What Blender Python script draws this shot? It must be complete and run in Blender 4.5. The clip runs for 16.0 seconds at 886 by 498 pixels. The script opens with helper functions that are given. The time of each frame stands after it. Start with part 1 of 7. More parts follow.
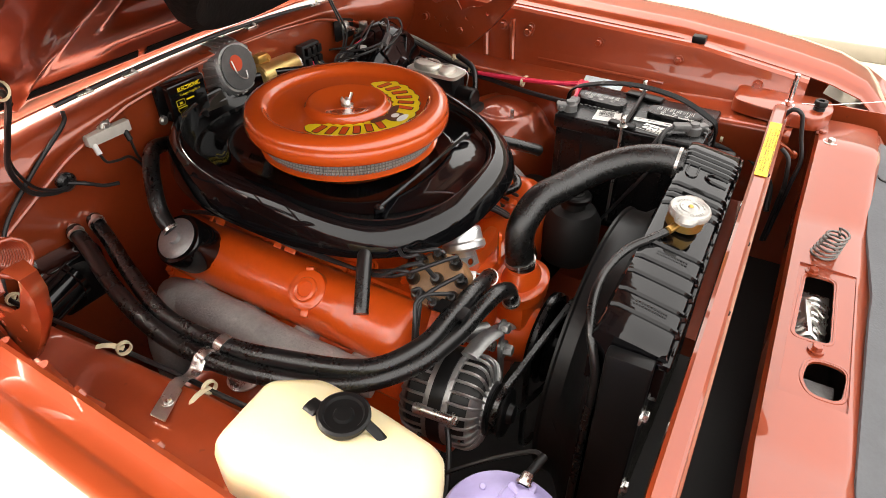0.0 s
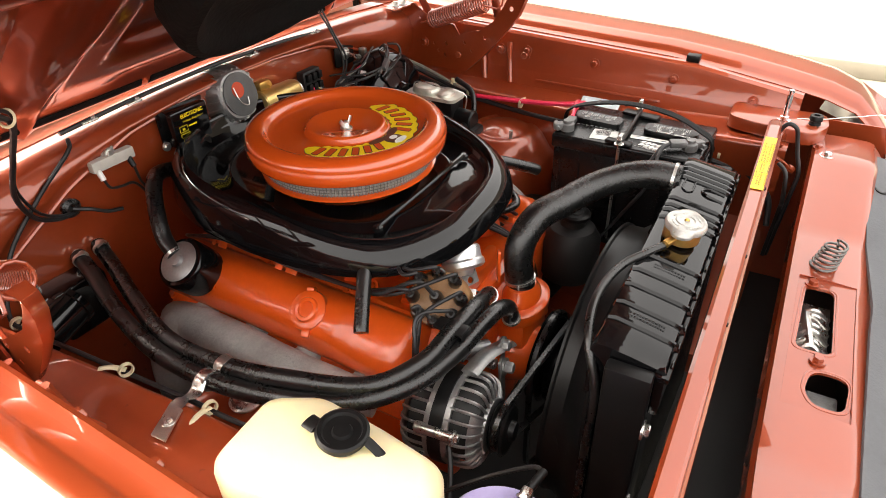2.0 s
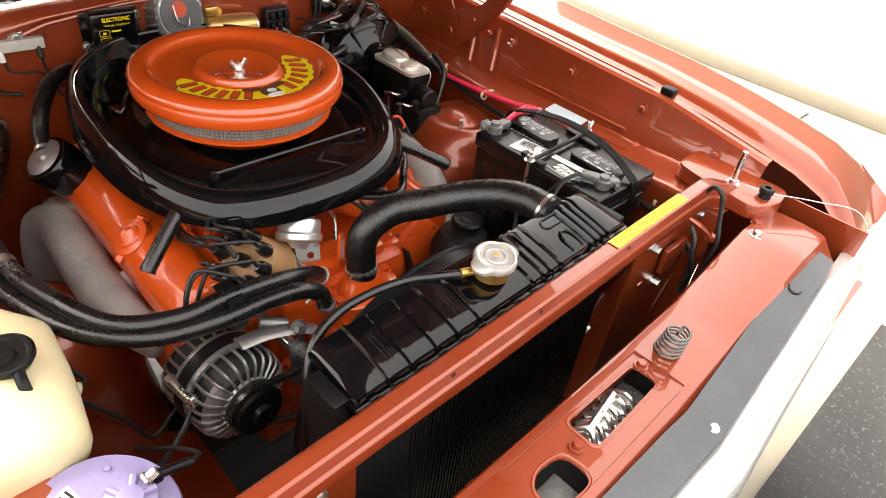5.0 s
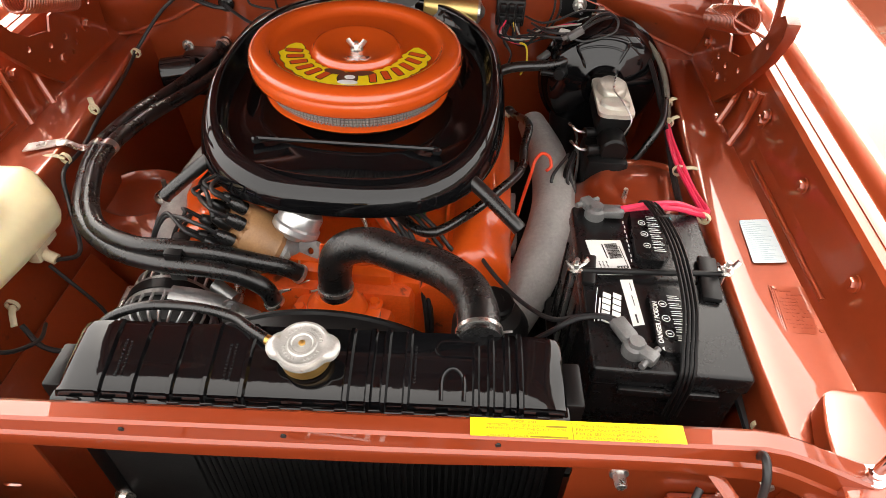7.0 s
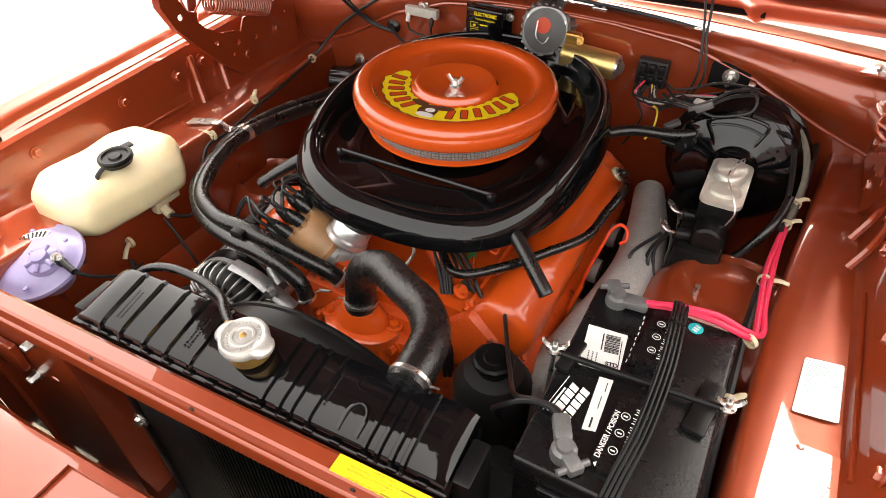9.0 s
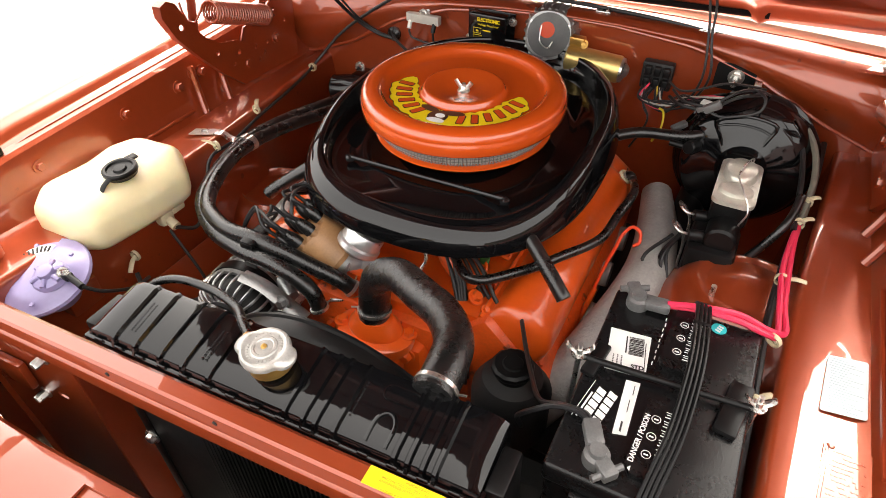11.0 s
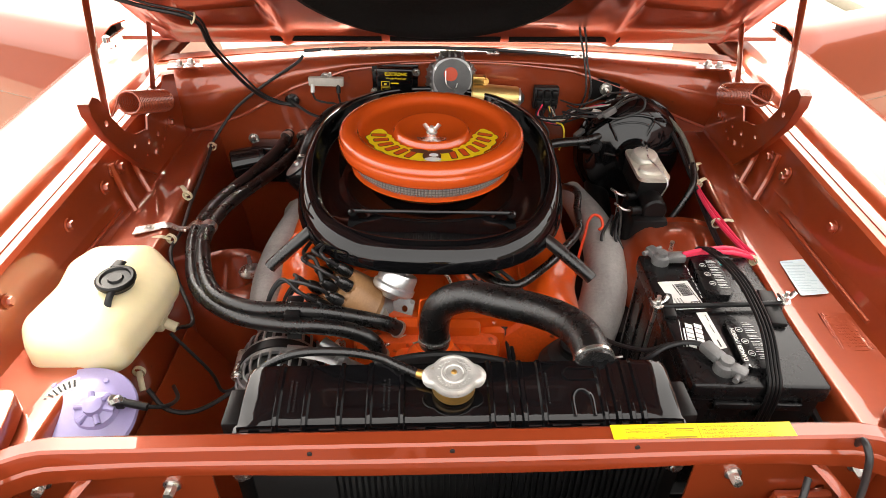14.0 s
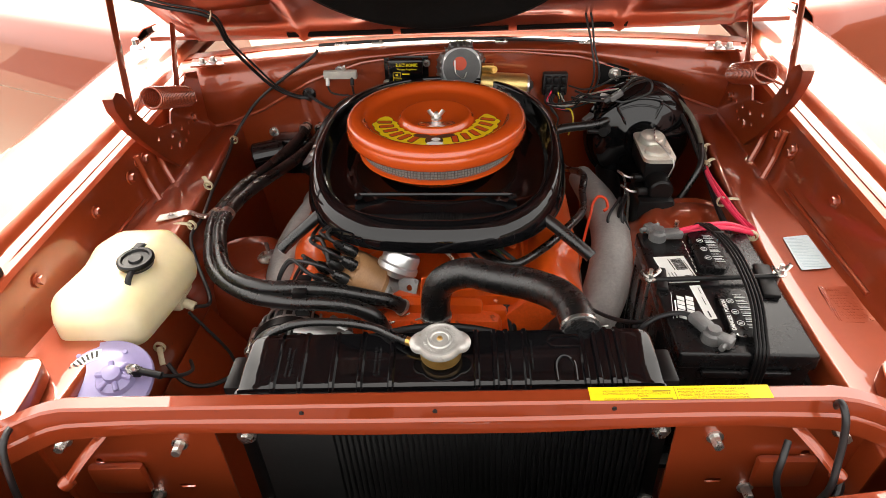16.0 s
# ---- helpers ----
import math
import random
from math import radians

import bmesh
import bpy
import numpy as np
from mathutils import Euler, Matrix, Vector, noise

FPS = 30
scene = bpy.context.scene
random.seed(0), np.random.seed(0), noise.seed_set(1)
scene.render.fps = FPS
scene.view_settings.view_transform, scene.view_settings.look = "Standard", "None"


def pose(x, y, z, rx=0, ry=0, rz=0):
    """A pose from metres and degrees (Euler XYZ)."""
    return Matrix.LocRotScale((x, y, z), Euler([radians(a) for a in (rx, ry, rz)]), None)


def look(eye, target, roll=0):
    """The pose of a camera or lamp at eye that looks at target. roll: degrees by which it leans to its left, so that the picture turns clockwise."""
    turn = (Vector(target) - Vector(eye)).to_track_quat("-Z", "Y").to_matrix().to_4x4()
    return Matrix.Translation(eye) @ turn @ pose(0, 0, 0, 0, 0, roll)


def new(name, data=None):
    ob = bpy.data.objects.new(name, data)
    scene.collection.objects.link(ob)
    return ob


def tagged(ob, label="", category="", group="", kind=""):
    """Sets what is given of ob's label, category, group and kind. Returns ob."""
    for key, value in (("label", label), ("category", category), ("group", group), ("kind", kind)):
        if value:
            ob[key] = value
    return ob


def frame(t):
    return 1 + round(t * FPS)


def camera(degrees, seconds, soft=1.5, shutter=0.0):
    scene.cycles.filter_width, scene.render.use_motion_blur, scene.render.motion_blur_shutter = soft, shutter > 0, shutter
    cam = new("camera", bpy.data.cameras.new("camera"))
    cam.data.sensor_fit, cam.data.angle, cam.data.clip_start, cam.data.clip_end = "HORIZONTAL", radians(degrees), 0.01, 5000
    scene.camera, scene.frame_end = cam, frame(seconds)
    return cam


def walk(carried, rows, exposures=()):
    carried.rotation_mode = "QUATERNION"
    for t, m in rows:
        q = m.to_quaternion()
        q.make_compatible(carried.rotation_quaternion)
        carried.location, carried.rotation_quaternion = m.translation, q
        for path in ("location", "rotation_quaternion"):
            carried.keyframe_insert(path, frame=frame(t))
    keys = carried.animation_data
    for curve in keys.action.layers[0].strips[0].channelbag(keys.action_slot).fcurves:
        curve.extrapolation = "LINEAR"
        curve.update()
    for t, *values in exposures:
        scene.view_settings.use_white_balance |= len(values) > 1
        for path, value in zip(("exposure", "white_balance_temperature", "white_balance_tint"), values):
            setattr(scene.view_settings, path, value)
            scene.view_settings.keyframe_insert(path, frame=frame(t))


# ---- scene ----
cam = camera(70.2, 16.0, 0.65)
PATH = [
    (0, (-0.8431, -0.0873, 1.4311), (0.5308, 0.7387, 0.2352), -0.43),
    (0.5, (-0.8525, -0.0947, 1.4328), (0.5332, 0.7531, 0.2662), -0.66),
    (1, (-0.8497, -0.0957, 1.4307), (0.5484, 0.7634, 0.2872), -1.09),
    (1.5, (-0.8488, -0.1017, 1.4297), (0.5564, 0.7696, 0.3044), -1.97),
    (2, (-0.8478, -0.1041, 1.4260), (0.5562, 0.7630, 0.2959), -1.81),
    (2.5, (-0.8486, -0.1073, 1.4273), (0.5590, 0.7526, 0.2963), -1.88),
    (3, (-0.8511, -0.1065, 1.4291), (0.5616, 0.7428, 0.2963), -1.88),
    (3.5, (-0.8265, -0.1625, 1.4244), (0.5956, 0.6230, 0.2581), -0.61),
    (3.7, (-0.7893, -0.2114, 1.4241), (0.6300, 0.5725, 0.2531), 0.01),
    (5.8, (-0.3219, -0.4034, 1.4386), (0.5189, 0.8573, 0.1333), 8.71),
    (6, (-0.2473, -0.4015, 1.4350), (0.4787, 0.9050, 0.1061), 7.21),
    (6.5, (-0.0222, -0.4441, 1.4517), (0.2814, 0.9969, 0.0985), 4.86),
    (7, (0.1492, -0.4051, 1.4596), (0.1171, 1.0557, 0.0939), 3.46),
    (7.5, (0.3130, -0.3395, 1.4576), (0.1106, 1.0770, 0.0603), 4.17),
    (8, (0.4142, -0.3069, 1.4577), (-0.0595, 1.0715, 0.0881), 5.37),
    (8.5, (0.4266, -0.3057, 1.4818), (-0.2420, 1.0078, 0.1299), 1.56),
    (8.7, (0.4317, -0.3076, 1.4851), (-0.2899, 1.0024, 0.1571), -0.12),
    (10.8, (0.4150, -0.3121, 1.4797), (-0.3137, 1.0156, 0.1735), 0.31),
    (11, (0.3955, -0.3225, 1.4756), (-0.3074, 1.0250, 0.1755), -0.44),
    (11.5, (0.2495, -0.3525, 1.4640), (-0.1171, 1.1023, 0.1414), -2.04),
    (12, (0.1448, -0.4266, 1.4737), (-0.0649, 1.0794, 0.1745), -0.49),
    (12.5, (0.0380, -0.5262, 1.4907), (-0.0176, 1.0501, 0.2611), -0.74),
    (13, (-0.0100, -0.5412, 1.4907), (-0.0246, 1.0723, 0.3091), -1.39),
    (13.5, (-0.0226, -0.5434, 1.4944), (-0.0068, 1.0844, 0.3327), 0.28),
    (14, (-0.0282, -0.5375, 1.4930), (-0.0001, 1.0965, 0.3401), 1.88),
    (14.5, (-0.0243, -0.5354, 1.4893), (0.0050, 1.0946, 0.3306), 1.86),
    (15, (-0.0081, -0.5350, 1.4905), (0.0150, 1.0932, 0.3292), 1.14),
    (15.5, (0.0059, -0.5349, 1.4888), (0.0025, 1.0944, 0.3289), 2.75),
    (16, (0.0439, -0.5866, 1.4849), (-0.0605, 1.0450, 0.3330), -1.53),
]
walk(cam, [(t, look(eye, target, roll)) for t, eye, target, roll in PATH], exposures=[(0.0, 2.49, 7200, 10), (3.5, 2.49, 7200, 10), (6.0, 2.62, 7200, 10), (12.0, 2.62, 7200, 10), (13.0, 2.55, 7200, 10), (15.3, 2.52, 7200, 10), (16.0, 2.26, 7200, 10)])

# ---- light ----
SUN_EL, SUN_AZ = 48.0, 351.0
world = bpy.data.worlds.new("sky")
scene.world = world
world.use_nodes = True
wn, wl = world.node_tree.nodes, world.node_tree.links
sky = wn.new("ShaderNodeTexSky")
sky.sky_type = "NISHITA"
sky.sun_disc = False
sky.sun_elevation = radians(SUN_EL)
sky.sun_rotation = radians(SUN_AZ)
sky.dust_density = 10.0
sky.air_density = 0.6
sky.ozone_density = 0.5
# a thin bright overcast: the sky's own colour, greyed and evened out by cloud
cloud_grey = wn.new("ShaderNodeHueSaturation")
cloud_grey.inputs["Saturation"].default_value = 0.35
cloud_even = wn.new("ShaderNodeMix")
cloud_even.data_type = "RGBA"
cloud_even.inputs[0].default_value = 0.45
cloud_even.inputs[7].default_value = (5.2, 5.2, 5.3, 1.0)
wl.new(sky.outputs[0], cloud_grey.inputs["Color"])
wl.new(cloud_grey.outputs[0], cloud_even.inputs[6])
wl.new(cloud_even.outputs[2], wn["Background"].inputs[0])
wn["Background"].inputs[1].default_value = 0.15
sun_data = bpy.data.lights.new("sun", "SUN")
sun_data.energy, sun_data.angle, sun_data.color = 1.3, radians(36.0), (1.0, 0.95, 0.88)
sun = new("sun", sun_data)
sun.matrix_world = Matrix.Translation((0, 0, 6)) @ Vector((math.sin(radians(SUN_AZ)) * math.cos(radians(SUN_EL)), math.cos(radians(SUN_AZ)) * math.cos(radians(SUN_EL)), math.sin(radians(SUN_EL)))).to_track_quat("Z", "Y").to_matrix().to_4x4()

# ---- materials ----
def material(name, color, rough=0.5, metal=0.0, coat=0.0, coat_rough=0.03, vary=0.12, scale=8.0, bump=0.0, bump_scale=120.0, fine=0.5,
             speck=None, speck_scale=60.0, speck_at=0.62, rough_vary=0.1, spec=0.5, trans=0.0, sss=0.0, coat_ior=1.5):
    m = bpy.data.materials.new(name)
    m.use_nodes = True
    nt = m.node_tree
    n, l = nt.nodes, nt.links
    b = n["Principled BSDF"]
    tc = n.new("ShaderNodeTexCoord")
    big = n.new("ShaderNodeTexNoise")
    big.inputs["Scale"].default_value, big.inputs["Detail"].default_value = scale, 6.0
    l.new(tc.outputs["Object"], big.inputs["Vector"])
    small = n.new("ShaderNodeTexNoise")
    small.inputs["Scale"].default_value, small.inputs["Detail"].default_value = scale * 12, 4.0
    l.new(tc.outputs["Object"], small.inputs["Vector"])
    add = n.new("ShaderNodeMath")
    add.operation = "MULTIPLY_ADD"
    l.new(small.outputs["Fac"], add.inputs[0])
    add.inputs[1].default_value = fine
    l.new(big.outputs["Fac"], add.inputs[2])
    ramp = n.new("ShaderNodeMapRange")
    ramp.inputs[1].default_value, ramp.inputs[2].default_value = 0.3 + fine * 0.3, 0.7 + fine * 0.7
    l.new(add.outputs[0], ramp.inputs[0])
    mix = n.new("ShaderNodeMix")
    mix.data_type = "RGBA"
    mix.inputs[6].default_value = (*[c * (1 - vary) for c in color], 1)
    mix.inputs[7].default_value = (*[min(1, c * (1 + vary)) for c in color], 1)
    l.new(ramp.outputs[0], mix.inputs[0])
    out = mix.outputs[2]
    if speck:
        sn = n.new("ShaderNodeTexNoise")
        sn.inputs["Scale"].default_value, sn.inputs["Detail"].default_value = speck_scale, 5.0
        l.new(tc.outputs["Object"], sn.inputs["Vector"])
        sr = n.new("ShaderNodeMapRange")
        sr.inputs[1].default_value, sr.inputs[2].default_value = speck_at, speck_at + 0.06
        l.new(sn.outputs["Fac"], sr.inputs[0])
        m2 = n.new("ShaderNodeMix")
        m2.data_type = "RGBA"
        l.new(sr.outputs[0], m2.inputs[0])
        l.new(out, m2.inputs[6])
        m2.inputs[7].default_value = (*speck, 1)
        out = m2.outputs[2]
    l.new(out, b.inputs["Base Color"])
    rr = n.new("ShaderNodeMapRange")
    rr.inputs[3].default_value, rr.inputs[4].default_value = max(0.02, rough - rough_vary * rough), min(1.0, rough + rough_vary * rough)
    l.new(ramp.outputs[0], rr.inputs[0])
    l.new(rr.outputs[0], b.inputs["Roughness"])
    b.inputs["Metallic"].default_value = metal
    b.inputs["Specular IOR Level"].default_value = spec
    b.inputs["Coat Weight"].default_value = coat
    b.inputs["Coat Roughness"].default_value = coat_rough
    b.inputs["Coat IOR"].default_value = coat_ior
    b.inputs["Transmission Weight"].default_value = trans
    if sss:
        b.inputs["Subsurface Weight"].default_value = sss
        b.inputs["Subsurface Radius"].default_value = (0.02, 0.016, 0.008)
        b.inputs["Subsurface Scale"].default_value = 0.5
    if bump:
        bn = n.new("ShaderNodeTexNoise")
        bn.inputs["Scale"].default_value, bn.inputs["Detail"].default_value = bump_scale, 3.0
        l.new(tc.outputs["Object"], bn.inputs["Vector"])
        bp = n.new("ShaderNodeBump")
        bp.inputs["Strength"].default_value, bp.inputs["Distance"].default_value = bump, 0.002
        l.new(bn.outputs["Fac"], bp.inputs["Height"])
        l.new(bp.outputs[0], b.inputs["Normal"])
    return m


PAINT = material("burnt_orange_body_paint", (0.30, 0.046, 0.013), 0.32, 0.30, 1.0, 0.012, vary=0.06, scale=3, bump=0.02, bump_scale=14, spec=0.4, coat_ior=1.6)
PAINT_IN = material("burnt_orange_paint_under_hood", (0.34, 0.052, 0.014), 0.34, 0.32, 1.0, 0.02, spec=0.5, vary=0.12, scale=5, bump=0.22, bump_scale=9, coat_ior=1.6, speck=(0.20, 0.032, 0.012), speck_scale=35, speck_at=0.70)
# Body paint darkened for the hood's underside: its shade sits in the colour.
HOOD_SHADE = material("burnt_orange_paint_shaded", (0.24, 0.032, 0.010), 0.30, 0.35, 1.0, 0.03, spec=0.6, vary=0.12, scale=4, bump=0.15, bump_scale=9, coat_ior=1.7)
ENGINE = material("engine_orange_enamel", (0.74, 0.095, 0.011), 0.30, 0.0, 0.8, 0.08, vary=0.08, scale=10, bump=0.12, bump_scale=60)
ENGINE_CAST = material("engine_orange_on_rough_casting", (0.72, 0.088, 0.012), 0.40, 0.0, 0.3, 0.2, vary=0.22, scale=16, bump=0.5, bump_scale=160, speck=(0.16, 0.03, 0.012), speck_scale=30, speck_at=0.63)
LID = material("orange_lid_enamel", (0.64, 0.082, 0.010), 0.25, 0.0, 1.0, 0.015, vary=0.03, scale=3, coat_ior=1.65)
BLACK_GLOSS = material("gloss_black_enamel", (0.004, 0.004, 0.0045), 0.06, vary=0.3, scale=9, bump=0.05, bump_scale=16, spec=0.48)
BLACK_TANK = material("black_radiator_enamel", (0.004, 0.004, 0.0045), 0.05, vary=0.3, scale=14, bump=0.10, bump_scale=40, spec=0.42)
BLACK_SATIN = material("satin_black_paint", (0.006, 0.006, 0.0062), 0.36, spec=0.25, vary=0.3, scale=12, bump=0.10, bump_scale=90)
BLACK_DEEP = material("matt_black_metal", (0.010, 0.010, 0.010), 0.6, vary=0.4, scale=10, bump=0.2, bump_scale=80)
RUBBER = material("black_hose_rubber", (0.007, 0.007, 0.007), 0.28, vary=0.2, scale=20, bump=0.10, bump_scale=300, rough_vary=0.12, spec=0.7)
RUBBER_RIB = material("cloth_marked_hose_rubber", (0.007, 0.007, 0.007), 0.27, vary=0.2, scale=30, bump=0.35, bump_scale=520, rough_vary=0.12, spec=0.8)
WIRE = material("black_wire_covering", (0.014, 0.014, 0.015), 0.4, vary=0.25, scale=30, bump=0.1, bump_scale=200)
BATTERY = material("black_battery_plastic", (0.007, 0.007, 0.0075), 0.27, spec=0.35, vary=0.2, scale=18, bump=0.10, bump_scale=300)
CREAM = material("cream_translucent_plastic", (0.86, 0.74, 0.46), 0.34, vary=0.06, scale=6, sss=0.35, bump=0.05, bump_scale=40)
IRON = material("grey_cast_iron", (0.40, 0.39, 0.37), 0.58, 0.2, vary=0.25, scale=14, bump=0.7, bump_scale=220, speck=(0.50, 0.49, 0.46), speck_scale=24, speck_at=0.66)
ALU = material("cast_aluminium", (0.36, 0.36, 0.355), 0.42, 0.85, vary=0.2, scale=18, bump=0.3, bump_scale=200, speck=(0.22, 0.21, 0.20), speck_scale=40, speck_at=0.66)
SPRING_WIRE = material("dull_spring_wire", (0.20, 0.19, 0.18), 0.38, 0.8, vary=0.25, scale=80)
STEEL = material("bright_zinc_steel", (0.66, 0.65, 0.62), 0.28, 0.95, vary=0.18, scale=40, bump=0.1, bump_scale=120)
CHROME = material("polished_chrome", (0.82, 0.82, 0.83), 0.08, 1.0, vary=0.03, scale=8)
CAPMETAL = material("worn_plated_cap_steel", (0.52, 0.51, 0.48), 0.32, 0.45, vary=0.3, scale=60, bump=0.15, bump_scale=180, speck=(0.40, 0.36, 0.28), speck_scale=90, speck_at=0.66)
GOLD = material("gold_cadmium_plate", (0.72, 0.52, 0.20), 0.32, 0.85, vary=0.10, scale=14, bump=0.06, bump_scale=150)
BRASS = material("brass_rivet", (0.70, 0.42, 0.12), 0.35, 0.9, vary=0.15, scale=80)
TAN = material("tan_distributor_plastic", (0.36, 0.19, 0.085), 0.42, vary=0.22, scale=25, bump=0.15, bump_scale=150)
LILAC = material("lilac_painted_steel", (0.33, 0.29, 0.52), 0.36, 0.0, 0.3, 0.15, vary=0.08, scale=12, bump=0.08, bump_scale=80)
YELLOW = material("yellow_decal", (0.92, 0.68, 0.02), 0.35, vary=0.05, scale=30)
LETTER_RED = material("dark_red_decal_ink", (0.62, 0.06, 0.012), 0.4, vary=0.06)
INK = material("black_decal_ink", (0.016, 0.012, 0.010), 0.5, vary=0.1)
STICKER_INK = material("faded_olive_print", (0.30, 0.20, 0.015), 0.5, vary=0.3, scale=90)
BROWN_INK = material("brown_decal_ink", (0.10, 0.035, 0.018), 0.5, vary=0.1)
WHITE_LABEL = material("white_paper_label", (0.80, 0.80, 0.77), 0.45, vary=0.05, scale=40, speck=(0.62, 0.62, 0.60), speck_scale=30, speck_at=0.68)
BLUE_LABEL = material("pale_blue_foil_label", (0.62, 0.74, 0.78), 0.35, vary=0.06, scale=20)
TEAL = material("teal_sticker", (0.01, 0.52, 0.55), 0.4, vary=0.05)
RED_WIRE = material("bright_red_cable_jacket", (0.78, 0.03, 0.09), 0.38, vary=0.10, scale=30)
LEAD = material("grey_lead_clamp", (0.17, 0.17, 0.168), 0.42, 0.4, vary=0.3, scale=50, bump=0.4, bump_scale=240)
FILTER = material("dark_wire_gauze", (0.20, 0.19, 0.18), 0.45, 0.7, vary=0.2, scale=60)
PAPER = material("grey_pleated_paper", (0.42, 0.40, 0.37), 0.8, vary=0.15, scale=40)
STRIP = material("grey_weather_strip", (0.10, 0.104, 0.112), 0.75, vary=0.18, scale=14, bump=0.25, bump_scale=260)
BUMPER = material("silver_white_bumper", (0.80, 0.80, 0.80), 0.22, 0.6, 0.5, 0.05, vary=0.03, scale=5)
NYLON = material("yellowed_nylon", (0.62, 0.54, 0.36), 0.5, vary=0.15, scale=60)
PAD = material("black_hood_pad", (0.006, 0.006, 0.006), 0.9, spec=0.15, vary=0.35, scale=9, bump=0.8, bump_scale=90)
YELLOW_WIRE = material("yellow_wire_covering", (0.75, 0.55, 0.03), 0.45, vary=0.1)
CONCRETE = material("sunlit_concrete", (0.245, 0.22, 0.172), 0.85, vary=0.10, scale=1.5, bump=0.4, bump_scale=60, speck=(0.12, 0.105, 0.085), speck_scale=9, speck_at=0.70)
ASPHALT = material("grey_asphalt", (0.034, 0.034, 0.035), 0.9, spec=0.2, vary=0.25, scale=2.5, bump=0.9, bump_scale=140, speck=(0.07, 0.07, 0.068), speck_scale=90, speck_at=0.60)


# ---- mesh tools ----
ROLL = Matrix.Translation((0, 0, 0.9)) @ pose(0, 0, 0, 0, -1.4, 0) @ Matrix.Translation((0, 0, -0.9))   # how the body leans on its springs
FRONT = pose(0, 0, 0, 0, 0, 1.6)   # how the front sheet metal sits across the car
SET = [None]


def finish(bm, mat, name, angle=38):
    if SET[0] is not None:
        bmesh.ops.transform(bm, matrix=SET[0], verts=bm.verts)
    bmesh.ops.recalc_face_normals(bm, faces=bm.faces)
    me = bpy.data.meshes.new(name)
    bm.to_mesh(me)
    bm.free()
    for p in me.polygons:
        p.use_smooth = True
    me.set_sharp_from_angle(angle=radians(angle))
    me.materials.append(mat)
    return me


def part(name, bm, mat, parent=None, label="", angle=38):
    ob = new(name, finish(bm, mat, name, angle))
    if parent:
        ob.parent = parent
        ob.matrix_parent_inverse = Matrix.Identity(4) if parent.parent else parent.matrix_basis.inverted()
    if label:
        ob["label"] = label
    return ob


def thing(name, at, label, category, group="", kind=""):
    ob = new(name)
    ob.empty_display_size = 0.05
    ob.location = at
    return tagged(ob, label, category, group, kind)


def solo(name, bm, mat, label, category, group="", kind="", angle=38):
    return tagged(part(name, bm, mat, None, "", angle), label, category, group, kind)


def B():
    return bmesh.new()


def box(bm, c, s, bevel=0.0, m=None, seg=2):
    r = bmesh.ops.create_cube(bm, size=1.0)
    vs = r["verts"]
    bmesh.ops.scale(bm, vec=s, verts=vs)
    if bevel:
        es = list({e for v in vs for e in v.link_edges})
        r2 = bmesh.ops.bevel(bm, geom=es, offset=bevel, segments=seg, affect="EDGES", profile=0.5)
        vs = list({v for f in r2["faces"] for v in f.verts} | {v for v in vs if v.is_valid})
        seen, todo = set(vs), list(vs)
        while todo:
            v = todo.pop()
            for e in v.link_edges:
                o = e.other_vert(v)
                if o not in seen:
                    seen.add(o)
                    todo.append(o)
        vs = list(seen)
    t = Matrix.Translation(c) @ (m or Matrix.Identity(4))
    bmesh.ops.transform(bm, matrix=t, verts=vs)
    return vs


def axis_matrix(p, d):
    return Matrix.Translation(p) @ Vector(d).to_track_quat("Z", "Y").to_matrix().to_4x4()


def lathe(bm, prof, m=None, seg=32, sx=1.0, sy=1.0, power=2.0, arc=None):
    """Rings of (r, z); power over 2 squares the ring off."""
    m = m or Matrix.Identity(4)
    rings = []
    a0, a1 = arc or (0, 2 * math.pi)
    cnt = seg if arc is None else seg + 1
    for r, z in prof:
        if r < 1e-6:
            rings.append([bm.verts.new(m @ Vector((0, 0, z)))])
            continue
        ring = []
        for i in range(cnt):
            a = a0 + (a1 - a0) * i / seg
            c, s = math.cos(a), math.sin(a)
            k = 1.0 if power == 2.0 else (abs(c) ** power + abs(s) ** power) ** (-1 / power)
            ring.append(bm.verts.new(m @ Vector((r * sx * k * c, r * sy * k * s, z))))
        rings.append(ring)
    bridge(bm, rings, arc is None)
    return rings


def bridge(bm, rings, closed=True):
    for a, b in zip(rings, rings[1:]):
        na, nb = len(a), len(b)
        n = max(na, nb)
        for i in range(n if closed else n - 1):
            j = (i + 1) % n
            if na == 1 and nb > 1:
                bm.faces.new((a[0], b[i], b[j]))
            elif nb == 1 and na > 1:
                bm.faces.new((a[i], a[j], b[0]))
            elif na > 1:
                bm.faces.new((a[i], a[j], b[j], b[i]))


def smooth_path(pts, n=6):
    pts = [Vector(p) for p in pts]
    if len(pts) < 3:
        return pts
    ext = [2 * pts[0] - pts[1]] + pts + [2 * pts[-1] - pts[-2]]
    out = []
    for i in range(1, len(ext) - 2):
        p0, p1, p2, p3 = ext[i - 1], ext[i], ext[i + 1], ext[i + 2]
        for k in range(n):
            t = k / n
            out.append(0.5 * (2 * p1 + (p2 - p0) * t + (2 * p0 - 5 * p1 + 4 * p2 - p3) * t * t + (3 * p1 - p0 - 3 * p2 + p3) * t ** 3))
    out.append(pts[-1])
    return out


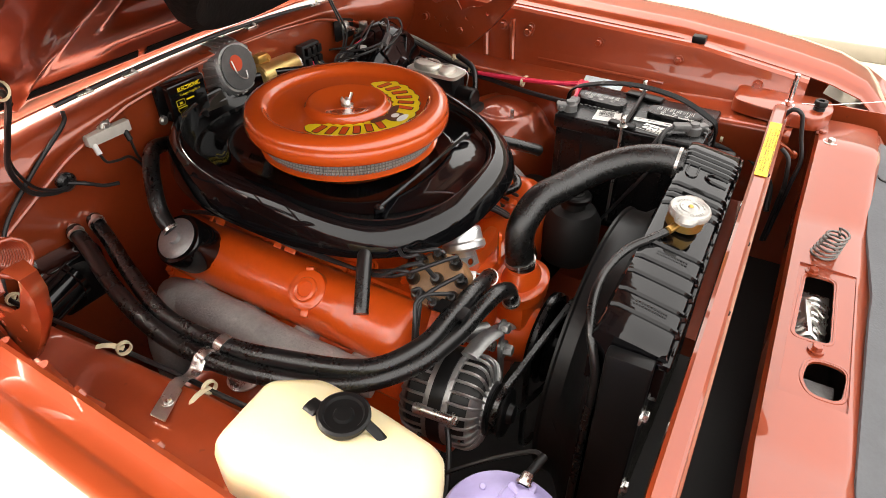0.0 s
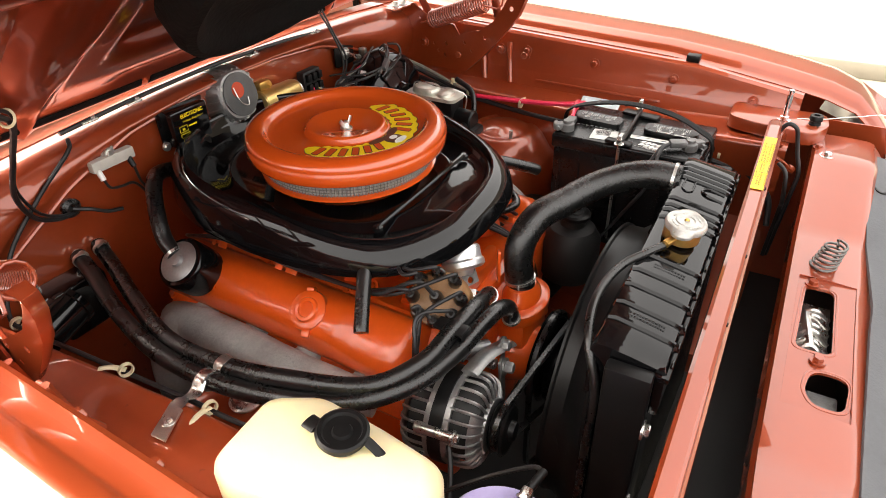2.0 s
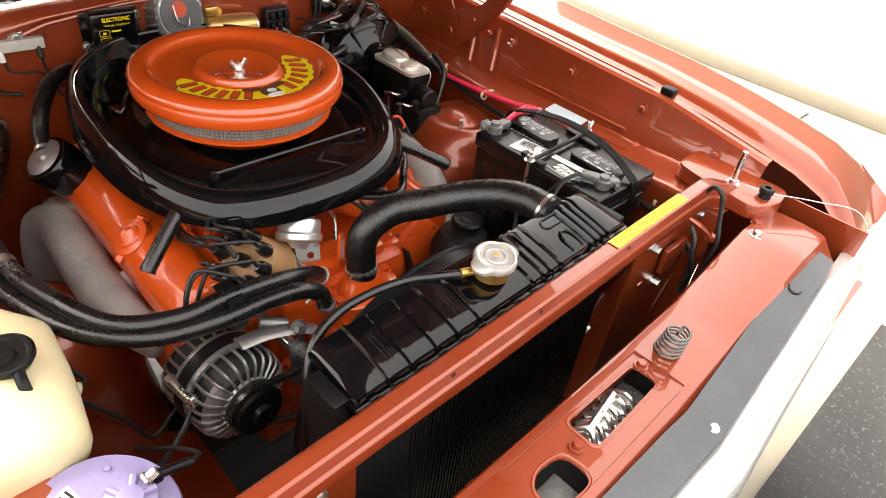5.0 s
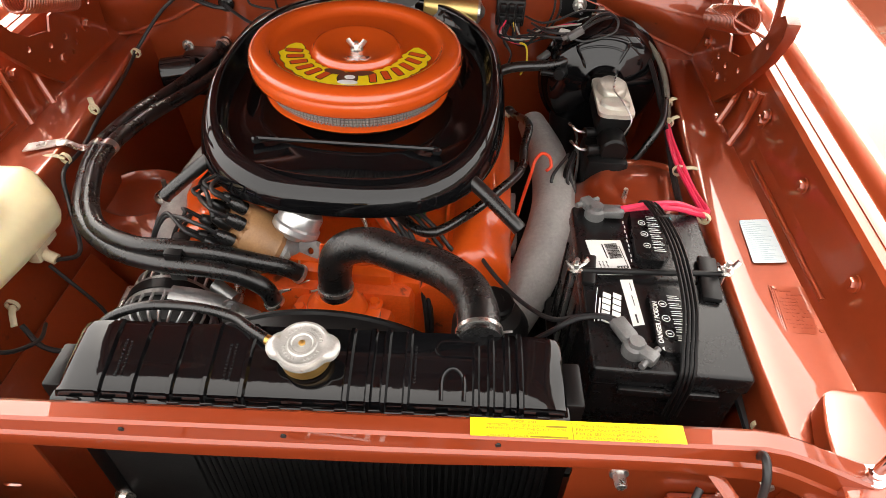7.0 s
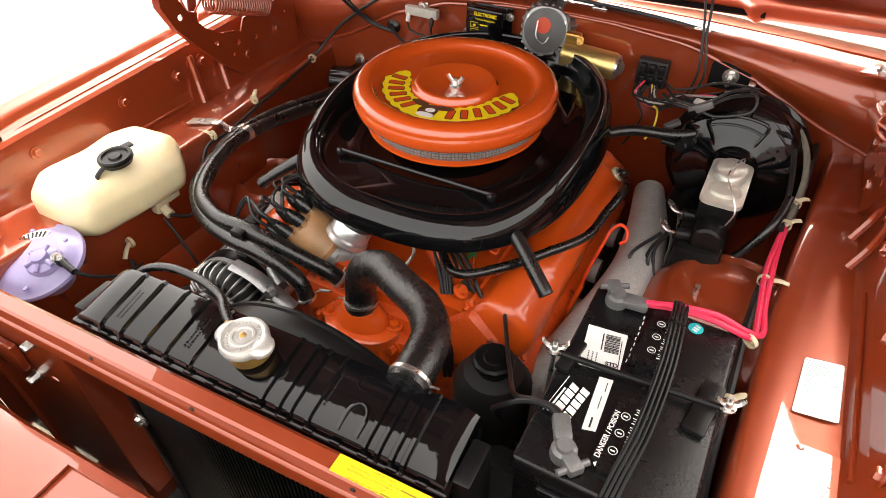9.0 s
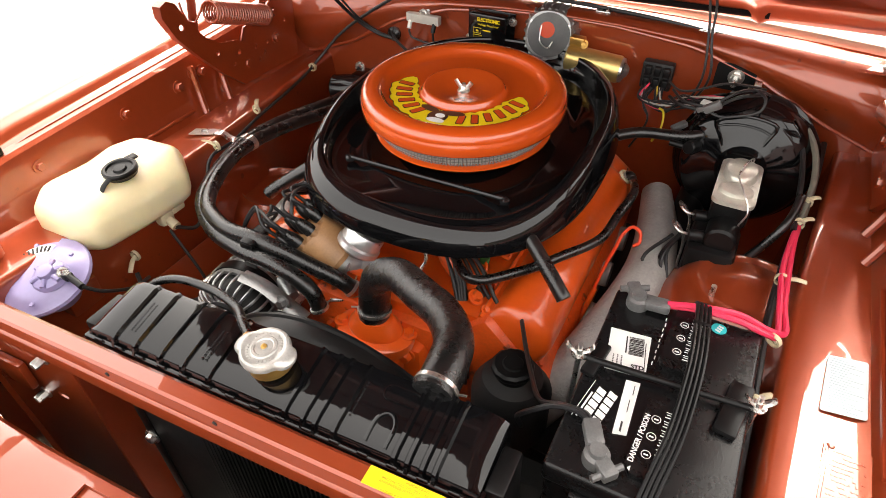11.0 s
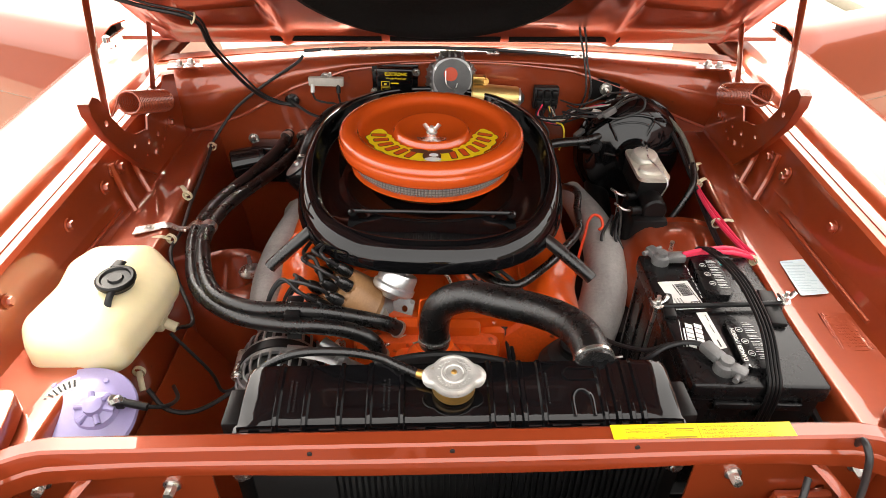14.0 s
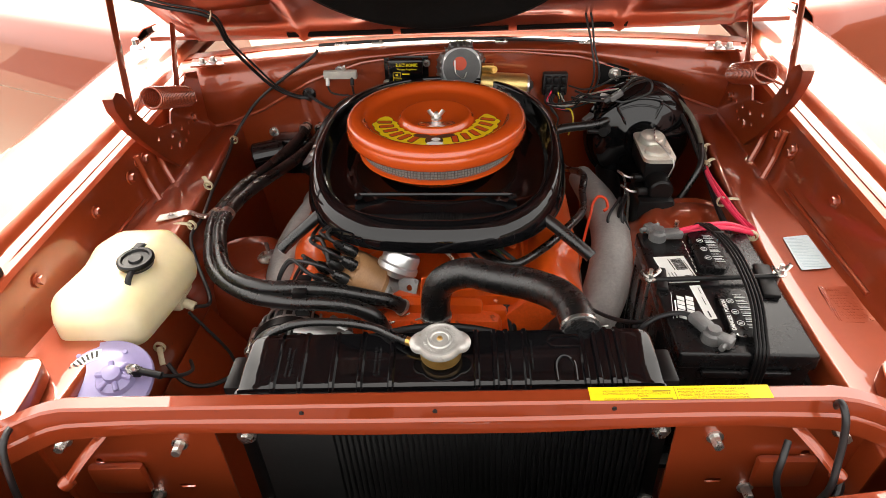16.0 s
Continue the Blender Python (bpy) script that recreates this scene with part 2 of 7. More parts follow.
def tube(bm, pts, r, seg=12, n=6, cap=True, flat=1.0, smooth=True, radii=None, up=None):
    p = smooth_path(pts, n) if smooth else [Vector(q) for q in pts]
    tang = [(p[min(i + 1, len(p) - 1)] - p[max(i - 1, 0)]).normalized() for i in range(len(p))]
    u = Vector(up) if up else (Vector((0, 0, 1)) if abs(tang[0].z) < 0.9 else Vector((1, 0, 0)))
    u = (u - tang[0] * u.dot(tang[0])).normalized()
    rings = []
    for i, (q, t) in enumerate(zip(p, tang)):
        u = (u - t * u.dot(t)).normalized()
        v = t.cross(u)
        rad = r if radii is None else float(np.interp(i / (len(p) - 1), np.linspace(0, 1, len(radii)), radii))
        rings.append([bm.verts.new(q + rad * (math.cos(2 * math.pi * k / seg) * v + flat * math.sin(2 * math.pi * k / seg) * u)) for k in range(seg)])
    bridge(bm, rings)
    if cap:
        bm.faces.new(rings[0])
        bm.faces.new(rings[-1])
    return rings


def cyl(bm, p0, p1, r, r1=None, seg=20, bevel=0.0):
    p0, p1 = Vector(p0), Vector(p1)
    h = (p1 - p0).length
    r1 = r if r1 is None else r1
    b = bevel
    prof = [(0, 0), (r - b, 0), (r, b), (r1, h - b), (r1 - b, h), (0, h)] if b else [(0, 0), (r, 0), (r1, h), (0, h)]
    lathe(bm, prof, axis_matrix(p0, p1 - p0), seg)


def bolt(bm, p, d=(0, 0, 1), r=0.008, h=0.006, washer=True):
    m = axis_matrix(p, d)
    if washer:
        lathe(bm, [(0, -0.002), (r * 1.5, -0.002), (r * 1.5, 0.0012), (0, 0.0012)], m, 16)
    lathe(bm, [(0, 0), (r, 0.001), (r, h * 0.8), (r * 0.85, h), (0, h)], m, 6)


def sheet(bm, fn, nu, nv, thick=0.0):
    g = [[bm.verts.new(fn(i / nu, j / nv)) for j in range(nv + 1)] for i in range(nu + 1)]
    fs = [bm.faces.new((g[i][j], g[i + 1][j], g[i + 1][j + 1], g[i][j + 1])) for i in range(nu) for j in range(nv)]
    if thick:
        bmesh.ops.recalc_face_normals(bm, faces=fs)
        bmesh.ops.solidify(bm, geom=fs, thickness=thick)
    return g


def plate(bm, pts, m, thick, bevel=0.0, holes=()):
    """A flat plate from an outline in its own plane, with holes cut by bridging."""
    vs = [bm.verts.new(Vector((x, y, 0))) for x, y in pts]
    if holes:
        es = [bm.edges.new((vs[i], vs[(i + 1) % len(vs)])) for i in range(len(vs))]
        for h in holes:
            hv = [bm.verts.new(Vector((x, y, 0))) for x, y in h]
            es += [bm.edges.new((hv[i], hv[(i + 1) % len(hv)])) for i in range(len(hv))]
            vs += hv
        r = bmesh.ops.triangle_fill(bm, edges=es, use_beauty=True)
        fs = [f for f in r["geom"] if isinstance(f, bmesh.types.BMFace)]
    else:
        fs = [bm.faces.new(vs)]
    bmesh.ops.recalc_face_normals(bm, faces=fs)
    r = bmesh.ops.extrude_face_region(bm, geom=fs)
    nv = [g for g in r["geom"] if isinstance(g, bmesh.types.BMVert)]
    bmesh.ops.translate(bm, vec=(0, 0, thick), verts=nv)
    bmesh.ops.transform(bm, matrix=m, verts=vs + nv)
    return vs + nv


def rounded(w, h, r, n=4, cx=0.0, cy=0.0):
    out = []
    for sx, sy, a in ((1, 1, 0), (-1, 1, 90), (-1, -1, 180), (1, -1, 270)):
        for k in range(n + 1):
            t = radians(a + 90 * k / n)
            out.append((cx + sx * (w / 2 - r) + r * math.cos(t), cy + sy * (h / 2 - r) + r * math.sin(t)))
    return out


def round_poly(pts, r, n=4):
    out = []
    k = len(pts)
    for i in range(k):
        p, a, c = Vector(pts[i]), Vector(pts[i - 1]), Vector(pts[(i + 1) % k])
        d0, d1 = (a - p), (c - p)
        q = min(r, d0.length * 0.45, d1.length * 0.45)
        s, e = p + d0.normalized() * q, p + d1.normalized() * q
        for j in range(n + 1):
            t = j / n
            out.append(tuple((1 - t) ** 2 * s + 2 * t * (1 - t) * p + t * t * e))
    return out


def circle(r, n=16, cx=0.0, cy=0.0):
    return [(cx + r * math.cos(2 * math.pi * k / n), cy + r * math.sin(2 * math.pi * k / n)) for k in range(n)]


def writing(name, text, size, m, mat, parent, width=None, bold=0.0, label="", shear=0.0):
    cu = bpy.data.curves.new(name, "FONT")
    cu.body, cu.size, cu.align_x, cu.align_y, cu.extrude, cu.offset, cu.shear = text, size, "CENTER", "CENTER", 0.0001, bold, shear
    tmp = bpy.data.objects.new(name, cu)
    scene.collection.objects.link(tmp)
    bpy.context.view_layer.update()
    me = bpy.data.meshes.new_from_object(tmp)
    bpy.data.objects.remove(tmp)
    if width:
        xs = [v.co.x for v in me.vertices]
        k = width / max(1e-6, max(xs) - min(xs))
        me.transform(Matrix.Diagonal((k, 1, 1, 1)))
    me.transform(SET[0] @ m if SET[0] is not None else m)
    me.materials.clear()
    me.materials.append(mat)
    ob = new(name, me)
    ob.parent = parent
    ob.matrix_parent_inverse = Matrix.Identity(4) if parent.parent else parent.matrix_basis.inverted()
    if label:
        ob["label"] = label
    return ob


def bars(bm, m, rows, seed=1, t=0.0003):
    """Plain bars for small print: rows of (x0, x1, y, height)."""
    for x0, x1, y, h in rows:
        plate(bm, [(x0, y), (x1, y), (x1, y + h), (x0, y + h)], m, t)


def lerp(table, x):
    return float(np.interp(x, [a for a, _ in table], [b for _, b in table]))


def ease(a, b, x):
    t = max(0.0, min(1.0, (x - a) / (b - a)))
    return t * t * (3 - 2 * t)


# ---- ground ----
bm = B()
box(bm, (0, 0, -0.05), (400, 400, 0.1))
ground = solo("ground", bm, CONCRETE, "pale sunlit concrete ground round the car", "ground", kind="structure")
bm = B()
plate(bm, [(1.87, -0.40), (1.87, -60), (-60, -60), (-60, -0.40)], Matrix.Translation((0, 0, 0.004)), 0.012)
solo("road", bm, ASPHALT, "grey weathered asphalt beside the concrete", "road", kind="structure")
bm = B()
box(bm, (63.8, 0, 0.05), (120, 300, 0.11), 0.015)
solo("pavement", bm, CONCRETE, "pale concrete slab with a low edge", "pavement", kind="structure")
bm = B()
for i in range(-3, 8):
    box(bm, (1.0 + 0.002 * i, 3.0 * i + 0.55, 0.001), (5.3, 0.012, 0.006))
solo("joint", bm, BLACK_DEEP, "dark joints between the concrete slabs", "joint", kind="structure")

WALL = material("dull_brown_wall", (0.12, 0.10, 0.08), 0.8, vary=0.2, scale=0.6, bump=0.3, bump_scale=6)
# Unseen wall, added as a dark eastern skyline for the paint to mirror.
bm = B()
box(bm, (11.0, -3.0, 2.25), (0.3, 20, 4.5))
solo("unseen_wall_east", bm, WALL, "plain dull brown wall, unseen, added to darken eastern reflections", "wall", kind="structure")

# ---- car body ----
LIP = [(-0.32, 0.825), (-0.24, 0.862), (-0.1, 0.893), (0.14, 0.930), (0.6, 0.952), (1.0, 0.972), (1.7, 0.99)]
INNER = [(-0.1, 0.530), (0.1, 0.532), (0.45, 0.545), (0.94, 0.585), (1.2, 0.6)]
LEDGE = 0.822
car = thing("car", (0, 0.35, 0.0), "burnt orange coupe with its hood open and engine bay bare", "car")


def apron(side):
    """Inner wing: a deep wall, a flat ledge and an upright flange."""
    def section(y):
        i, lip = lerp(INNER, y), lerp(LIP, y)
        led = LEDGE + 0.012 * ease(0.3, -0.1, y)
        return [(i - 0.045, 0.30), (i - 0.03, 0.55), (i - 0.012, 0.74), (i - 0.0048, led - 0.022), *[(i + 0.008 + 0.012 * math.cos(radians(a)), led - 0.012 + 0.012 * math.sin(radians(a))) for a in range(180, 89, -18)], (i + 0.03, led - 0.0006), (i + 0.035, led - 0.0008),
                (0.622, led - 0.003), (0.640, led), (0.650, led + 0.012), (0.656, led + 0.035), (0.6565, led + 0.036), (0.660, lip - 0.022), (0.663, lip - 0.006), (0.670, lip), (0.690, lip + 0.001)]
    bm = B()
    ys = [-0.095 + k * (1.03) / 40 for k in range(41)]
    rows = [[bm.verts.new((side * x, y, z)) for x, z in section(y)] for y in ys]
    for a, b in zip(rows, rows[1:]):
        for k in range(len(a) - 1):
            bm.faces.new((a[k], b[k], b[k + 1], a[k + 1]))
    bmesh.ops.recalc_face_normals(bm, faces=bm.faces)
    bmesh.ops.solidify(bm, geom=list(bm.faces), thickness=0.002)
    ap = part("inner_fender", bm, PAINT_IN, car, angle=30)
    # shock tower, a rounded drum on the wall; the one beside the booster is the taller
    bm = B()
    if side < 0:
        prof = [(0.185, -0.34), (0.175, -0.10), (0.158, 0.05), (0.130, 0.135), (0.100, 0.165), (0.088, 0.170), (0.082, 0.160), (0.062, 0.158), (0.0, 0.160)]
        lathe(bm, prof, Matrix.Translation((side * 0.475, 0.54, 0.51)), 40, 0.95, 0.85)
    else:
        prof = [(0.196, -0.34), (0.192, -0.05), (0.182, 0.08), (0.166, 0.155), (0.150, 0.194), (0.142, 0.205), (0.134, 0.211), (0.126, 0.222), (0.110, 0.243), (0.094, 0.256), (0.082, 0.260), (0.072, 0.257), (0.064, 0.259), (0.040, 0.268), (0.0, 0.272)]
        lathe(bm, prof, Matrix.Translation((0.490, 0.535, 0.51)), 56, 0.95, 0.88)
    part("shock_tower", bm, PAINT_IN, car, angle=60)
    for sx, sy, sz in [(-0.425, 0.541, 0.671) if side < 0 else (0.440, 0.490, 0.748)]:
        bm = B()
        lathe(bm, [(0, 0), (0.026, 0), (0.027, 0.004), (0.020, 0.008), (0.010, 0.009), (0.0095, 0.016), (0, 0.016)], Matrix.Translation((sx, sy, sz)), 24)
        cyl(bm, (sx, sy, sz + 0.009), (sx, sy, sz + 0.040), 0.0045, seg=10)
        part("shock_absorber_nut", bm, STEEL, car, "zinc washer, nut and threaded stud")
    # bolts along the flange
    for y in (0.0, 0.178, 0.37, 0.55):
        bm = B()
        bolt(bm, (side * 0.6555, y, lerp(LIP, y) - 0.04), (-side, 0, 0.1), 0.008, 0.007)
        part("bolt", bm, PAINT_IN, ap)
    # stiffening swages on the ledge
    bm = B()
    tube(bm, [(side * 0.648, 0.52, 0.838), (side * 0.648, 0.2, 0.836)], 0.004, 8, smooth=False)
    part("swage", bm, PAINT_IN, ap)
    return ap


def fender(side):
    ys = [-0.285, -0.28, -0.265, -0.24, -0.20, -0.14, -0.06, 0.05, 0.2, 0.4, 0.6, 0.8, 1.0, 1.25, 1.5, 1.8, 2.2]
    crown = [(0.684, 0.0025), (0.702, 0.003), (0.706, 0.006), (0.709, 0.0125), (0.714, 0.0170), (0.7285, 0.0255), (0.733, 0.0266), (0.738, 0.0265), (0.79, 0.0235), (0.84, 0.0175), (0.89, 0.008), (0.93, -0.008), (0.96, -0.035), (0.98, -0.08), (0.99, -0.16), (0.985, -0.30), (0.96, -0.5)]
    bm = B()
    rows = []
    for y in ys:
        drop = 0.085 * max(0.0, (-0.16 - y) / 0.125) ** 2.2
        pull = 0.06 * max(0.0, (-0.1 - y) / 0.185) ** 2
        rows.append([bm.verts.new((side * (x - pull * max(0, (x - 0.70)) / 0.3), y, lerp(LIP, max(y, -0.24)) + z - drop * (1 if z > 0 else 0.4))) for x, z in crown])
    for a, b in zip(rows, rows[1:]):
        for k in range(len(a) - 1):
            bm.faces.new((a[k], b[k], b[k + 1], a[k + 1]))
    low = [bm.verts.new((v.co.x, v.co.y - 0.004, v.co.z - 0.10)) for v in rows[0]]
    for k in range(len(low) - 1):
        bm.faces.new((rows[0][k], rows[0][k + 1], low[k + 1], low[k]))
    bmesh.ops.recalc_face_normals(bm, faces=bm.faces)
    bmesh.ops.solidify(bm, geom=list(bm.faces), thickness=0.002)
    f = part("fender", bm, PAINT, car, angle=50)
    return f


for side in (-1, 1):
    apron(side)
    fender(side)
    bm = B()
    box(bm, (side * 0.684, 0.147 if side > 0 else 0.13, 0.938), (0.022, 0.03, 0.016), 0.003)
    part("rubber_bumper", bm, BLACK_SATIN, car, "small black rubber hood buffer")

# firewall with its arched upper edge, and the cowl above it
ARCH = [(-0.72, 0.815), (-0.617, 0.826), (-0.513, 0.862), (-0.367, 0.938), (-0.24, 0.978), (-0.1, 0.995), (0.02, 0.999), (0.14, 0.995), (0.29, 0.978), (0.41, 0.938), (0.55, 0.868), (0.65, 0.83), (0.72, 0.82)]


def arch(x):
    return lerp(ARCH, x)


bm = B()
sheet(bm, lambda u, v: Vector((-0.70 + 1.4 * u, 0.935 - 0.03 * ease(0.4, 0.0, v), 0.30 + (arch(-0.70 + 1.4 * u) + 0.01 - 0.30) * v)), 56, 10, 0.003)
firewall = part("firewall", bm, PAINT_IN, car)
bm = B()


def cowl_point(u, v):
    x = -0.72 + 1.44 * u
    a, top = arch(x), 1.016 - 0.03 * (x / 0.65) ** 2
    corner = ease(0.36, 0.62, abs(x))
    q = ease(0.35, 1.0, v)
    y = 0.926 - 0.004 * v - corner * 0.03 * math.sin(math.pi * v) + (0.066 - 0.02 * corner) * q * q - 0.012 * math.sin(math.pi * min(1, v * 2))
    return Vector((x, y, a + (top - a) * math.sin(0.5 * math.pi * v) ** 0.9))


sheet(bm, cowl_point, 72, 14, 0.003)
cowl = part("cowl_panel", bm, PAINT_IN, car, angle=60)
bm = B()
tube(bm, [(x, cowl_point((x + 0.72) / 1.44, 0).y - 0.002, arch(x) + 0.001) for x in [-0.68 + 1.36 * k / 40 for k in range(41)]], 0.0045, 8, 2)
part("flange", bm, PAINT_IN, cowl)
bm = B()
sheet(bm, lambda u, v: Vector((-0.72 + 1.44 * u, 0.980 + 0.045 * v, 1.0172 - 0.03 * ((-0.72 + 1.44 * u) / 0.65) ** 2)), 40, 2, 0.004)
part("cowl_top", bm, PAINT, car)
bm = B()
plate(bm, [(-0.80, 1.02), (0.80, 1.02), (0.80, 1.35), (-0.80, 1.35)], Matrix.Translation((0, 0, 1.02)), 0.01)
part("cowl_vent_panel", bm, PAINT, car)
bm = B()
sheet(bm, lambda u, v: Vector((-0.72 + 1.44 * u, 1.34 + 0.75 * v - 0.10 * (1 - (2 * u - 1) ** 2), 1.02 + 0.42 * v)), 16, 6, 0.005)
part("windshield", bm, material("dark_windshield_glass", (0.02, 0.025, 0.025), 0.05, 0, 1.0, 0.02), car)

# radiator support: top bar, side panels and tie bars
SET[0] = FRONT
bm = B()
SUP = [(-0.062, 0.892), (-0.0635, 0.905), (-0.068, 0.9085), (-0.0845, 0.9085), (-0.0880, 0.9060), (-0.0900, 0.8910), (-0.0915, 0.8893), (-0.0930, 0.8870), (-0.0945, 0.8735), (-0.0940, 0.8705), (-0.090, 0.869)]
rows = []
for k in range(61):
    x = -0.66 + 1.32 * k / 60
    e = ease(0.455, 0.62, abs(x))
    g = ease(0.34, 0.56, abs(x))
    c = 1 - ease(0.08, 0.30, abs(x))
    rows.append([bm.verts.new((x, y - 0.010 * e * (1 if y > -0.07 else 1.5), z - 0.048 * e - (0.016 * g + 0.007 * c if z < 0.875 else (0.008 * g + 0.003 * c if z < 0.892 else 0)))) for y, z in SUP])
for a, b in zip(rows, rows[1:]):
    for k in range(len(a) - 1):
        bm.faces.new((a[k], b[k], b[k + 1], a[k + 1]))
bmesh.ops.recalc_face_normals(bm, faces=bm.faces)
bmesh.ops.solidify(bm, geom=list(bm.faces), thickness=0.002)
support = part("radiator_support_bar", bm, PAINT, car, angle=24)
for x in (-0.165, -0.005, 0.205):
    bm = B()
    cyl(bm, (x, -0.086, 0.899), (x, -0.0900, 0.8985), 0.003, seg=12)
    part("hole", bm, BLACK_DEEP, support)
for side in (-1, 1):
    bm = B()
    plate(bm, [(0.29, 0.30), (0.655, 0.30), (0.655, 0.835), (0.52, 0.835), (0.29, 0.855)] if side > 0 else [(-0.29, 0.30), (-0.29, 0.855), (-0.52, 0.835), (-0.655, 0.835), (-0.655, 0.30)],
          Matrix.Translation((0, -0.070, 0)) @ pose(0, 0, 0, 90), 0.003,
          holes=[rounded(0.022, 0.008, 0.0035, 3, side * 0.355, 0.735), rounded(0.012, 0.012, 0.005, 3, side * 0.46, 0.79)])
    sp = part("side_panel", bm, PAINT, car)
    bm = B()
    box(bm, (side * 0.435, -0.081, 0.765), (0.075, 0.014, 0.055), 0.006)
    part("reinforcement", bm, PAINT, sp)
    for x, z in ((0.34, 0.825), (0.49, 0.835), (0.40, 0.72)):
        bm = B()
        bolt(bm, (side * x, -0.0745, z), (0, -1, 0), 0.007, 0.016)
        part("bolt", bm, STEEL, sp, "zinc bolt")
    bm = B()
    tube(bm, [(side * 0.425, -0.080, 0.858), (side * 0.448, -0.104, 0.838), (side * 0.466, -0.120, 0.818)], 0.0085, 8, flat=0.5)
    lathe(bm, [(0, -0.006), (0.009, -0.006), (0.010, 0.0), (0.009, 0.006), (0, 0.006)], axis_matrix((side * 0.470, -0.122, 0.813), (side * 0.6, -0.6, -0.4)), 14)
    part("hook", bm, PAINT_IN, car)

# front header panel with its latch opening and hole
SET[0] = FRONT @ Matrix.Translation((0, -0.022, 0))
bm = B()
SPAN = [(-0.62, 0.040), (-0.5, 0.048), (-0.34, 0.020), (-0.26, 0.004), (0.0, 0.0), (0.28, 0.0), (0.36, 0.018), (0.5, 0.048), (0.62, 0.040)]
HEAD = [(-0.134, 0.747), (-0.136, 0.782), (-0.140, 0.788), (-0.152, 0.791), (-0.20, 0.791), (-0.232, 0.789), (-0.240, 0.786), (-0.262, 0.767), (-0.275, 0.754), (-0.33, 0.747)]
HOLES = [(-0.160, 0.140, -0.232, -0.152)]


def header_z(x, y):
    return lerp([(-yy, zz) for yy, zz in HEAD], -y) + lerp(SPAN, x) * (1 if y > -0.25 else 0.8)


xs = sorted({round(-0.62 + 0.02 * k, 3) for k in range(63)} | {h for a in HOLES for h in a[:2]})
ys = sorted({y for y, _ in HEAD} | {h for a in HOLES for h in a[2:]})
grid = {}
for x in xs:
    for k, y in enumerate(ys):
        z = 0.747 if y > -0.135 else header_z(x, y)
        grid[x, y] = bm.verts.new((x, y, z + (lerp(SPAN, x) if y > -0.135 else 0)))
for a, b in zip(xs, xs[1:]):
    for c, d in zip(ys, ys[1:]):
        mx, my = (a + b) / 2, (c + d) / 2
        if not any(h[0] < mx < h[1] and h[2] < my < h[3] for h in HOLES):
            bm.faces.new((grid[a, c], grid[b, c], grid[b, d], grid[a, d]))
bmesh.ops.recalc_face_normals(bm, faces=bm.faces)
bmesh.ops.solidify(bm, geom=list(bm.faces), thickness=-0.004)
header = part("header_panel", bm, PAINT, car, angle=28)
bm = B()
plate(bm, [(-0.161, -0.2325), (0.141, -0.2325), (0.141, -0.1515), (-0.161, -0.1515)], Matrix.Translation((0, 0, 0.7872)), 0.004,
      holes=[round_poly([(-0.036, -0.207), (0.117, -0.204), (0.117, -0.164), (-0.036, -0.160)], 0.012), round_poly([(-0.142, -0.226), (-0.076, -0.231), (-0.076, -0.184), (-0.120, -0.178), (-0.142, -0.190)], 0.020)])
latch_panel = part("latch_panel", bm, PAINT, header, angle=28)
for hole in (round_poly([(-0.040, -0.211), (0.121, -0.208), (0.121, -0.160), (-0.040, -0.156)], 0.015), round_poly([(-0.146, -0.230), (-0.072, -0.2345), (-0.072, -0.180), (-0.119, -0.174), (-0.146, -0.188)], 0.023)):
    bm = B()
    tube(bm, [(px, py, 0.7908) for px, py in hole + hole[:1]], 0.0022, 8, smooth=False, flat=0.7)
    part("hole_bead", bm, PAINT, latch_panel)
for x, y in ((0.125, -0.172), (-0.056, -0.190), (0.545, -0.143), (0.503, -0.160), (-0.5, -0.17)):
    bm = B()
    bolt(bm, (x, y, header_z(x, y) + 0.002), (0, 0, 1), 0.0075, 0.007)
    part("bolt", bm, STEEL if 0.5 < x < 0.53 else PAINT, header)
bm = B()
lathe(bm, [(0.007, 0.0), (0.0145, 0.0), (0.0145, 0.002), (0.007, 0.0025), (0.007, 0.0)], Matrix.Translation((0.503, -0.160, header_z(0.503, -0.160) + 0.001)), 24)
part("washer", bm, STEEL, header, "grey washer")
bm = B()
for k in range(6):
    tube(bm, [(-0.025 + 0.02 * k, -0.16, 0.764), (-0.013 + 0.018 * k, -0.182, 0.780 - 0.004 * (k % 2)), (-0.021 + 0.02 * k, -0.205, 0.762)], 0.0045, 8)
box(bm, (0.040, -0.184, 0.760), (0.14, 0.045, 0.006), 0.002)
box(bm, (0.025, -0.176, 0.776), (0.08, 0.010, 0.014), 0.003, pose(0, 0, 0, 20, 0, 8))
part("hood_latch", bm, STEEL, car, "bright plated latch seen in the panel's opening")
# Black sheet added under the header to give the openings their shade.
bm = B()
sheet(bm, lambda u, v: Vector((-0.80 + 1.60 * u, -0.065 - 0.24 * min(1.0, v * 2), 0.42 + 0.30 * max(0.0, v * 2 - 1))), 12, 8, 0.003)
part("dark_backing", bm, BLACK_DEEP, car, "black sheet added to darken the gap behind the grille")
bm = B()
box(bm, (-0.110, -0.205, 0.752), (0.05, 0.04, 0.02), 0.003)
part("stop", bm, LEAD, header, "grey metal block under the hole")
bm = B()
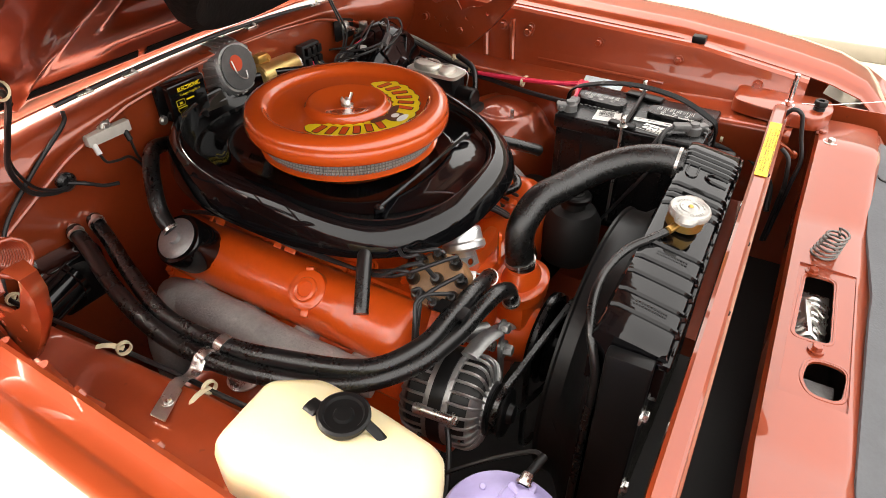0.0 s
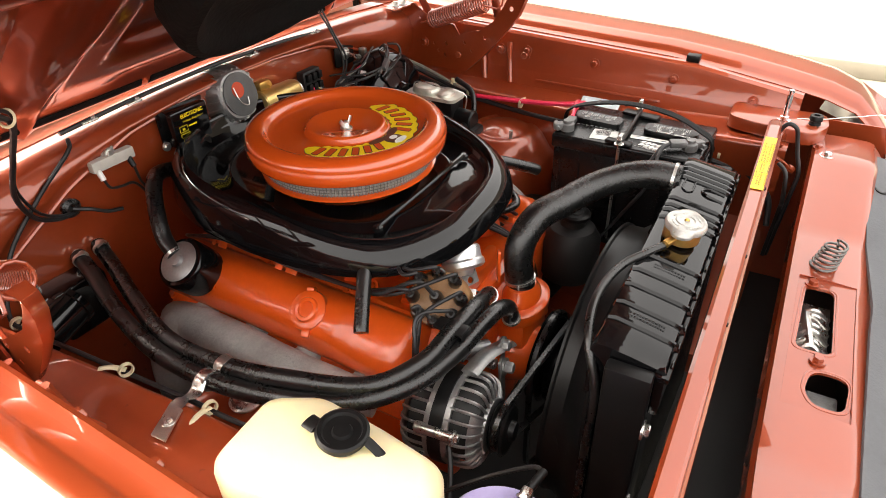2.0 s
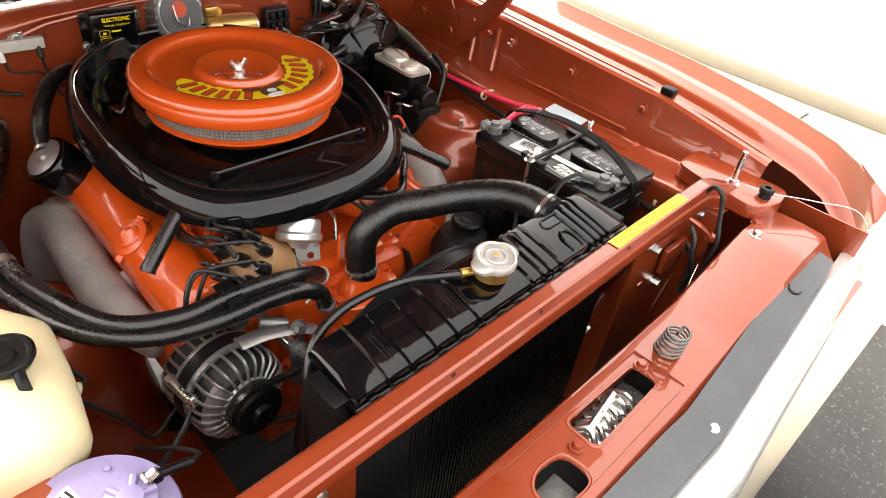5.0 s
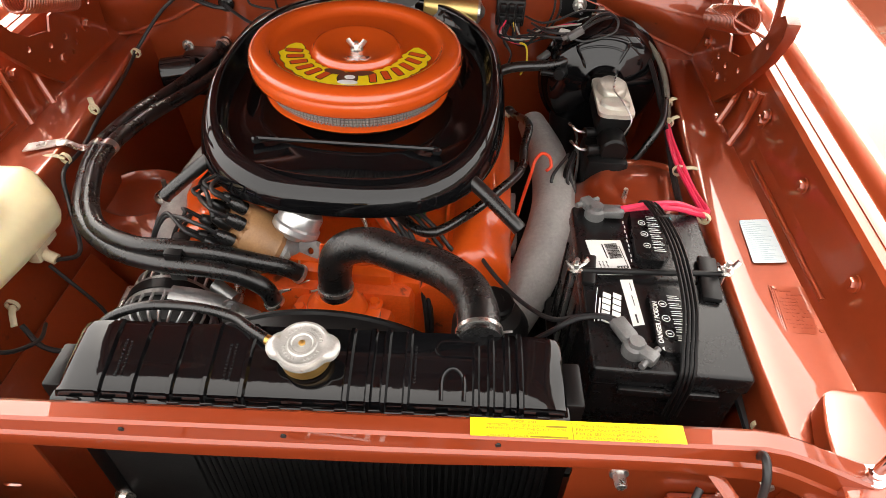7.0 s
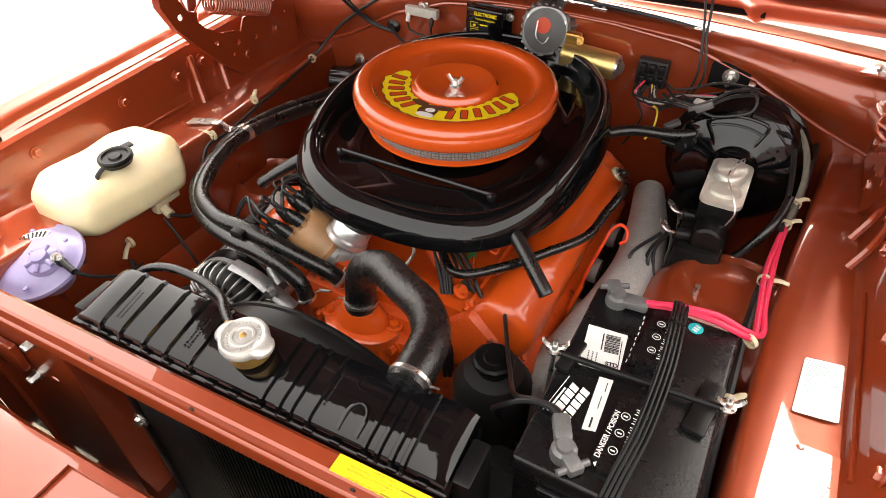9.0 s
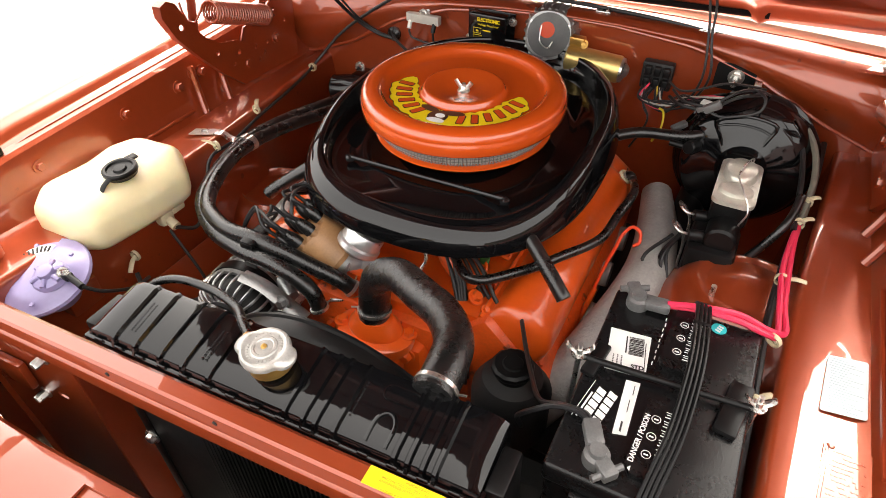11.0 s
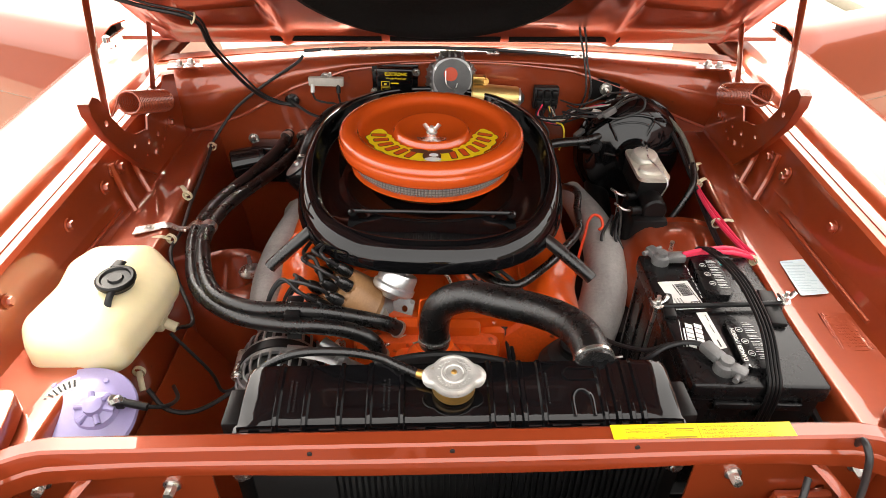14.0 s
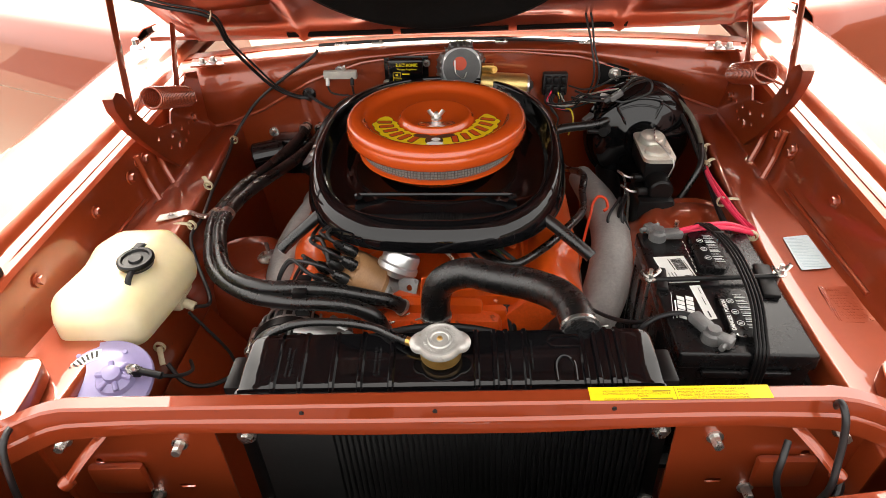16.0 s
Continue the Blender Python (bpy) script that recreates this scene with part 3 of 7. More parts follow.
tube(bm, [(0.180 - 0.012 * k / 84 + 0.019 * (1 - 0.22 * k / 84) * math.cos(k * 2 * math.pi / 14), -0.182 - 0.008 * k / 84 + 0.019 * (1 - 0.22 * k / 84) * math.sin(k * 2 * math.pi / 14), 0.793 + 0.054 * k / 84) for k in range(85)] + [(0.160, -0.190, 0.848), (0.178, -0.190, 0.849)], 0.0021, 8, 1)
part("coil_spring", bm, SPRING_WIRE, car, "grey wire hood spring")
bm = B()
lathe(bm, [(0.030, -0.001), (0.031, 0.002), (0.027, 0.003), (0.024, 0.000), (0.0, 0.000)], Matrix.Translation((0.180, -0.182, 0.7905)), 32)
part("spring_seat", bm, PAINT, header)

# weather strip and bumper along the nose
NOSE = [(-0.75, -0.285), (-0.62, -0.262), (-0.30, -0.258), (0.02, -0.262), (0.08, -0.268), (0.35, -0.25), (0.58, -0.23), (0.72, -0.245)]
bm = B()


def strip_point(u, v):
    x = -0.60 + 1.18 * u
    return Vector((x, lerp([(-0.6, -0.236), (0.06, -0.252), (0.10, -0.255), (0.58, -0.224)], x) - 0.052 * v, 0.786 + lerp(SPAN, x) * 0.85 - 0.012 * v))


sheet(bm, strip_point, 60, 4, -0.006)
strip = part("weather_strip", bm, STRIP, car, "flat grey rubber strip with round holes", angle=30)
for x in (0.45, -0.305):
    bm = B()
    p = strip_point((x + 0.6) / 1.18, 0.5)
    lathe(bm, [(0.014, 0.0005), (0.0175, 0.001), (0.017, 0.003), (0.013, 0.003), (0.012, 0.0015), (0.0, 0.0015)], Matrix.Translation(p + Vector((0, 0, 0.003))) @ pose(0, 0, 0, 12), 24, 1.0, 0.7)
    part("hole_cup", bm, BLACK_SATIN, strip)
bm = B()
p = strip_point((0.115 + 0.6) / 1.18, 0.72)
bolt(bm, p + Vector((0, 0, 0.005)), (0, -0.1, 1), 0.006, 0.004)
part("screw", bm, STEEL, strip, "bright screw")
bm = B()


def bumper_point(u, v):
    x = -0.98 + 1.96 * u
    y0 = lerp([(-0.98, -0.14), (-0.9, -0.22), (-0.76, -0.272), (0.06, -0.300), (0.10, -0.303), (0.60, -0.272), (0.76, -0.264), (0.9, -0.22), (0.98, -0.14)], x)
    prof = [(0.0, -0.045), (-0.004, 0.0), (-0.012, 0.004), (-0.034, 0.002), (-0.048, -0.008), (-0.056, -0.04), (-0.058, -0.10), (-0.04, -0.16)]
    k = v * (len(prof) - 1)
    dy, dz = lerp(list(enumerate([a for a, _ in prof])), k), lerp(list(enumerate([b for _, b in prof])), k)
    return Vector((x, y0 + dy, 0.767 + 0.7 * lerp(SPAN, max(-0.62, min(0.62, x))) + dz))


sheet(bm, bumper_point, 60, 7, 0.003)
part("bumper", bm, BUMPER, car, "bright silver-white loop bumper", angle=50)

for pts in ([(0.462, -0.058, 0.880), (0.456, -0.074, 0.911), (0.454, -0.092, 0.9065), (0.456, -0.1, 0.880), (0.456, -0.106, 0.855), (0.452, -0.118, 0.815), (0.446, -0.115, 0.765), (0.444, -0.105, 0.62)],
            [(0.412, -0.078, 0.850), (0.402, -0.094, 0.838), (0.400, -0.100, 0.808), (0.412, -0.104, 0.770), (0.430, -0.104, 0.738), (0.440, -0.10, 0.62)],
            [(-0.53, 0.0, 0.79), (-0.530, -0.05, 0.870), (-0.528, -0.088, 0.880), (-0.528, -0.108, 0.835), (-0.53, -0.115, 0.76), (-0.525, -0.11, 0.62)]):
    bm = B()
    tube(bm, pts, 0.0042, 10)
    part("headlamp_wire", bm, WIRE, car, "black taped wire over the radiator support")

for side in (-1, 1):
    bm = B()
    sheet(bm, lambda u, v: Vector((side * (0.655 + 0.02 * math.sin(math.pi * v)), -0.050 - 0.245 * u, 0.40 + 0.455 * v)), 6, 6, 0.003)
    part("fender_brace", bm, PAINT_IN, car)

# hood pins and their plates
SET[0] = None
for side in (-1, 1):
    bm = B()
    outline = [(0.545, -0.135), (0.552, -0.077), (0.558, -0.02), (0.574, 0.036), (0.662, 0.036), (0.662, -0.15), (0.60, -0.16)]
    outline = round_poly(outline, 0.022)
    plate(bm, [(side * x, y) for x, y in outline], Matrix.Translation((0, 0, 0.836)), 0.028)
    es = [ed for ed in bm.edges if all(v.co.z > 0.86 for v in ed.verts) and len(ed.link_faces) == 2]
    bmesh.ops.bevel(bm, geom=es, offset=0.004, segments=2, affect="EDGES", profile=0.5)
    pp = part("pin_plate", bm, PAINT_IN, car)
    bm = B()
    m = Matrix.Translation((side * 0.585, -0.072, 0.864))
    lathe(bm, [(0, 0), (0.013, 0), (0.013, 0.004), (0.0085, 0.0042), (0.0085, 0.012), (0.0055, 0.013), (0.0055, 0.055), (0.0045, 0.06), (0.006, 0.064), (0.0055, 0.069), (0.0, 0.071)], m, 14)
    part("hood_pin", bm, CHROME, car, "polished steel hood pin with nut")
    bm = B()
    m = Matrix.Translation((side * 0.597, -0.130, 0.8635))
    lathe(bm, [(0, 0), (0.012, 0), (0.0105, 0.008), (0.013, 0.010), (0.013, 0.018), (0.0115, 0.020), (0.006, 0.020), (0.006, 0.0165), (0, 0.0165)], m, 20)
    part("rubber_stop", bm, BLACK_SATIN, car, "round black rubber stop")
bm = B()
tube(bm, [(0.585, -0.095, 0.875), (0.60, -0.14, 0.875), (0.65, -0.20, 0.872), (0.70, -0.27, 0.862), (0.66, -0.32, 0.80), (0.60, -0.34, 0.74)], 0.0011, 6)
part("lanyard", bm, STEEL, car, "thin wire lanyard of the hood pin")

# hood hinges with coil springs
def hinge(side):
    s = side
    back = 0.02 if s > 0 else -0.03
    # base bolted to the apron
    bm = B()
    plate(bm, [(0.70, 0.835), (0.90, 0.835), (0.912, 0.985), (0.86, 1.0), (0.80, 0.962), (0.735, 0.957), (0.70, 0.90)],
          Matrix(((0, 0, s, s * 0.636), (1, 0, 0, back), (0, 1, 0, 0), (0, 0, 0, 1))), 0.004,
          holes=[circle(0.006, 8, 0.76, 0.905), circle(0.005, 8, 0.785, 0.882), circle(0.005, 8, 0.765, 0.872), circle(0.004, 8, 0.80, 0.90), circle(0.004, 8, 0.84, 0.965), circle(0.005, 8, 0.87, 0.93)])
    h = part("hinge_plate", bm, PAINT_IN, car)
    # bent arm reaching forward and outward, with a folded edge
    arm = [(0.697, 0.860), (0.738, 0.90), (0.735, 0.945), (0.70, 0.962), (0.655, 0.972), (0.618, 0.997), (0.588, 1.038), (0.566, 1.082), (0.548, 1.092), (0.530, 1.086), (0.527, 1.065), (0.548, 1.018), (0.588, 0.968), (0.64, 0.910)]
    m = Matrix(((0, 0, s, s * 0.630), (1, 0, 0, back), (0, 1, 0, -0.020), (0, 0, 0, 1)))
    bm = B()
    plate(bm, arm, m, 0.004, holes=[circle(0.006, 10, 0.566, 1.035), circle(0.0055, 10, 0.640, 0.955), circle(0.006, 10, 0.70, 0.935), circle(0.004, 8, 0.68, 0.915)])
    edge = [(0.697, 0.860), (0.640, 0.910), (0.588, 0.968), (0.548, 1.018), (0.527, 1.065), (0.530, 1.086), (0.548, 1.092), (0.566, 1.082)]
    pts = [m @ Vector((y, z, 0)) for y, z in edge]
    rows = [[bm.verts.new(p), bm.verts.new(p + Vector((s * (0.008 + 0.014 * k / 6), -0.002, 0)))] for k, p in enumerate(pts)]
    fs = [bm.faces.new((a[0], b[0], b[1], a[1])) for a, b in zip(rows, rows[1:])]
    bmesh.ops.solidify(bm, geom=fs, thickness=0.003)
    part("hinge_arm", bm, PAINT_IN, h)
    bm = B()
    a, b = Vector((s * 0.612, 0.625 + back, 1.030)), Vector((s * 0.618, 0.800 + back, 0.965))
    d = (b - a).normalized()
    u = d.cross(Vector((0, 0, 1))).normalized()
    v = d.cross(u)
    turns, per = 25, 12
    pts = [a + (b - a) * (k / (turns * per)) + (0.0215 - 0.008 * ease(0.93, 1.0, k / (turns * per))) * (math.cos(2 * math.pi * k / per) * u + math.sin(2 * math.pi * k / per) * v) for k in range(turns * per + 1)]
    pts = [a + Vector((s * 0.052, -0.02, 0.018)), a + Vector((s * 0.048, -0.022, 0.0)), a + Vector((s * 0.040, -0.022, -0.016)), a + Vector((s * 0.03, -0.012, -0.022))] + pts[6:] + [b + d * 0.018, b + d * 0.035 + Vector((s * 0.01, 0, 0))]
    tube(bm, pts, 0.0025, 8, 1)
    part("hinge_spring", bm, PAINT_IN, car, "painted coil spring of the hood hinge")
    for y0, z0, y1, z1, x0, x1 in ((0.615, 0.985, 0.725, 1.34, 0.655, 0.665), (0.80, 0.93, 0.905, 1.10, 0.650, 0.66)):
        bm = B()
        tube(bm, [(s * x0, y0 + back, z0), (s * (x0 + 0.002), y0 + back + 0.25 * (y1 - y0), z0 + 0.3 * (z1 - z0)), (s * x1, y1 + back, z1)], 0.012, 10, flat=0.3, up=(s, 0, 0))
        part("lift_link", bm, PAINT_IN, h)
    for y, z in ((0.605, 0.905), (0.535, 0.898), (0.83, 0.90), (0.72, 0.88)):
        bm = B()
        bolt(bm, (s * (0.654 if y < 0.7 else 0.634), y + back, z), (-s, 0, 0.1), 0.009, 0.008)
        part("bolt", bm, PAINT_IN, h)
    for y in (0.575, 0.650):
        bm = B()
        tube(bm, [(s * 0.628, y + back - 0.01, 0.829), (s * 0.645, y + back, 0.87), (s * 0.655, y + back + 0.004, 0.925)], 0.007, 8)
        part("rib", bm, PAINT_IN, h)
    bm = B()
    plate(bm, [(s * 0.57, 0.895), (s * 0.65, 0.885), (s * 0.665, 0.94), (s * 0.60, 0.955)], Matrix.Translation((0, 0, 0.992)), 0.004)
    br = part("cowl_bracket", bm, PAINT_IN, car)
    for x, y in ((0.605, 0.918), (0.628, 0.908)):
        bm = B()
        bolt(bm, (s * x, y, 0.997), (0, 0, 1), 0.007, 0.010)
        part("bolt", bm, STEEL, br, "dark bolt on the cowl corner")


hinge(-1)
hinge(1)

# open hood: skin, pressed inner panel and black duct
HOOD = Matrix.Translation((0, 1.0, 1.024)) @ pose(0, 0, 0, -35)   # local -y runs up along the hood


def hood_point(u, v, lift=0.0):
    x = -0.70 + 1.4 * u
    y = -0.025 - 1.235 * v
    return HOOD @ Vector((x, y, 0.045 + lift - 0.03 * (2 * u - 1) ** 2 + 0.012 * math.sin(math.pi * v)))


def hood_relief(x, v):
    """Pressed pockets between the frame's ribs."""
    deep = 0.0
    for x0, x1, v0, v1, d in ((0.39, 0.62, 0.10, 0.46, 0.045), (0.39, 0.62, 0.53, 1.12, 0.045), (-0.30, 0.30, 0.86, 1.12, 0.040), (-0.29, 0.30, 0.17, 0.80, 0.030), (-0.25, -0.02, 0.055, 0.12, 0.010), (0.04, 0.27, 0.055, 0.12, 0.010)):
        for sx in ((1, -1) if x0 > 0.3 else (1,)):
            q = x * sx
            deep = max(deep, d * ease(x0, x0 + 0.05, q) * ease(x1, x1 - 0.05, q) * ease(v0, v0 + 0.05, v) * ease(v1, v1 - 0.05, v))
    bead = 0.009 * math.exp(-((abs(x) - 0.345 - 0.10 * max(0, 0.4 - v)) / 0.010) ** 2) + 0.006 * math.exp(-((abs(x) - 0.645) / 0.012) ** 2)
    return deep - bead


bm = B()
sheet(bm, hood_point, 28, 20, 0.004)
hood = part("hood", bm, PAINT, car, angle=60)
bm = B()
sheet(bm, lambda u, v: HOOD @ Vector((-0.685 + 1.37 * u, -0.020 - 1.222 * v, 0.002 - 0.010 * ease(0.05, 0.0, v) + hood_relief(-0.685 + 1.37 * u, 0.020 + 1.222 * v) + 0.010 * ease(0.06, 0.0, u) + 0.010 * ease(0.94, 1.0, u))), 110, 96, 0.002)
part("hood_frame", bm, HOOD_SHADE, hood, "glossy pressed inner panel, its shade darkened into the paint", angle=70)
bm = B()
lathe(bm, [(0.0, -0.030), (0.70, -0.034), (0.80, -0.040), (0.86, -0.056), (0.92, -0.064), (0.97, -0.060), (1.0, -0.044), (1.0, 0.0)], HOOD @ Matrix.Translation((-0.03, -0.525, 0)), 64, 0.272, 0.335)
part("hood_pad", bm, PAD, hood, "black rubber air duct under the hood")
bm = B()
for x0, x1 in ((-0.42, -0.16), (-0.14, 0.12), (0.14, 0.40)):
    sheet(bm, lambda u, v: HOOD @ Vector((x0 + (x1 - x0) * u, -0.024 - 0.026 * v, -0.004 - 0.005 * math.sin(math.pi * v))), 12, 4, 0.003)
part("rear_seal", bm, PAD, hood, "black rubber seal along the hood's rear edge")
bm = B()
hp = [HOOD @ Vector(q) for q in ((-0.66, -0.62, -0.03), (-0.645, -0.44, -0.045), (-0.58, -0.36, -0.052), (-0.50, -0.306, -0.058))]
tube(bm, hp + [(-0.495, 0.765, 1.085), (-0.485, 0.84, 1.005), (-0.455, 0.89, 0.935), (-0.415, 0.912, 0.903), (-0.384, 0.922, 0.894)], 0.0042, 8)
tube(bm, [q + Vector((0.006, 0.002, 0.006)) for q in hp] + [(-0.490, 0.768, 1.088), (-0.478, 0.845, 1.01), (-0.447, 0.888, 0.94), (-0.41, 0.91, 0.907), (-0.384, 0.922, 0.896)], 0.0026, 8)
part("washer_hose", bm, WIRE, hood, "black hose and wire hanging from the hood")
for q in ((-0.50, -0.306, -0.056), (-0.638, -0.42, -0.046)):
    bm = B()
    lathe(bm, [(0.010, -0.002), (0.0125, 0.0), (0.010, 0.002), (0.0085, 0.0), (0.010, -0.002)], axis_matrix(HOOD @ Vector(q), (-0.5, -0.3, 0.3)), 18)
    part("clip", bm, NYLON, hood, "yellowed nylon clip")


# open doors beyond the fenders
def door(side):
    o = Vector((side * 0.985, 1.27, 0.0))
    d = Vector((side * 0.90, 0.44, 0.0)).normalized()
    n = Vector((side * d.y, -abs(d.x), 0.0))
    prof = [(0.0, 0.30), (0.035, 0.40), (0.055, 0.55), (0.060, 0.64), (0.052, 0.72), (0.066, 0.735), (0.066, 0.755), (0.050, 0.79), (0.038, 0.88), (0.012, 0.955), (-0.02, 0.975), (-0.07, 0.978)]
    bm = B()
    rows = []
    for k in range(25):
        u = 1.16 * k / 24
        e = 0.02 * (ease(0.03, 0.0, u) + ease(1.13, 1.16, u))
        rows.append([bm.verts.new(o + d * u + n * (a - e) + Vector((0, 0, z))) for a, z in prof])
    for a, b in zip(rows, rows[1:]):
        for k in range(len(a) - 1):
            bm.faces.new((a[k], b[k], b[k + 1], a[k + 1]))
    bmesh.ops.recalc_face_normals(bm, faces=bm.faces)
    bmesh.ops.solidify(bm, geom=list(bm.faces), thickness=0.004)
    dr = part("door", bm, PAINT, car, "burnt orange door swung wide open", angle=40)
    bm = B()
    sheet(bm, lambda u, v: o + d * (0.02 + 1.12 * u) + n * (-0.09 + 0.012 * math.sin(math.pi * v)) + Vector((0, 0, 0.31 + 0.66 * v)), 8, 6, 0.02)
    part("trim_panel", bm, BLACK_SATIN, dr, "black inner trim panel")


door(-1)
door(1)
# antenna base on the fender
bm = B()
lathe(bm, [(0, 0), (0.020, 0), (0.018, 0.006), (0.010, 0.012), (0.009, 0.024), (0.004, 0.028), (0, 0.028)], Matrix.Translation((-0.83, 1.0, 1.008)), 18)
part("antenna_base", bm, CHROME, car, "chrome antenna base")
# frame rails and cross member low in the bay
for side in (-1, 1):
    bm = B()
    box(bm, (side * 0.40, 0.40, 0.36), (0.10, 1.1, 0.12), 0.01)
    part("frame_rail", bm, PAINT_IN, car)
    bm = B()
    sheet(bm, lambda u, v: Vector((side * (0.51 - 0.20 * v), -0.06 + 0.44 * u, 0.66 - 0.26 * v - 0.03 * math.sin(math.pi * v))), 8, 8, 0.003)
    part("low_bay_panel", bm, PAINT_IN, car)
bm = B()
box(bm, (0, 0.45, 0.30), (0.8, 0.2, 0.1), 0.01)
box(bm, (0, 0.55, 0.16), (1.5, 1.4, 0.01))
part("cross_member", bm, BLACK_DEEP, car)
for side in (-1, 1):
    bm = B()
    lathe(bm, [(0.20, -0.09), (0.31, -0.09), (0.33, -0.06), (0.33, 0.06), (0.31, 0.09), (0.20, 0.09), (0.20, -0.09)], axis_matrix((side * 0.80, 0.55, 0.33), (1, 0, 0)), 36)
    w = part("wheel", bm, RUBBER, car, "black tyre under the fender")
    bm = B()
    lathe(bm, [(0, -0.05), (0.20, -0.06), (0.20, 0.06), (0, 0.05)], axis_matrix((side * 0.80, 0.55, 0.33), (1, 0, 0)), 32)
    part("rim", bm, STEEL, w)

car.matrix_basis = ROLL @ car.matrix_basis


# ---- engine ----
EX = -0.037
engine = thing("engine", (EX, 0.56, 0.30), "orange painted V8 engine with black air cleaner pan", "engine")
bm = B()
box(bm, (EX, 0.57, 0.52), (0.34, 0.58, 0.30), 0.02)
block = part("engine_block", bm, ENGINE_CAST, engine)
for s in (-1, 1):
    bm = B()
    box(bm, (EX + s * 0.18, 0.565, 0.655), (0.16, 0.56, 0.17), 0.015, pose(0, 0, 0, 0, s * 45, 0))
    part("cylinder_head", bm, ENGINE_CAST, engine)
bm = B()
box(bm, (EX, 0.285, 0.60), (0.26, 0.05, 0.26), 0.02)
part("timing_cover", bm, ENGINE_CAST, engine)
bm = B()
box(bm, (EX + 0.05, 0.27, 0.62), (0.10, 0.07, 0.16), 0.02)
wp = part("water_pump", bm, ENGINE, engine)
bm = B()
cyl(bm, (EX, 0.27, 0.60), (EX, 0.19, 0.60), 0.07, 0.05, bevel=0.008)
part("pump_nose", bm, ENGINE, wp)
for x, z in ((0.02, 0.70), (0.075, 0.685), (0.10, 0.62), (-0.09, 0.66), (-0.13, 0.60), (0.05, 0.56)):
    bm = B()
    bolt(bm, (EX + x, 0.236 if x > 0 else 0.258, z), (0, -1, 0.1), 0.009, 0.012)
    part("bolt", bm, ENGINE, wp)
bm = B()
sheet(bm, lambda u, v: Vector((EX - 0.17 + 0.34 * u, 0.30 + 0.54 * v, 0.745 + 0.02 * math.cos(6 * math.pi * v) * (1 - abs(2 * u - 1)) + 0.01 * math.cos(2 * math.pi * u))), 20, 30, 0.02)
intake = part("intake_manifold", bm, ENGINE, engine)
for k in range(4):
    for s in (-1, 1):
        bm = B()
        tube(bm, [(EX + s * 0.02, 0.56, 0.79), (EX + s * 0.07, 0.40 + 0.12 * k * 0.9, 0.785), (EX + s * 0.14, 0.37 + 0.12 * k, 0.755)], 0.024, 12)
        part("runner", bm, ENGINE, intake)
        bm = B()
        bolt(bm, (EX + s * 0.150, 0.33 + 0.12 * k, 0.768), (s * 0.6, 0, 0.8), 0.009, 0.009)
        part("bolt", bm, ENGINE, intake)
for c, sz in (((EX, 0.58, 0.80), (0.16, 0.20, 0.04)), ((EX + 0.02, 0.315, 0.725), (0.15, 0.07, 0.05)), ((EX + 0.115, 0.31, 0.70), (0.05, 0.05, 0.07))):
    bm = B()
    box(bm, c, sz, 0.011)
    part("boss", bm, ENGINE, intake)
# lifting tab, tape and hook on the intake
bm = B()
plate(bm, round_poly([(-0.012, 0.0), (0.012, 0.0), (0.010, 0.058), (-0.006, 0.062)], 0.005), Matrix.Translation((-0.046, 0.281, 0.752)) @ pose(0, 0, 0, 90, 0, 35), 0.004)
part("lifting_tab", bm, ENGINE, intake)
bm = B()
box(bm, (0.090, 0.420, 0.778), (0.016, 0.006, 0.034), 0.001, pose(0, 0, 0, -35, 0, 0))
part("tape", bm, material("green_tape", (0.03, 0.16, 0.03), 0.6, vary=0.25, scale=60), intake, "dull green tape")
bm = B()
tube(bm, [(0.094, 0.413, 0.768), (0.098, 0.402, 0.762), (0.096, 0.390, 0.750), (0.090, 0.384, 0.738)], 0.0035, 8)
part("hook", bm, LID, intake, "orange wire hook")
for a, c in (((0.128, 0.39, 0.765), (0.134, 0.355, 0.715)), ((0.150, 0.40, 0.77), (0.158, 0.365, 0.72)), ((0.045, 0.33, 0.745), (0.085, 0.30, 0.745))):
    bm = B()
    tube(bm, [a, (Vector(a) + Vector(c)) / 2 + Vector((0, 0, 0.006)), c], 0.006, 8, flat=0.5)
    part("rib", bm, ENGINE, intake)
bm = B()
box(bm, (EX, 0.60, 0.85), (0.14, 0.18, 0.06), 0.01)
cyl(bm, (EX, 0.60, 0.86), (EX, 0.60, 0.90), 0.065)
box(bm, (EX + 0.10, 0.52, 0.84), (0.05, 0.06, 0.03), 0.006)
part("carburetor", bm, LEAD, engine)


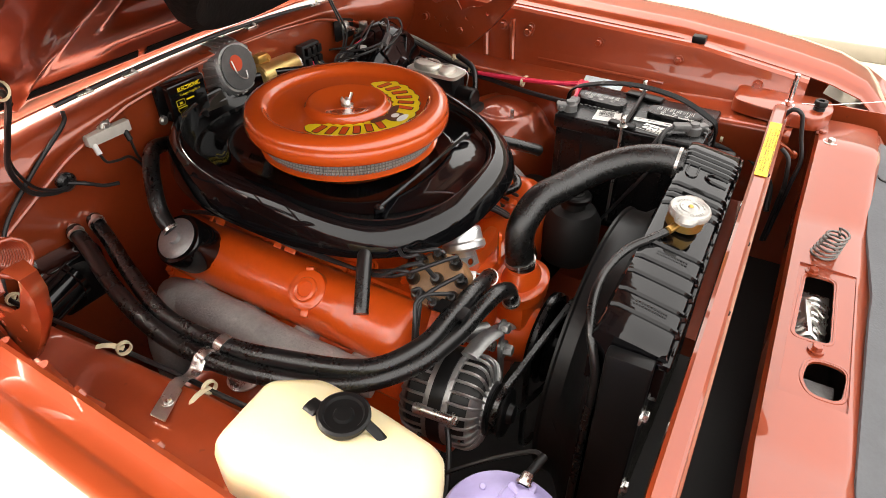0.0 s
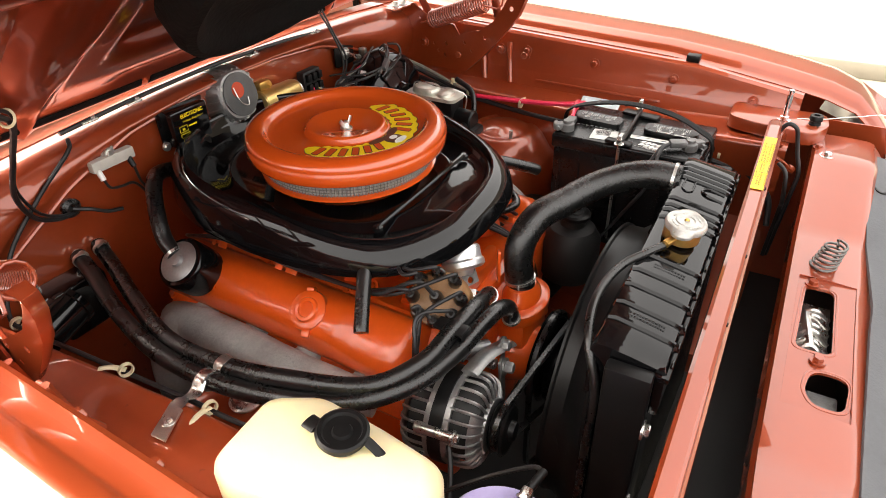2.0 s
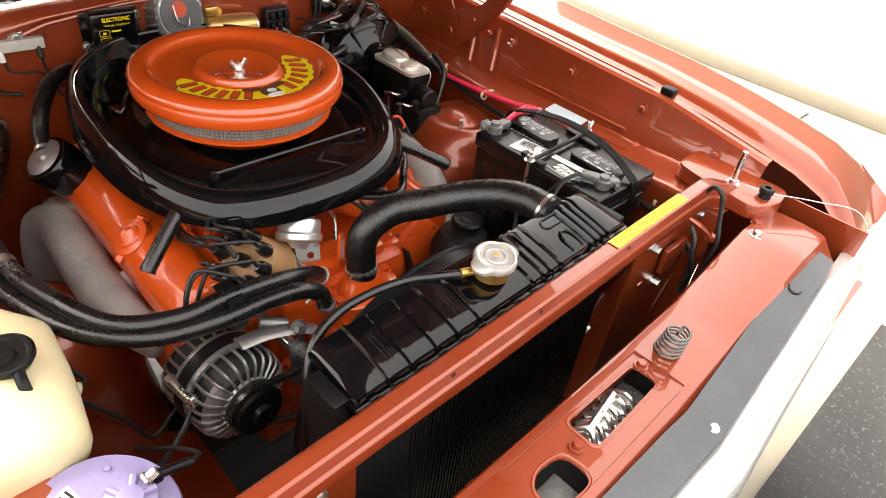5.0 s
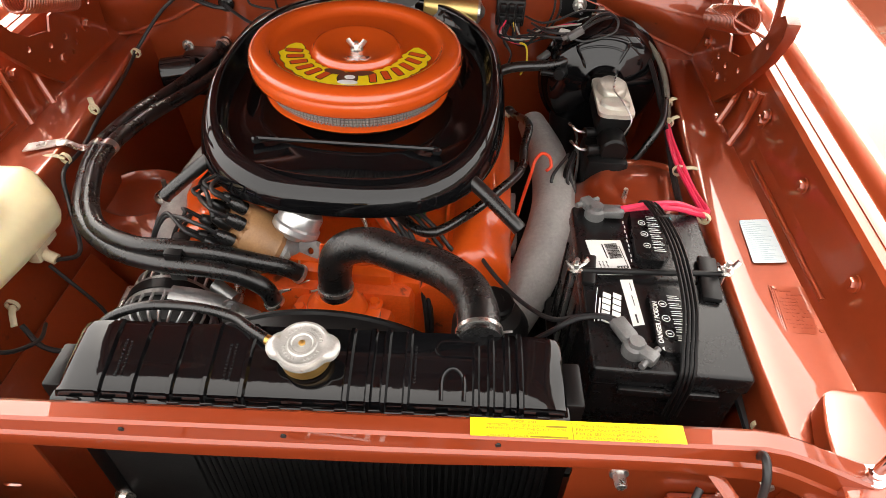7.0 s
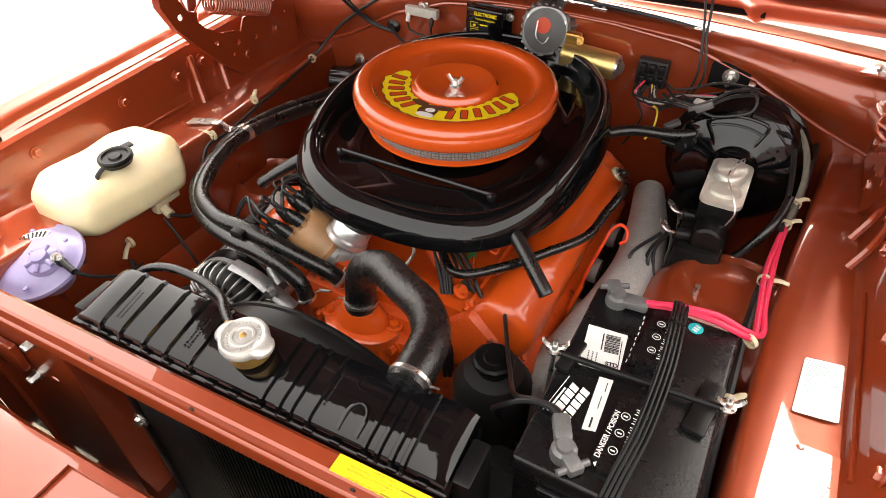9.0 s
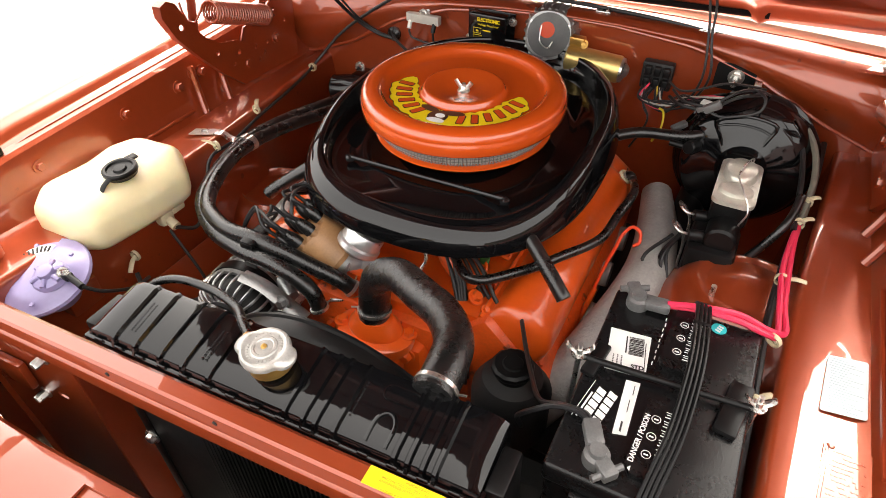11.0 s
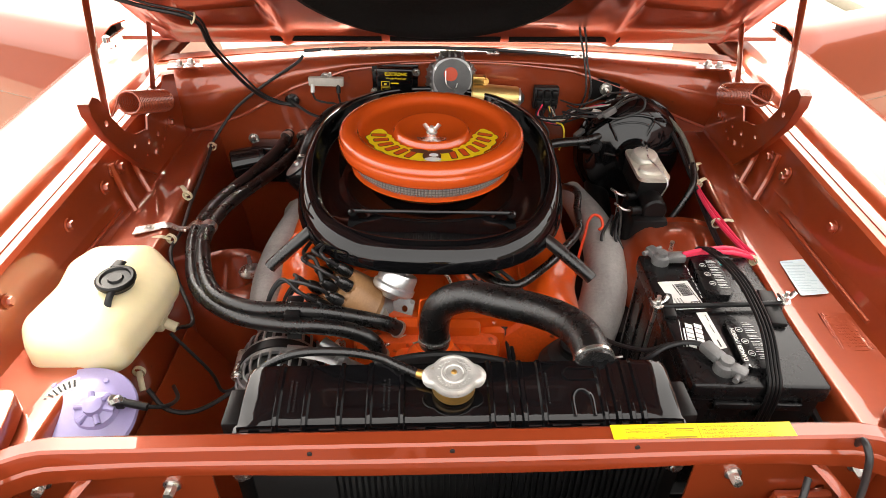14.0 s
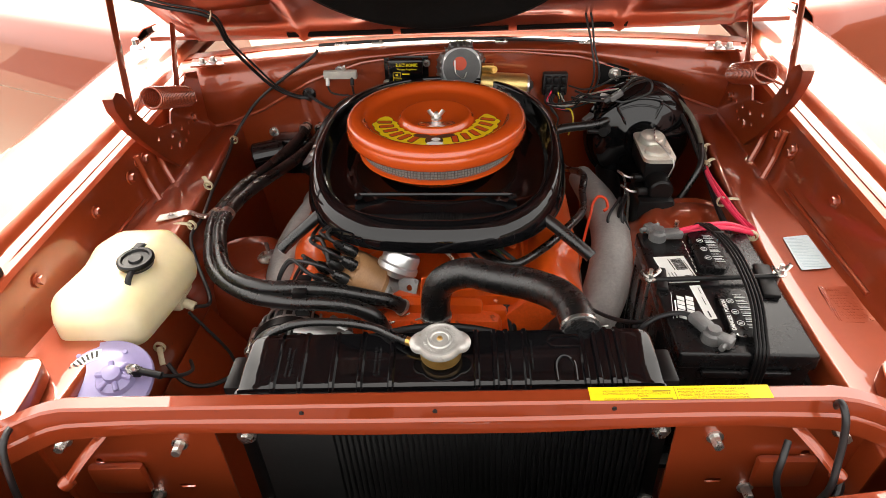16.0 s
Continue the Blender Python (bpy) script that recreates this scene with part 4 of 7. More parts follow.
def valve_cover(s):
    """Stamped rocker cover: sloped box with a raised middle and rolled flange."""
    m = Matrix.Translation((EX + s * 0.232, 0.575, 0.772)) @ pose(0, 0, 0, 0, s * 38, 0) @ Matrix.Translation((s * 0.021, 0, 0))
    bm = B()
    rows = []
    n = 44
    for k in range(n + 1):
        y = -0.275 + 0.55 * k / n
        e = min(1.0, (0.275 - abs(y)) / 0.030)
        e = math.sqrt(max(0.0, 1 - (1 - e) ** 2))
        hump = 0.015 * (ease(-0.17, -0.145, y) * ease(0.205, 0.18, y)) + 0.004
        w = 0.055
        sec = [(-w - 0.010, -0.048), (-w - 0.010, -0.043), (-w, -0.042), (-w, -0.020), (-w + 0.006, -0.004), (-w + 0.020, 0.002 + hump * 0.6), (-0.02, 0.006 + hump), (0.02, 0.006 + hump), (w - 0.020, 0.002 + hump * 0.6), (w - 0.006, -0.004), (w, -0.020), (w, -0.042), (w + 0.010, -0.043), (w + 0.010, -0.048)]
        row = []
        for x, z in sec:
            zz = z if z < -0.041 else -0.042 + (z + 0.042) * e
            xx = x if z < -0.041 else x * (0.86 + 0.14 * e)
            row.append(bm.verts.new(m @ Vector((xx, y, zz))))
        rows.append(row)
    for a, b in zip(rows, rows[1:]):
        for k in range(len(a) - 1):
            bm.faces.new((a[k], b[k], b[k + 1], a[k + 1]))
    bm.faces.new(rows[0])
    bm.faces.new(rows[-1])
    vc = part("valve_cover", bm, ENGINE, engine, angle=50)
    for y in (-0.26, -0.09, 0.09, 0.26):
        for x in (-0.061, 0.061):
            bm = B()
            bolt(bm, m @ Vector((x, y, -0.043)), m.to_3x3() @ Vector((0, 0, 1)), 0.006, 0.006)
            part("bolt", bm, ENGINE, vc)
    return m, vc


mL, vcL = valve_cover(-1)
mR, vcR = valve_cover(1)
# painted oil filler cap
bm = B()
m = mL @ Matrix.Translation((0.003, -0.082, 0.020))
lathe(bm, [(0, 0.010), (0.012, 0.010), (0.014, 0.013), (0.019, 0.012), (0.021, 0.009), (0.028, 0.009), (0.033, 0.007), (0.034, 0.0), (0.034, -0.006)], m, 28)
for a in (20, 200):
    box(bm, m @ Vector((0.036 * math.cos(radians(a)), 0.036 * math.sin(radians(a)), 0.002)), (0.016, 0.014, 0.008), 0.003, pose(0, 0, 0, 0, 38, a))
part("oil_cap", bm, ENGINE, vcL)
# black breather cap
bm = B()
m = mL @ Matrix.Translation((-0.005, 0.160, 0.014))
lathe(bm, [(0.020, 0.0), (0.026, 0.002), (0.044, 0.006), (0.045, 0.012), (0.045, 0.060), (0.042, 0.064), (0.0, 0.066)], m, 32)
br = part("breather_cap", bm, BLACK_GLOSS, engine, "glossy black breather can")
bm = B()
lathe(bm, [(0, 0.0), (0.034, 0.0), (0.036, 0.0015), (0.034, 0.003), (0.012, 0.004), (0.010, 0.010), (0.0, 0.012)], m @ Matrix.Translation((0, 0, 0.0655)), 28)
part("breather_top", bm, ALU, br, "scuffed grey top plate")
# sheet metal tabs that hold the leads along the inner edge of the cover
for y, w in ((0.168, 0.020), (0.030, 0.016), (0.002, 0.024), (0.190, 0.008)):
    bm = B()
    box(bm, mL @ Vector((0.057, y, -0.002)), (0.014, w, 0.0022), 0.0006, pose(0, 0, 0, 0, -38, 0))
    box(bm, mL @ Vector((0.0645, y + 0.3 * w, 0.006)), (0.0022, 0.4 * w, 0.018), 0.0006, pose(0, 0, 0, 0, -38, 6))
    part("lead_tab", bm, ENGINE, vcL)
# cylinder heads under the covers
for s in (-1, 1):
    bm = B()
    box(bm, (EX + s * 0.238, 0.565, 0.612), (0.100, 0.53, 0.080), 0.008)
    part("cylinder_head", bm, ENGINE, engine)
# cast iron exhaust manifolds
for s in (-1, 1):
    bm = B()
    if s < 0:
        tube(bm, [(EX + s * 0.29, 0.82, 0.655), (EX + s * 0.305, 0.74, 0.675), (EX + s * 0.315, 0.62, 0.688), (EX + s * 0.32, 0.52, 0.692), (EX + s * 0.315, 0.42, 0.690), (EX + s * 0.295, 0.345, 0.682)], 0.036, 14, radii=[0.030, 0.040, 0.040, 0.038, 0.036, 0.026])
        tube(bm, [(EX + s * 0.30, 0.72, 0.68), (EX + s * 0.325, 0.78, 0.66), (EX + s * 0.34, 0.80, 0.58), (EX + s * 0.34, 0.80, 0.48)], 0.036, 12)
    else:
        tube(bm, [(EX + 0.275, 0.29, 0.590), (EX + 0.310, 0.35, 0.636), (EX + 0.346, 0.43, 0.676), (EX + 0.368, 0.51, 0.702), (EX + 0.374, 0.59, 0.714), (EX + 0.362, 0.69, 0.724), (EX + 0.336, 0.80, 0.728)], 0.034, 16, radii=[0.034, 0.042, 0.046, 0.045, 0.042, 0.038, 0.030])
    em = part("exhaust_manifold", bm, IRON, engine)
    for y in (0.38, 0.50, 0.62, 0.74):
        bm = B()
        tube(bm, [(EX + s * 0.305, y, 0.685 - 0.045 * (s > 0)), (EX + s * 0.25, y, 0.685 - 0.045 * (s > 0)), (EX + s * 0.22, y, 0.675 - 0.045 * (s > 0))], 0.025, 12)
        part("runner", bm, IRON, em)
# black sheet added below the manifold, so the gap over the steering gear stays dark
bm = B()
sheet(bm, lambda u, v: Vector((0.19 + 0.30 * u, 0.26 + 0.66 * v, 0.555 - 0.05 * u + 0.006 * math.sin(9 * v))), 8, 12, 0.003)
part("low_bay_panel", bm, BLACK_DEEP, car)
# thermostat housing
bm = B()
lathe(bm, [(0, -0.01), (0.052, -0.01), (0.054, 0.0), (0.054, 0.012), (0.050, 0.015), (0.038, 0.016), (0.036, 0.026), (0.030, 0.034), (0.026, 0.044), (0, 0.044)], Matrix.Translation((-0.024, 0.243, 0.700)), 28, 1.25, 0.9)
box(bm, (-0.024, 0.25, 0.66), (0.11, 0.08, 0.07), 0.015)
th = part("thermostat_housing", bm, ENGINE, engine)
for dx in (-0.056, 0.056):
    bm = B()
    bolt(bm, (-0.024 + dx, 0.243 + dx * 0.2, 0.7155), (0, 0, 1), 0.009, 0.008)
    part("bolt", bm, ENGINE, th)

# air cleaner pan, filter and lid
air = thing("air_cleaner", (EX, 0.60, 0.87), "round orange lid over a wide glossy black air cleaner pan", "air cleaner")
bm = B()
PAN = [(0.0, 0.886), (0.60, 0.886), (0.63, 0.890), (0.66, 0.890), (0.69, 0.885), (0.80, 0.884), (0.835, 0.886), (0.848, 0.8915), (0.852, 0.8935), (0.858, 0.8945), (0.866, 0.8945), (0.873, 0.8995), (0.878, 0.9035), (0.884, 0.9045), (0.900, 0.9040), (0.925, 0.9015), (0.950, 0.8965), (0.970, 0.8900), (0.985, 0.8815), (0.995, 0.8720), (1.0, 0.864), (0.998, 0.859), (0.985, 0.861), (0.95, 0.872), (0.90, 0.876), (0.60, 0.872), (0.0, 0.872)]
PCX, PCY, PRX, PRY = EX - 0.0, 0.622, 0.262, 0.320
RISE = [(0.80, 0.0), (0.835, 0.08), (0.848, 0.35), (0.858, 0.55), (0.873, 0.92), (0.88, 1.0), (0.93, 1.0), (0.96, 0.8), (0.985, 0.45), (1.0, 0.0)]   # the rim stands higher at the sides and back
rings = []
for j, (r, z) in enumerate(PAN):
    if r == 0:
        rings.append([bm.verts.new((PCX, PCY, z))])
        continue
    ring = []
    for k in range(72):
        a = 2 * math.pi * k / 72
        c, s = math.cos(a), math.sin(a)
        power = 2.7 if s < 0 else 2.3
        q = (abs(c) ** power + abs(s) ** power) ** (-1 / power)
        tilt = 0.012 * r * s + (0.030 * ease(-0.80, -0.10, s) * lerp(RISE, r) if j < 19 else 0.0)
        ring.append(bm.verts.new((PCX + PRX * r * q * c, PCY + PRY * r * q * s, z + tilt)))
    rings.append(ring)
bridge(bm, rings)
pan = part("pan", bm, BLACK_GLOSS, air, "glossy black pan with a raised rim")
bm = B()
tube(bm, [(-0.175, 0.431, 0.888), (-0.172, 0.4305, 0.8905), (-0.03, 0.432, 0.8905), (0.106, 0.435, 0.8905), (0.109, 0.435, 0.888)], 0.0042, 8, 2)
for x, y in ((-0.177, 0.431), (0.111, 0.435)):
    lathe(bm, [(0, 0.883), (0.0085, 0.884), (0.0085, 0.890), (0.005, 0.893), (0, 0.893)], Matrix.Translation((x, y, 0)), 12)
part("rod", bm, BLACK_GLOSS, pan, "black rod across the pan")
LC = Matrix.Translation((-0.038, 0.604, 0.005)) @ pose(0, 0, 0, 0.8, 0, 0)
bm = B()
lathe(bm, [(0.128, 0.884), (0.144, 0.900), (0.1560, 0.9045), (0.1590, 0.907), (0.1585, 0.910), (0.1540, 0.9120), (0.138, 0.914)], LC, 64)
part("filter_seat", bm, LID, air, "glossy orange lower plate")
bm = B()
rings = [[], []]
for k in range(360):
    a = 2 * math.pi * k / 360
    r = 0.1475 + (0.0025 if k % 2 else -0.0015)
    for j, z in enumerate((0.911, 0.946)):
        rings[j].append(bm.verts.new(LC @ Vector((r * math.cos(a), r * math.sin(a), z))))
bridge(bm, rings)
filt = part("filter", bm, PAPER, air, "grey pleated filter behind wire gauze", angle=10)
bm = B()
for z in (0.914, 0.9195, 0.925, 0.9305, 0.936, 0.9415):
    tube(bm, [LC @ Vector((0.1518 * math.cos(2 * math.pi * k / 72), 0.1518 * math.sin(2 * math.pi * k / 72), z)) for k in range(73)], 0.0006, 4, smooth=False, cap=False)
for k in range(150):
    a = 2 * math.pi * k / 150
    tube(bm, [LC @ Vector((0.1520 * math.cos(a), 0.1520 * math.sin(a), 0.912)), LC @ Vector((0.1520 * math.cos(a), 0.1520 * math.sin(a), 0.944))], 0.0006, 4, smooth=False, cap=False)
part("gauze", bm, FILTER, filt, "dark wire gauze")
bm = B()
lathe(bm, [(0.145, 0.944), (0.1690, 0.9415), (0.1745, 0.9425), (0.177, 0.945), (0.1785, 0.9500), (0.1790, 0.9650), (0.1775, 0.9668), (0.1780, 0.9690), (0.1768, 0.9750), (0.1735, 0.9800), (0.167, 0.9840), (0.158, 0.9856), (0.150, 0.9850), (0.1455, 0.9830), (0.1425, 0.9795), (0.1395, 0.9742), (0.135, 0.9706), (0.128, 0.9692), (0.078, 0.9680), (0.0755, 0.9685), (0.0735, 0.9705), (0.0705, 0.9765), (0.0690, 0.9788), (0.0665, 0.9797), (0.0625, 0.9790), (0.045, 0.9748), (0.030, 0.9712), (0.014, 0.9680), (0.0, 0.9672)], LC, 96)
lid = part("lid", bm, LID, air, "glossy orange pressed steel lid", angle=60)
bm = B()
m = LC @ Matrix.Translation((0, 0, 0.9680))
lathe(bm, [(0, 0), (0.011, 0), (0.011, 0.0015), (0.0065, 0.002), (0.0055, 0.009), (0.0045, 0.010), (0.0035, 0.010), (0.0035, 0.014), (0, 0.014)], m, 14)
for s in (-1, 1):
    tube(bm, [m @ Vector((s * 0.004, 0, 0.005)), m @ Vector((s * 0.010, 0, 0.011)), m @ Vector((s * 0.015, 0, 0.018))], 0.0042, 8, flat=0.35, up=(0, 1, 0))
part("wing_nut", bm, STEEL, air, "bright zinc wing nut")
# decal: a cloud-edged yellow band with plain coloured bars
def cloud(grow, z):
    bm = B()
    cols = []
    for k in range(241):
        a = radians(176 + 195 * k / 240)
        lump = 0.0045 * abs(math.sin(k * 0.21)) + 0.0022 * abs(math.sin(k * 0.13 + 1))
        endf = ease(-6, 26, k) * ease(246, 214, k)
        r0 = max(0.0782, 0.0990 - 0.0165 * endf - 0.7 * lump - grow)
        r1 = min(0.1300, 0.1010 + 0.0225 * endf + 0.8 * lump + grow)
        cols.append([bm.verts.new(LC @ Vector((r * math.cos(a), r * math.sin(a), z + 0.0008 * (r - 0.06) / 0.06 + 0.0012 * max(0, r - 0.122) / 0.009))) for r in (r0, 0.1005, r1)])
    for a, b in zip(cols, cols[1:]):
        for k in range(2):
            bm.faces.new((a[k], b[k], b[k + 1], a[k + 1]))
    return bm


decal = part("decal", cloud(0.0, 0.9687), YELLOW, lid, "yellow cloud-edged decal with dark red bars")
part("decal_edge", cloud(0.0015, 0.9684), INK, lid, "thin black edge of the decal")
for a0, a1 in ((186, 255), (287, 362)):
    for k in range(6):
        ang = a0 + (a1 - a0) * (k + 0.5) / 6
        mm = LC @ pose(0, 0, 0, 0, 0, ang) @ Matrix.Translation((0.1030, 0, 0.9698)) @ pose(0, 0, 0, 0, 0, 78)
        for mat, g, dz, nm in ((INK, 0.0015, 0.0, "decal_outline"), (LETTER_RED, 0.0, 0.0003, "decal_bar")):
            bm = B()
            plate(bm, rounded(0.0100 + 2 * g, 0.0265 + 2 * g, 0.0030, 4), mm @ Matrix.Translation((0, 0, dz)), 0.0002)
            part(nm, bm, mat, lid)
for ang, cx, rx, ry, mat, dz in ((271, 0.104, 0.019, 0.017, INK, 0.0), (271, 0.103, 0.0175, 0.0155, BROWN_INK, 0.0002), (256, 0.089, 0.0075, 0.019, BROWN_INK, 0.0003), (285, 0.089, 0.0075, 0.019, BROWN_INK, 0.0003), (273, 0.101, 0.0065, 0.0085, WHITE_LABEL, 0.0005), (272, 0.117, 0.0070, 0.016, WHITE_LABEL, 0.0005)):
    bm = B()
    plate(bm, circle(1.0, 22), LC @ pose(0, 0, 0, 0, 0, ang) @ Matrix.Translation((cx - 0.003, 0, 0.9699 + dz)) @ Matrix.Diagonal((rx, ry, 1, 1)), 0.0002)
    part("decal_patch", bm, mat, lid, "plain oval patch on the decal")

# distributor
dist = thing("distributor", (-0.10, 0.28, 0.72), "tan distributor cap with black plug leads and silver vacuum can", "distributor")
DB, DD = Vector((-0.134, 0.338, 0.730)), Vector((-0.62, -0.26, 0.73)).normalized()
DM = axis_matrix(DB, DD) @ Matrix.Diagonal((1.16, 1.16, 1.0, 1.0))
bm = B()
lathe(bm, [(0.018, -0.06), (0.020, -0.02), (0.034, -0.012), (0.040, 0.0), (0.041, 0.028), (0.039, 0.032), (0, 0.032)], DM, 28)
box(bm, DM @ Vector((0.030, 0.0, 0.015)), (0.03, 0.02, 0.025), 0.004)
part("housing", bm, ALU, dist, "cast aluminium housing")
bm = B()
lathe(bm, [(0.043, 0.030), (0.047, 0.032), (0.047, 0.040), (0.044, 0.044), (0.0405, 0.090), (0.037, 0.097), (0.030, 0.099), (0, 0.099)], DM, 16)
cap = part("cap", bm, TAN, dist, "tan plastic cap")
towers = []
for k in range(9):
    a = 2 * math.pi * k / 8
    r = 0.031 if k < 8 else 0.0
    p, q = DM @ Vector((r * math.cos(a), r * math.sin(a), 0.092)), DM @ Vector((r * 1.05 * math.cos(a), r * 1.05 * math.sin(a), 0.112))
    bm = B()
    cyl(bm, p, q, 0.0085, 0.0075, seg=12)
    part("tower", bm, TAN, cap)
    bm = B()
    q2 = q + DD * 0.021
    tube(bm, [q - DD * 0.008, q + DD * 0.006, q + DD * 0.012, q2], 0.0105, 14, smooth=False, radii=[0.0112, 0.0105, 0.0092, 0.0062])
    part("boot", bm, RUBBER, dist)
    towers.append((q2, DD))
bm = B()
vm = axis_matrix((-0.096, 0.322, 0.806), (0.35, 0.42, 0.80)) @ Matrix.Scale(1.1, 4)
lathe(bm, [(0, -0.02), (0.012, -0.02), (0.016, -0.012), (0.030, -0.010), (0.034, -0.006), (0.034, 0.002), (0.031, 0.005), (0.031, 0.020), (0.029, 0.024), (0.020, 0.027), (0.018, 0.034), (0.012, 0.037), (0, 0.038)], vm, 30)
part("vacuum_can", bm, material("silver_zinc_plate", (0.74, 0.74, 0.74), 0.3, 0.8, vary=0.08, scale=30), dist, "silver vacuum advance can")
bm = B()
box(bm, DM @ Vector((0.036, 0.012, 0.02)), (0.022, 0.03, 0.004), 0.001, DM.to_3x3().to_4x4())
tube(bm, [DM @ Vector((0.038, 0, 0.0)), DM @ Vector((0.046, 0, 0.03)), DM @ Vector((0.042, 0, 0.052))], 0.002, 6)
part("clip", bm, STEEL, dist, "steel spring clip")
# plug leads: half arch over and drop in front of the cylinder head, half run back along the valve cover or under the pan
rl = random.Random(5)
low = sorted(range(8), key=lambda k: towers[k][0].z)
for n, k in enumerate(low):
    q, d = towers[k]
    j = Vector((rl.uniform(-0.005, 0.005), rl.uniform(-0.004, 0.004), rl.uniform(-0.005, 0.005)))
    if n < 4:
        f = n / 3
        pts = [q - d * 0.004, q + d * 0.030, Vector((-0.256 - 0.030 * f, 0.306 - 0.020 * f, 0.818 + 0.020 * f)) + j * 1.5, Vector((-0.280 - 0.034 * f, 0.300 - 0.030 * f, 0.780)) + j * 1.5, Vector((-0.290 - 0.008 * f, 0.300 - 0.010 * f, 0.715)), Vector((-0.272, 0.31, 0.64))]
    elif n < 6:
        f = n - 4
        pts = [q - d * 0.004, q + d * 0.030, Vector((-0.252, 0.350, 0.846 - 0.010 * f)), mL @ Vector((0.066, -0.150, 0.012 - 0.006 * f)), mL @ Vector((0.0615 + 0.003 * f, -0.06, 0.004)), mL @ Vector((0.0610 + 0.003 * f, 0.015, 0.004)), mL @ Vector((0.066 - 0.004 * f, 0.10, 0.014 - 0.012 * f)), mL @ Vector((0.064, 0.175, 0.014 - 0.010 * f)), mL @ Vector((0.050, 0.235, 0.012)), mL @ Vector((0.052, 0.29, -0.03))]
    else:
        f = n - 6
        pts = [q - d * 0.004, q + d * 0.028, Vector((-0.232 + 0.012 * f, 0.352, 0.862)), Vector((-0.175, 0.402 + 0.010 * f, 0.862)), (-0.05, 0.46, 0.83)]
    bm = B()
    tube(bm, pts, 0.0031, 10)
    solo("plug_lead", bm, WIRE, "black spark plug lead from the distributor cap", "cable", "spark plug leads")
for k in range(3):
    cx = 0.03 + 0.022 * k
    bm = B()
    tube(bm, [(cx - 0.06, 0.44, 0.815), (cx - 0.01, 0.405 - 0.006 * k, 0.815), (cx + 0.04, 0.375 - 0.008 * k, 0.795), (cx + 0.075, 0.355 - 0.01 * k, 0.765), (cx + 0.105, 0.345, 0.735)], 0.0036, 10)
    solo("plug_lead", bm, WIRE, "black spark plug lead lying over the intake", "cable", "spark plug leads")
for k in range(4):
    bm = B()
    o = Vector((0.007 * (k % 2) - 0.003, 0.004 * k, 0.006 * (k // 2)))
    tube(bm, [Vector((-0.03, 0.44, 0.815)) + o, Vector((0.012, 0.405, 0.812)) + o, Vector((0.045, 0.372, 0.795)) + o * 1.6, Vector((0.078, 0.335, 0.765)) + o * 1.2, Vector((0.102, 0.300, 0.728)) + o, Vector((0.115, 0.275, 0.680)) + o, Vector((0.12, 0.27, 0.62)) + o], 0.0036, 10)
    solo("plug_lead", bm, WIRE, "black lead running down the front of the engine", "cable", "spark plug leads")
bm = B()
lathe(bm, [(0.008, -0.004), (0.015, -0.003), (0.016, 0.002), (0.013, 0.005), (0.008, 0.005), (0.008, -0.004)], mR @ Matrix.Translation((0.013, 0.196, 0.021)), 20)
solo("cover_grommet", bm, NYLON, "yellowed grommet in the valve cover", "grommet")
bm = B()
tube(bm, [(-0.050, 0.365, 0.822), (-0.012, 0.372, 0.800), (0.004, 0.366, 0.776), (-0.008, 0.345, 0.752), (-0.030, 0.315, 0.738), (-0.060, 0.292, 0.732), (-0.095, 0.27, 0.722), (-0.125, 0.262, 0.715)], 0.0032, 10)
solo("vacuum_pipe", bm, STEEL, "thin bright vacuum pipe curving from the can", "pipe")
bm = B()
plate(bm, rounded(0.040, 0.052, 0.004), axis_matrix((-0.082, 0.318, 0.752), (-0.35, -0.75, 0.45)), 0.003, holes=[circle(0.006, 10, 0.004, 0.006)])
part("bracket", bm, ALU, dist, "grey steel advance bracket")
bm = B()
tube(bm, [towers[8][0], towers[8][0] + DD * 0.02 + Vector((0, 0.03, 0.01)), (-0.262, 0.385, 0.83), (-0.22, 0.44, 0.845), (-0.12, 0.47, 0.84)], 0.0036, 8)
solo("coil_lead", bm, WIRE, "black coil lead from the middle of the cap", "cable")

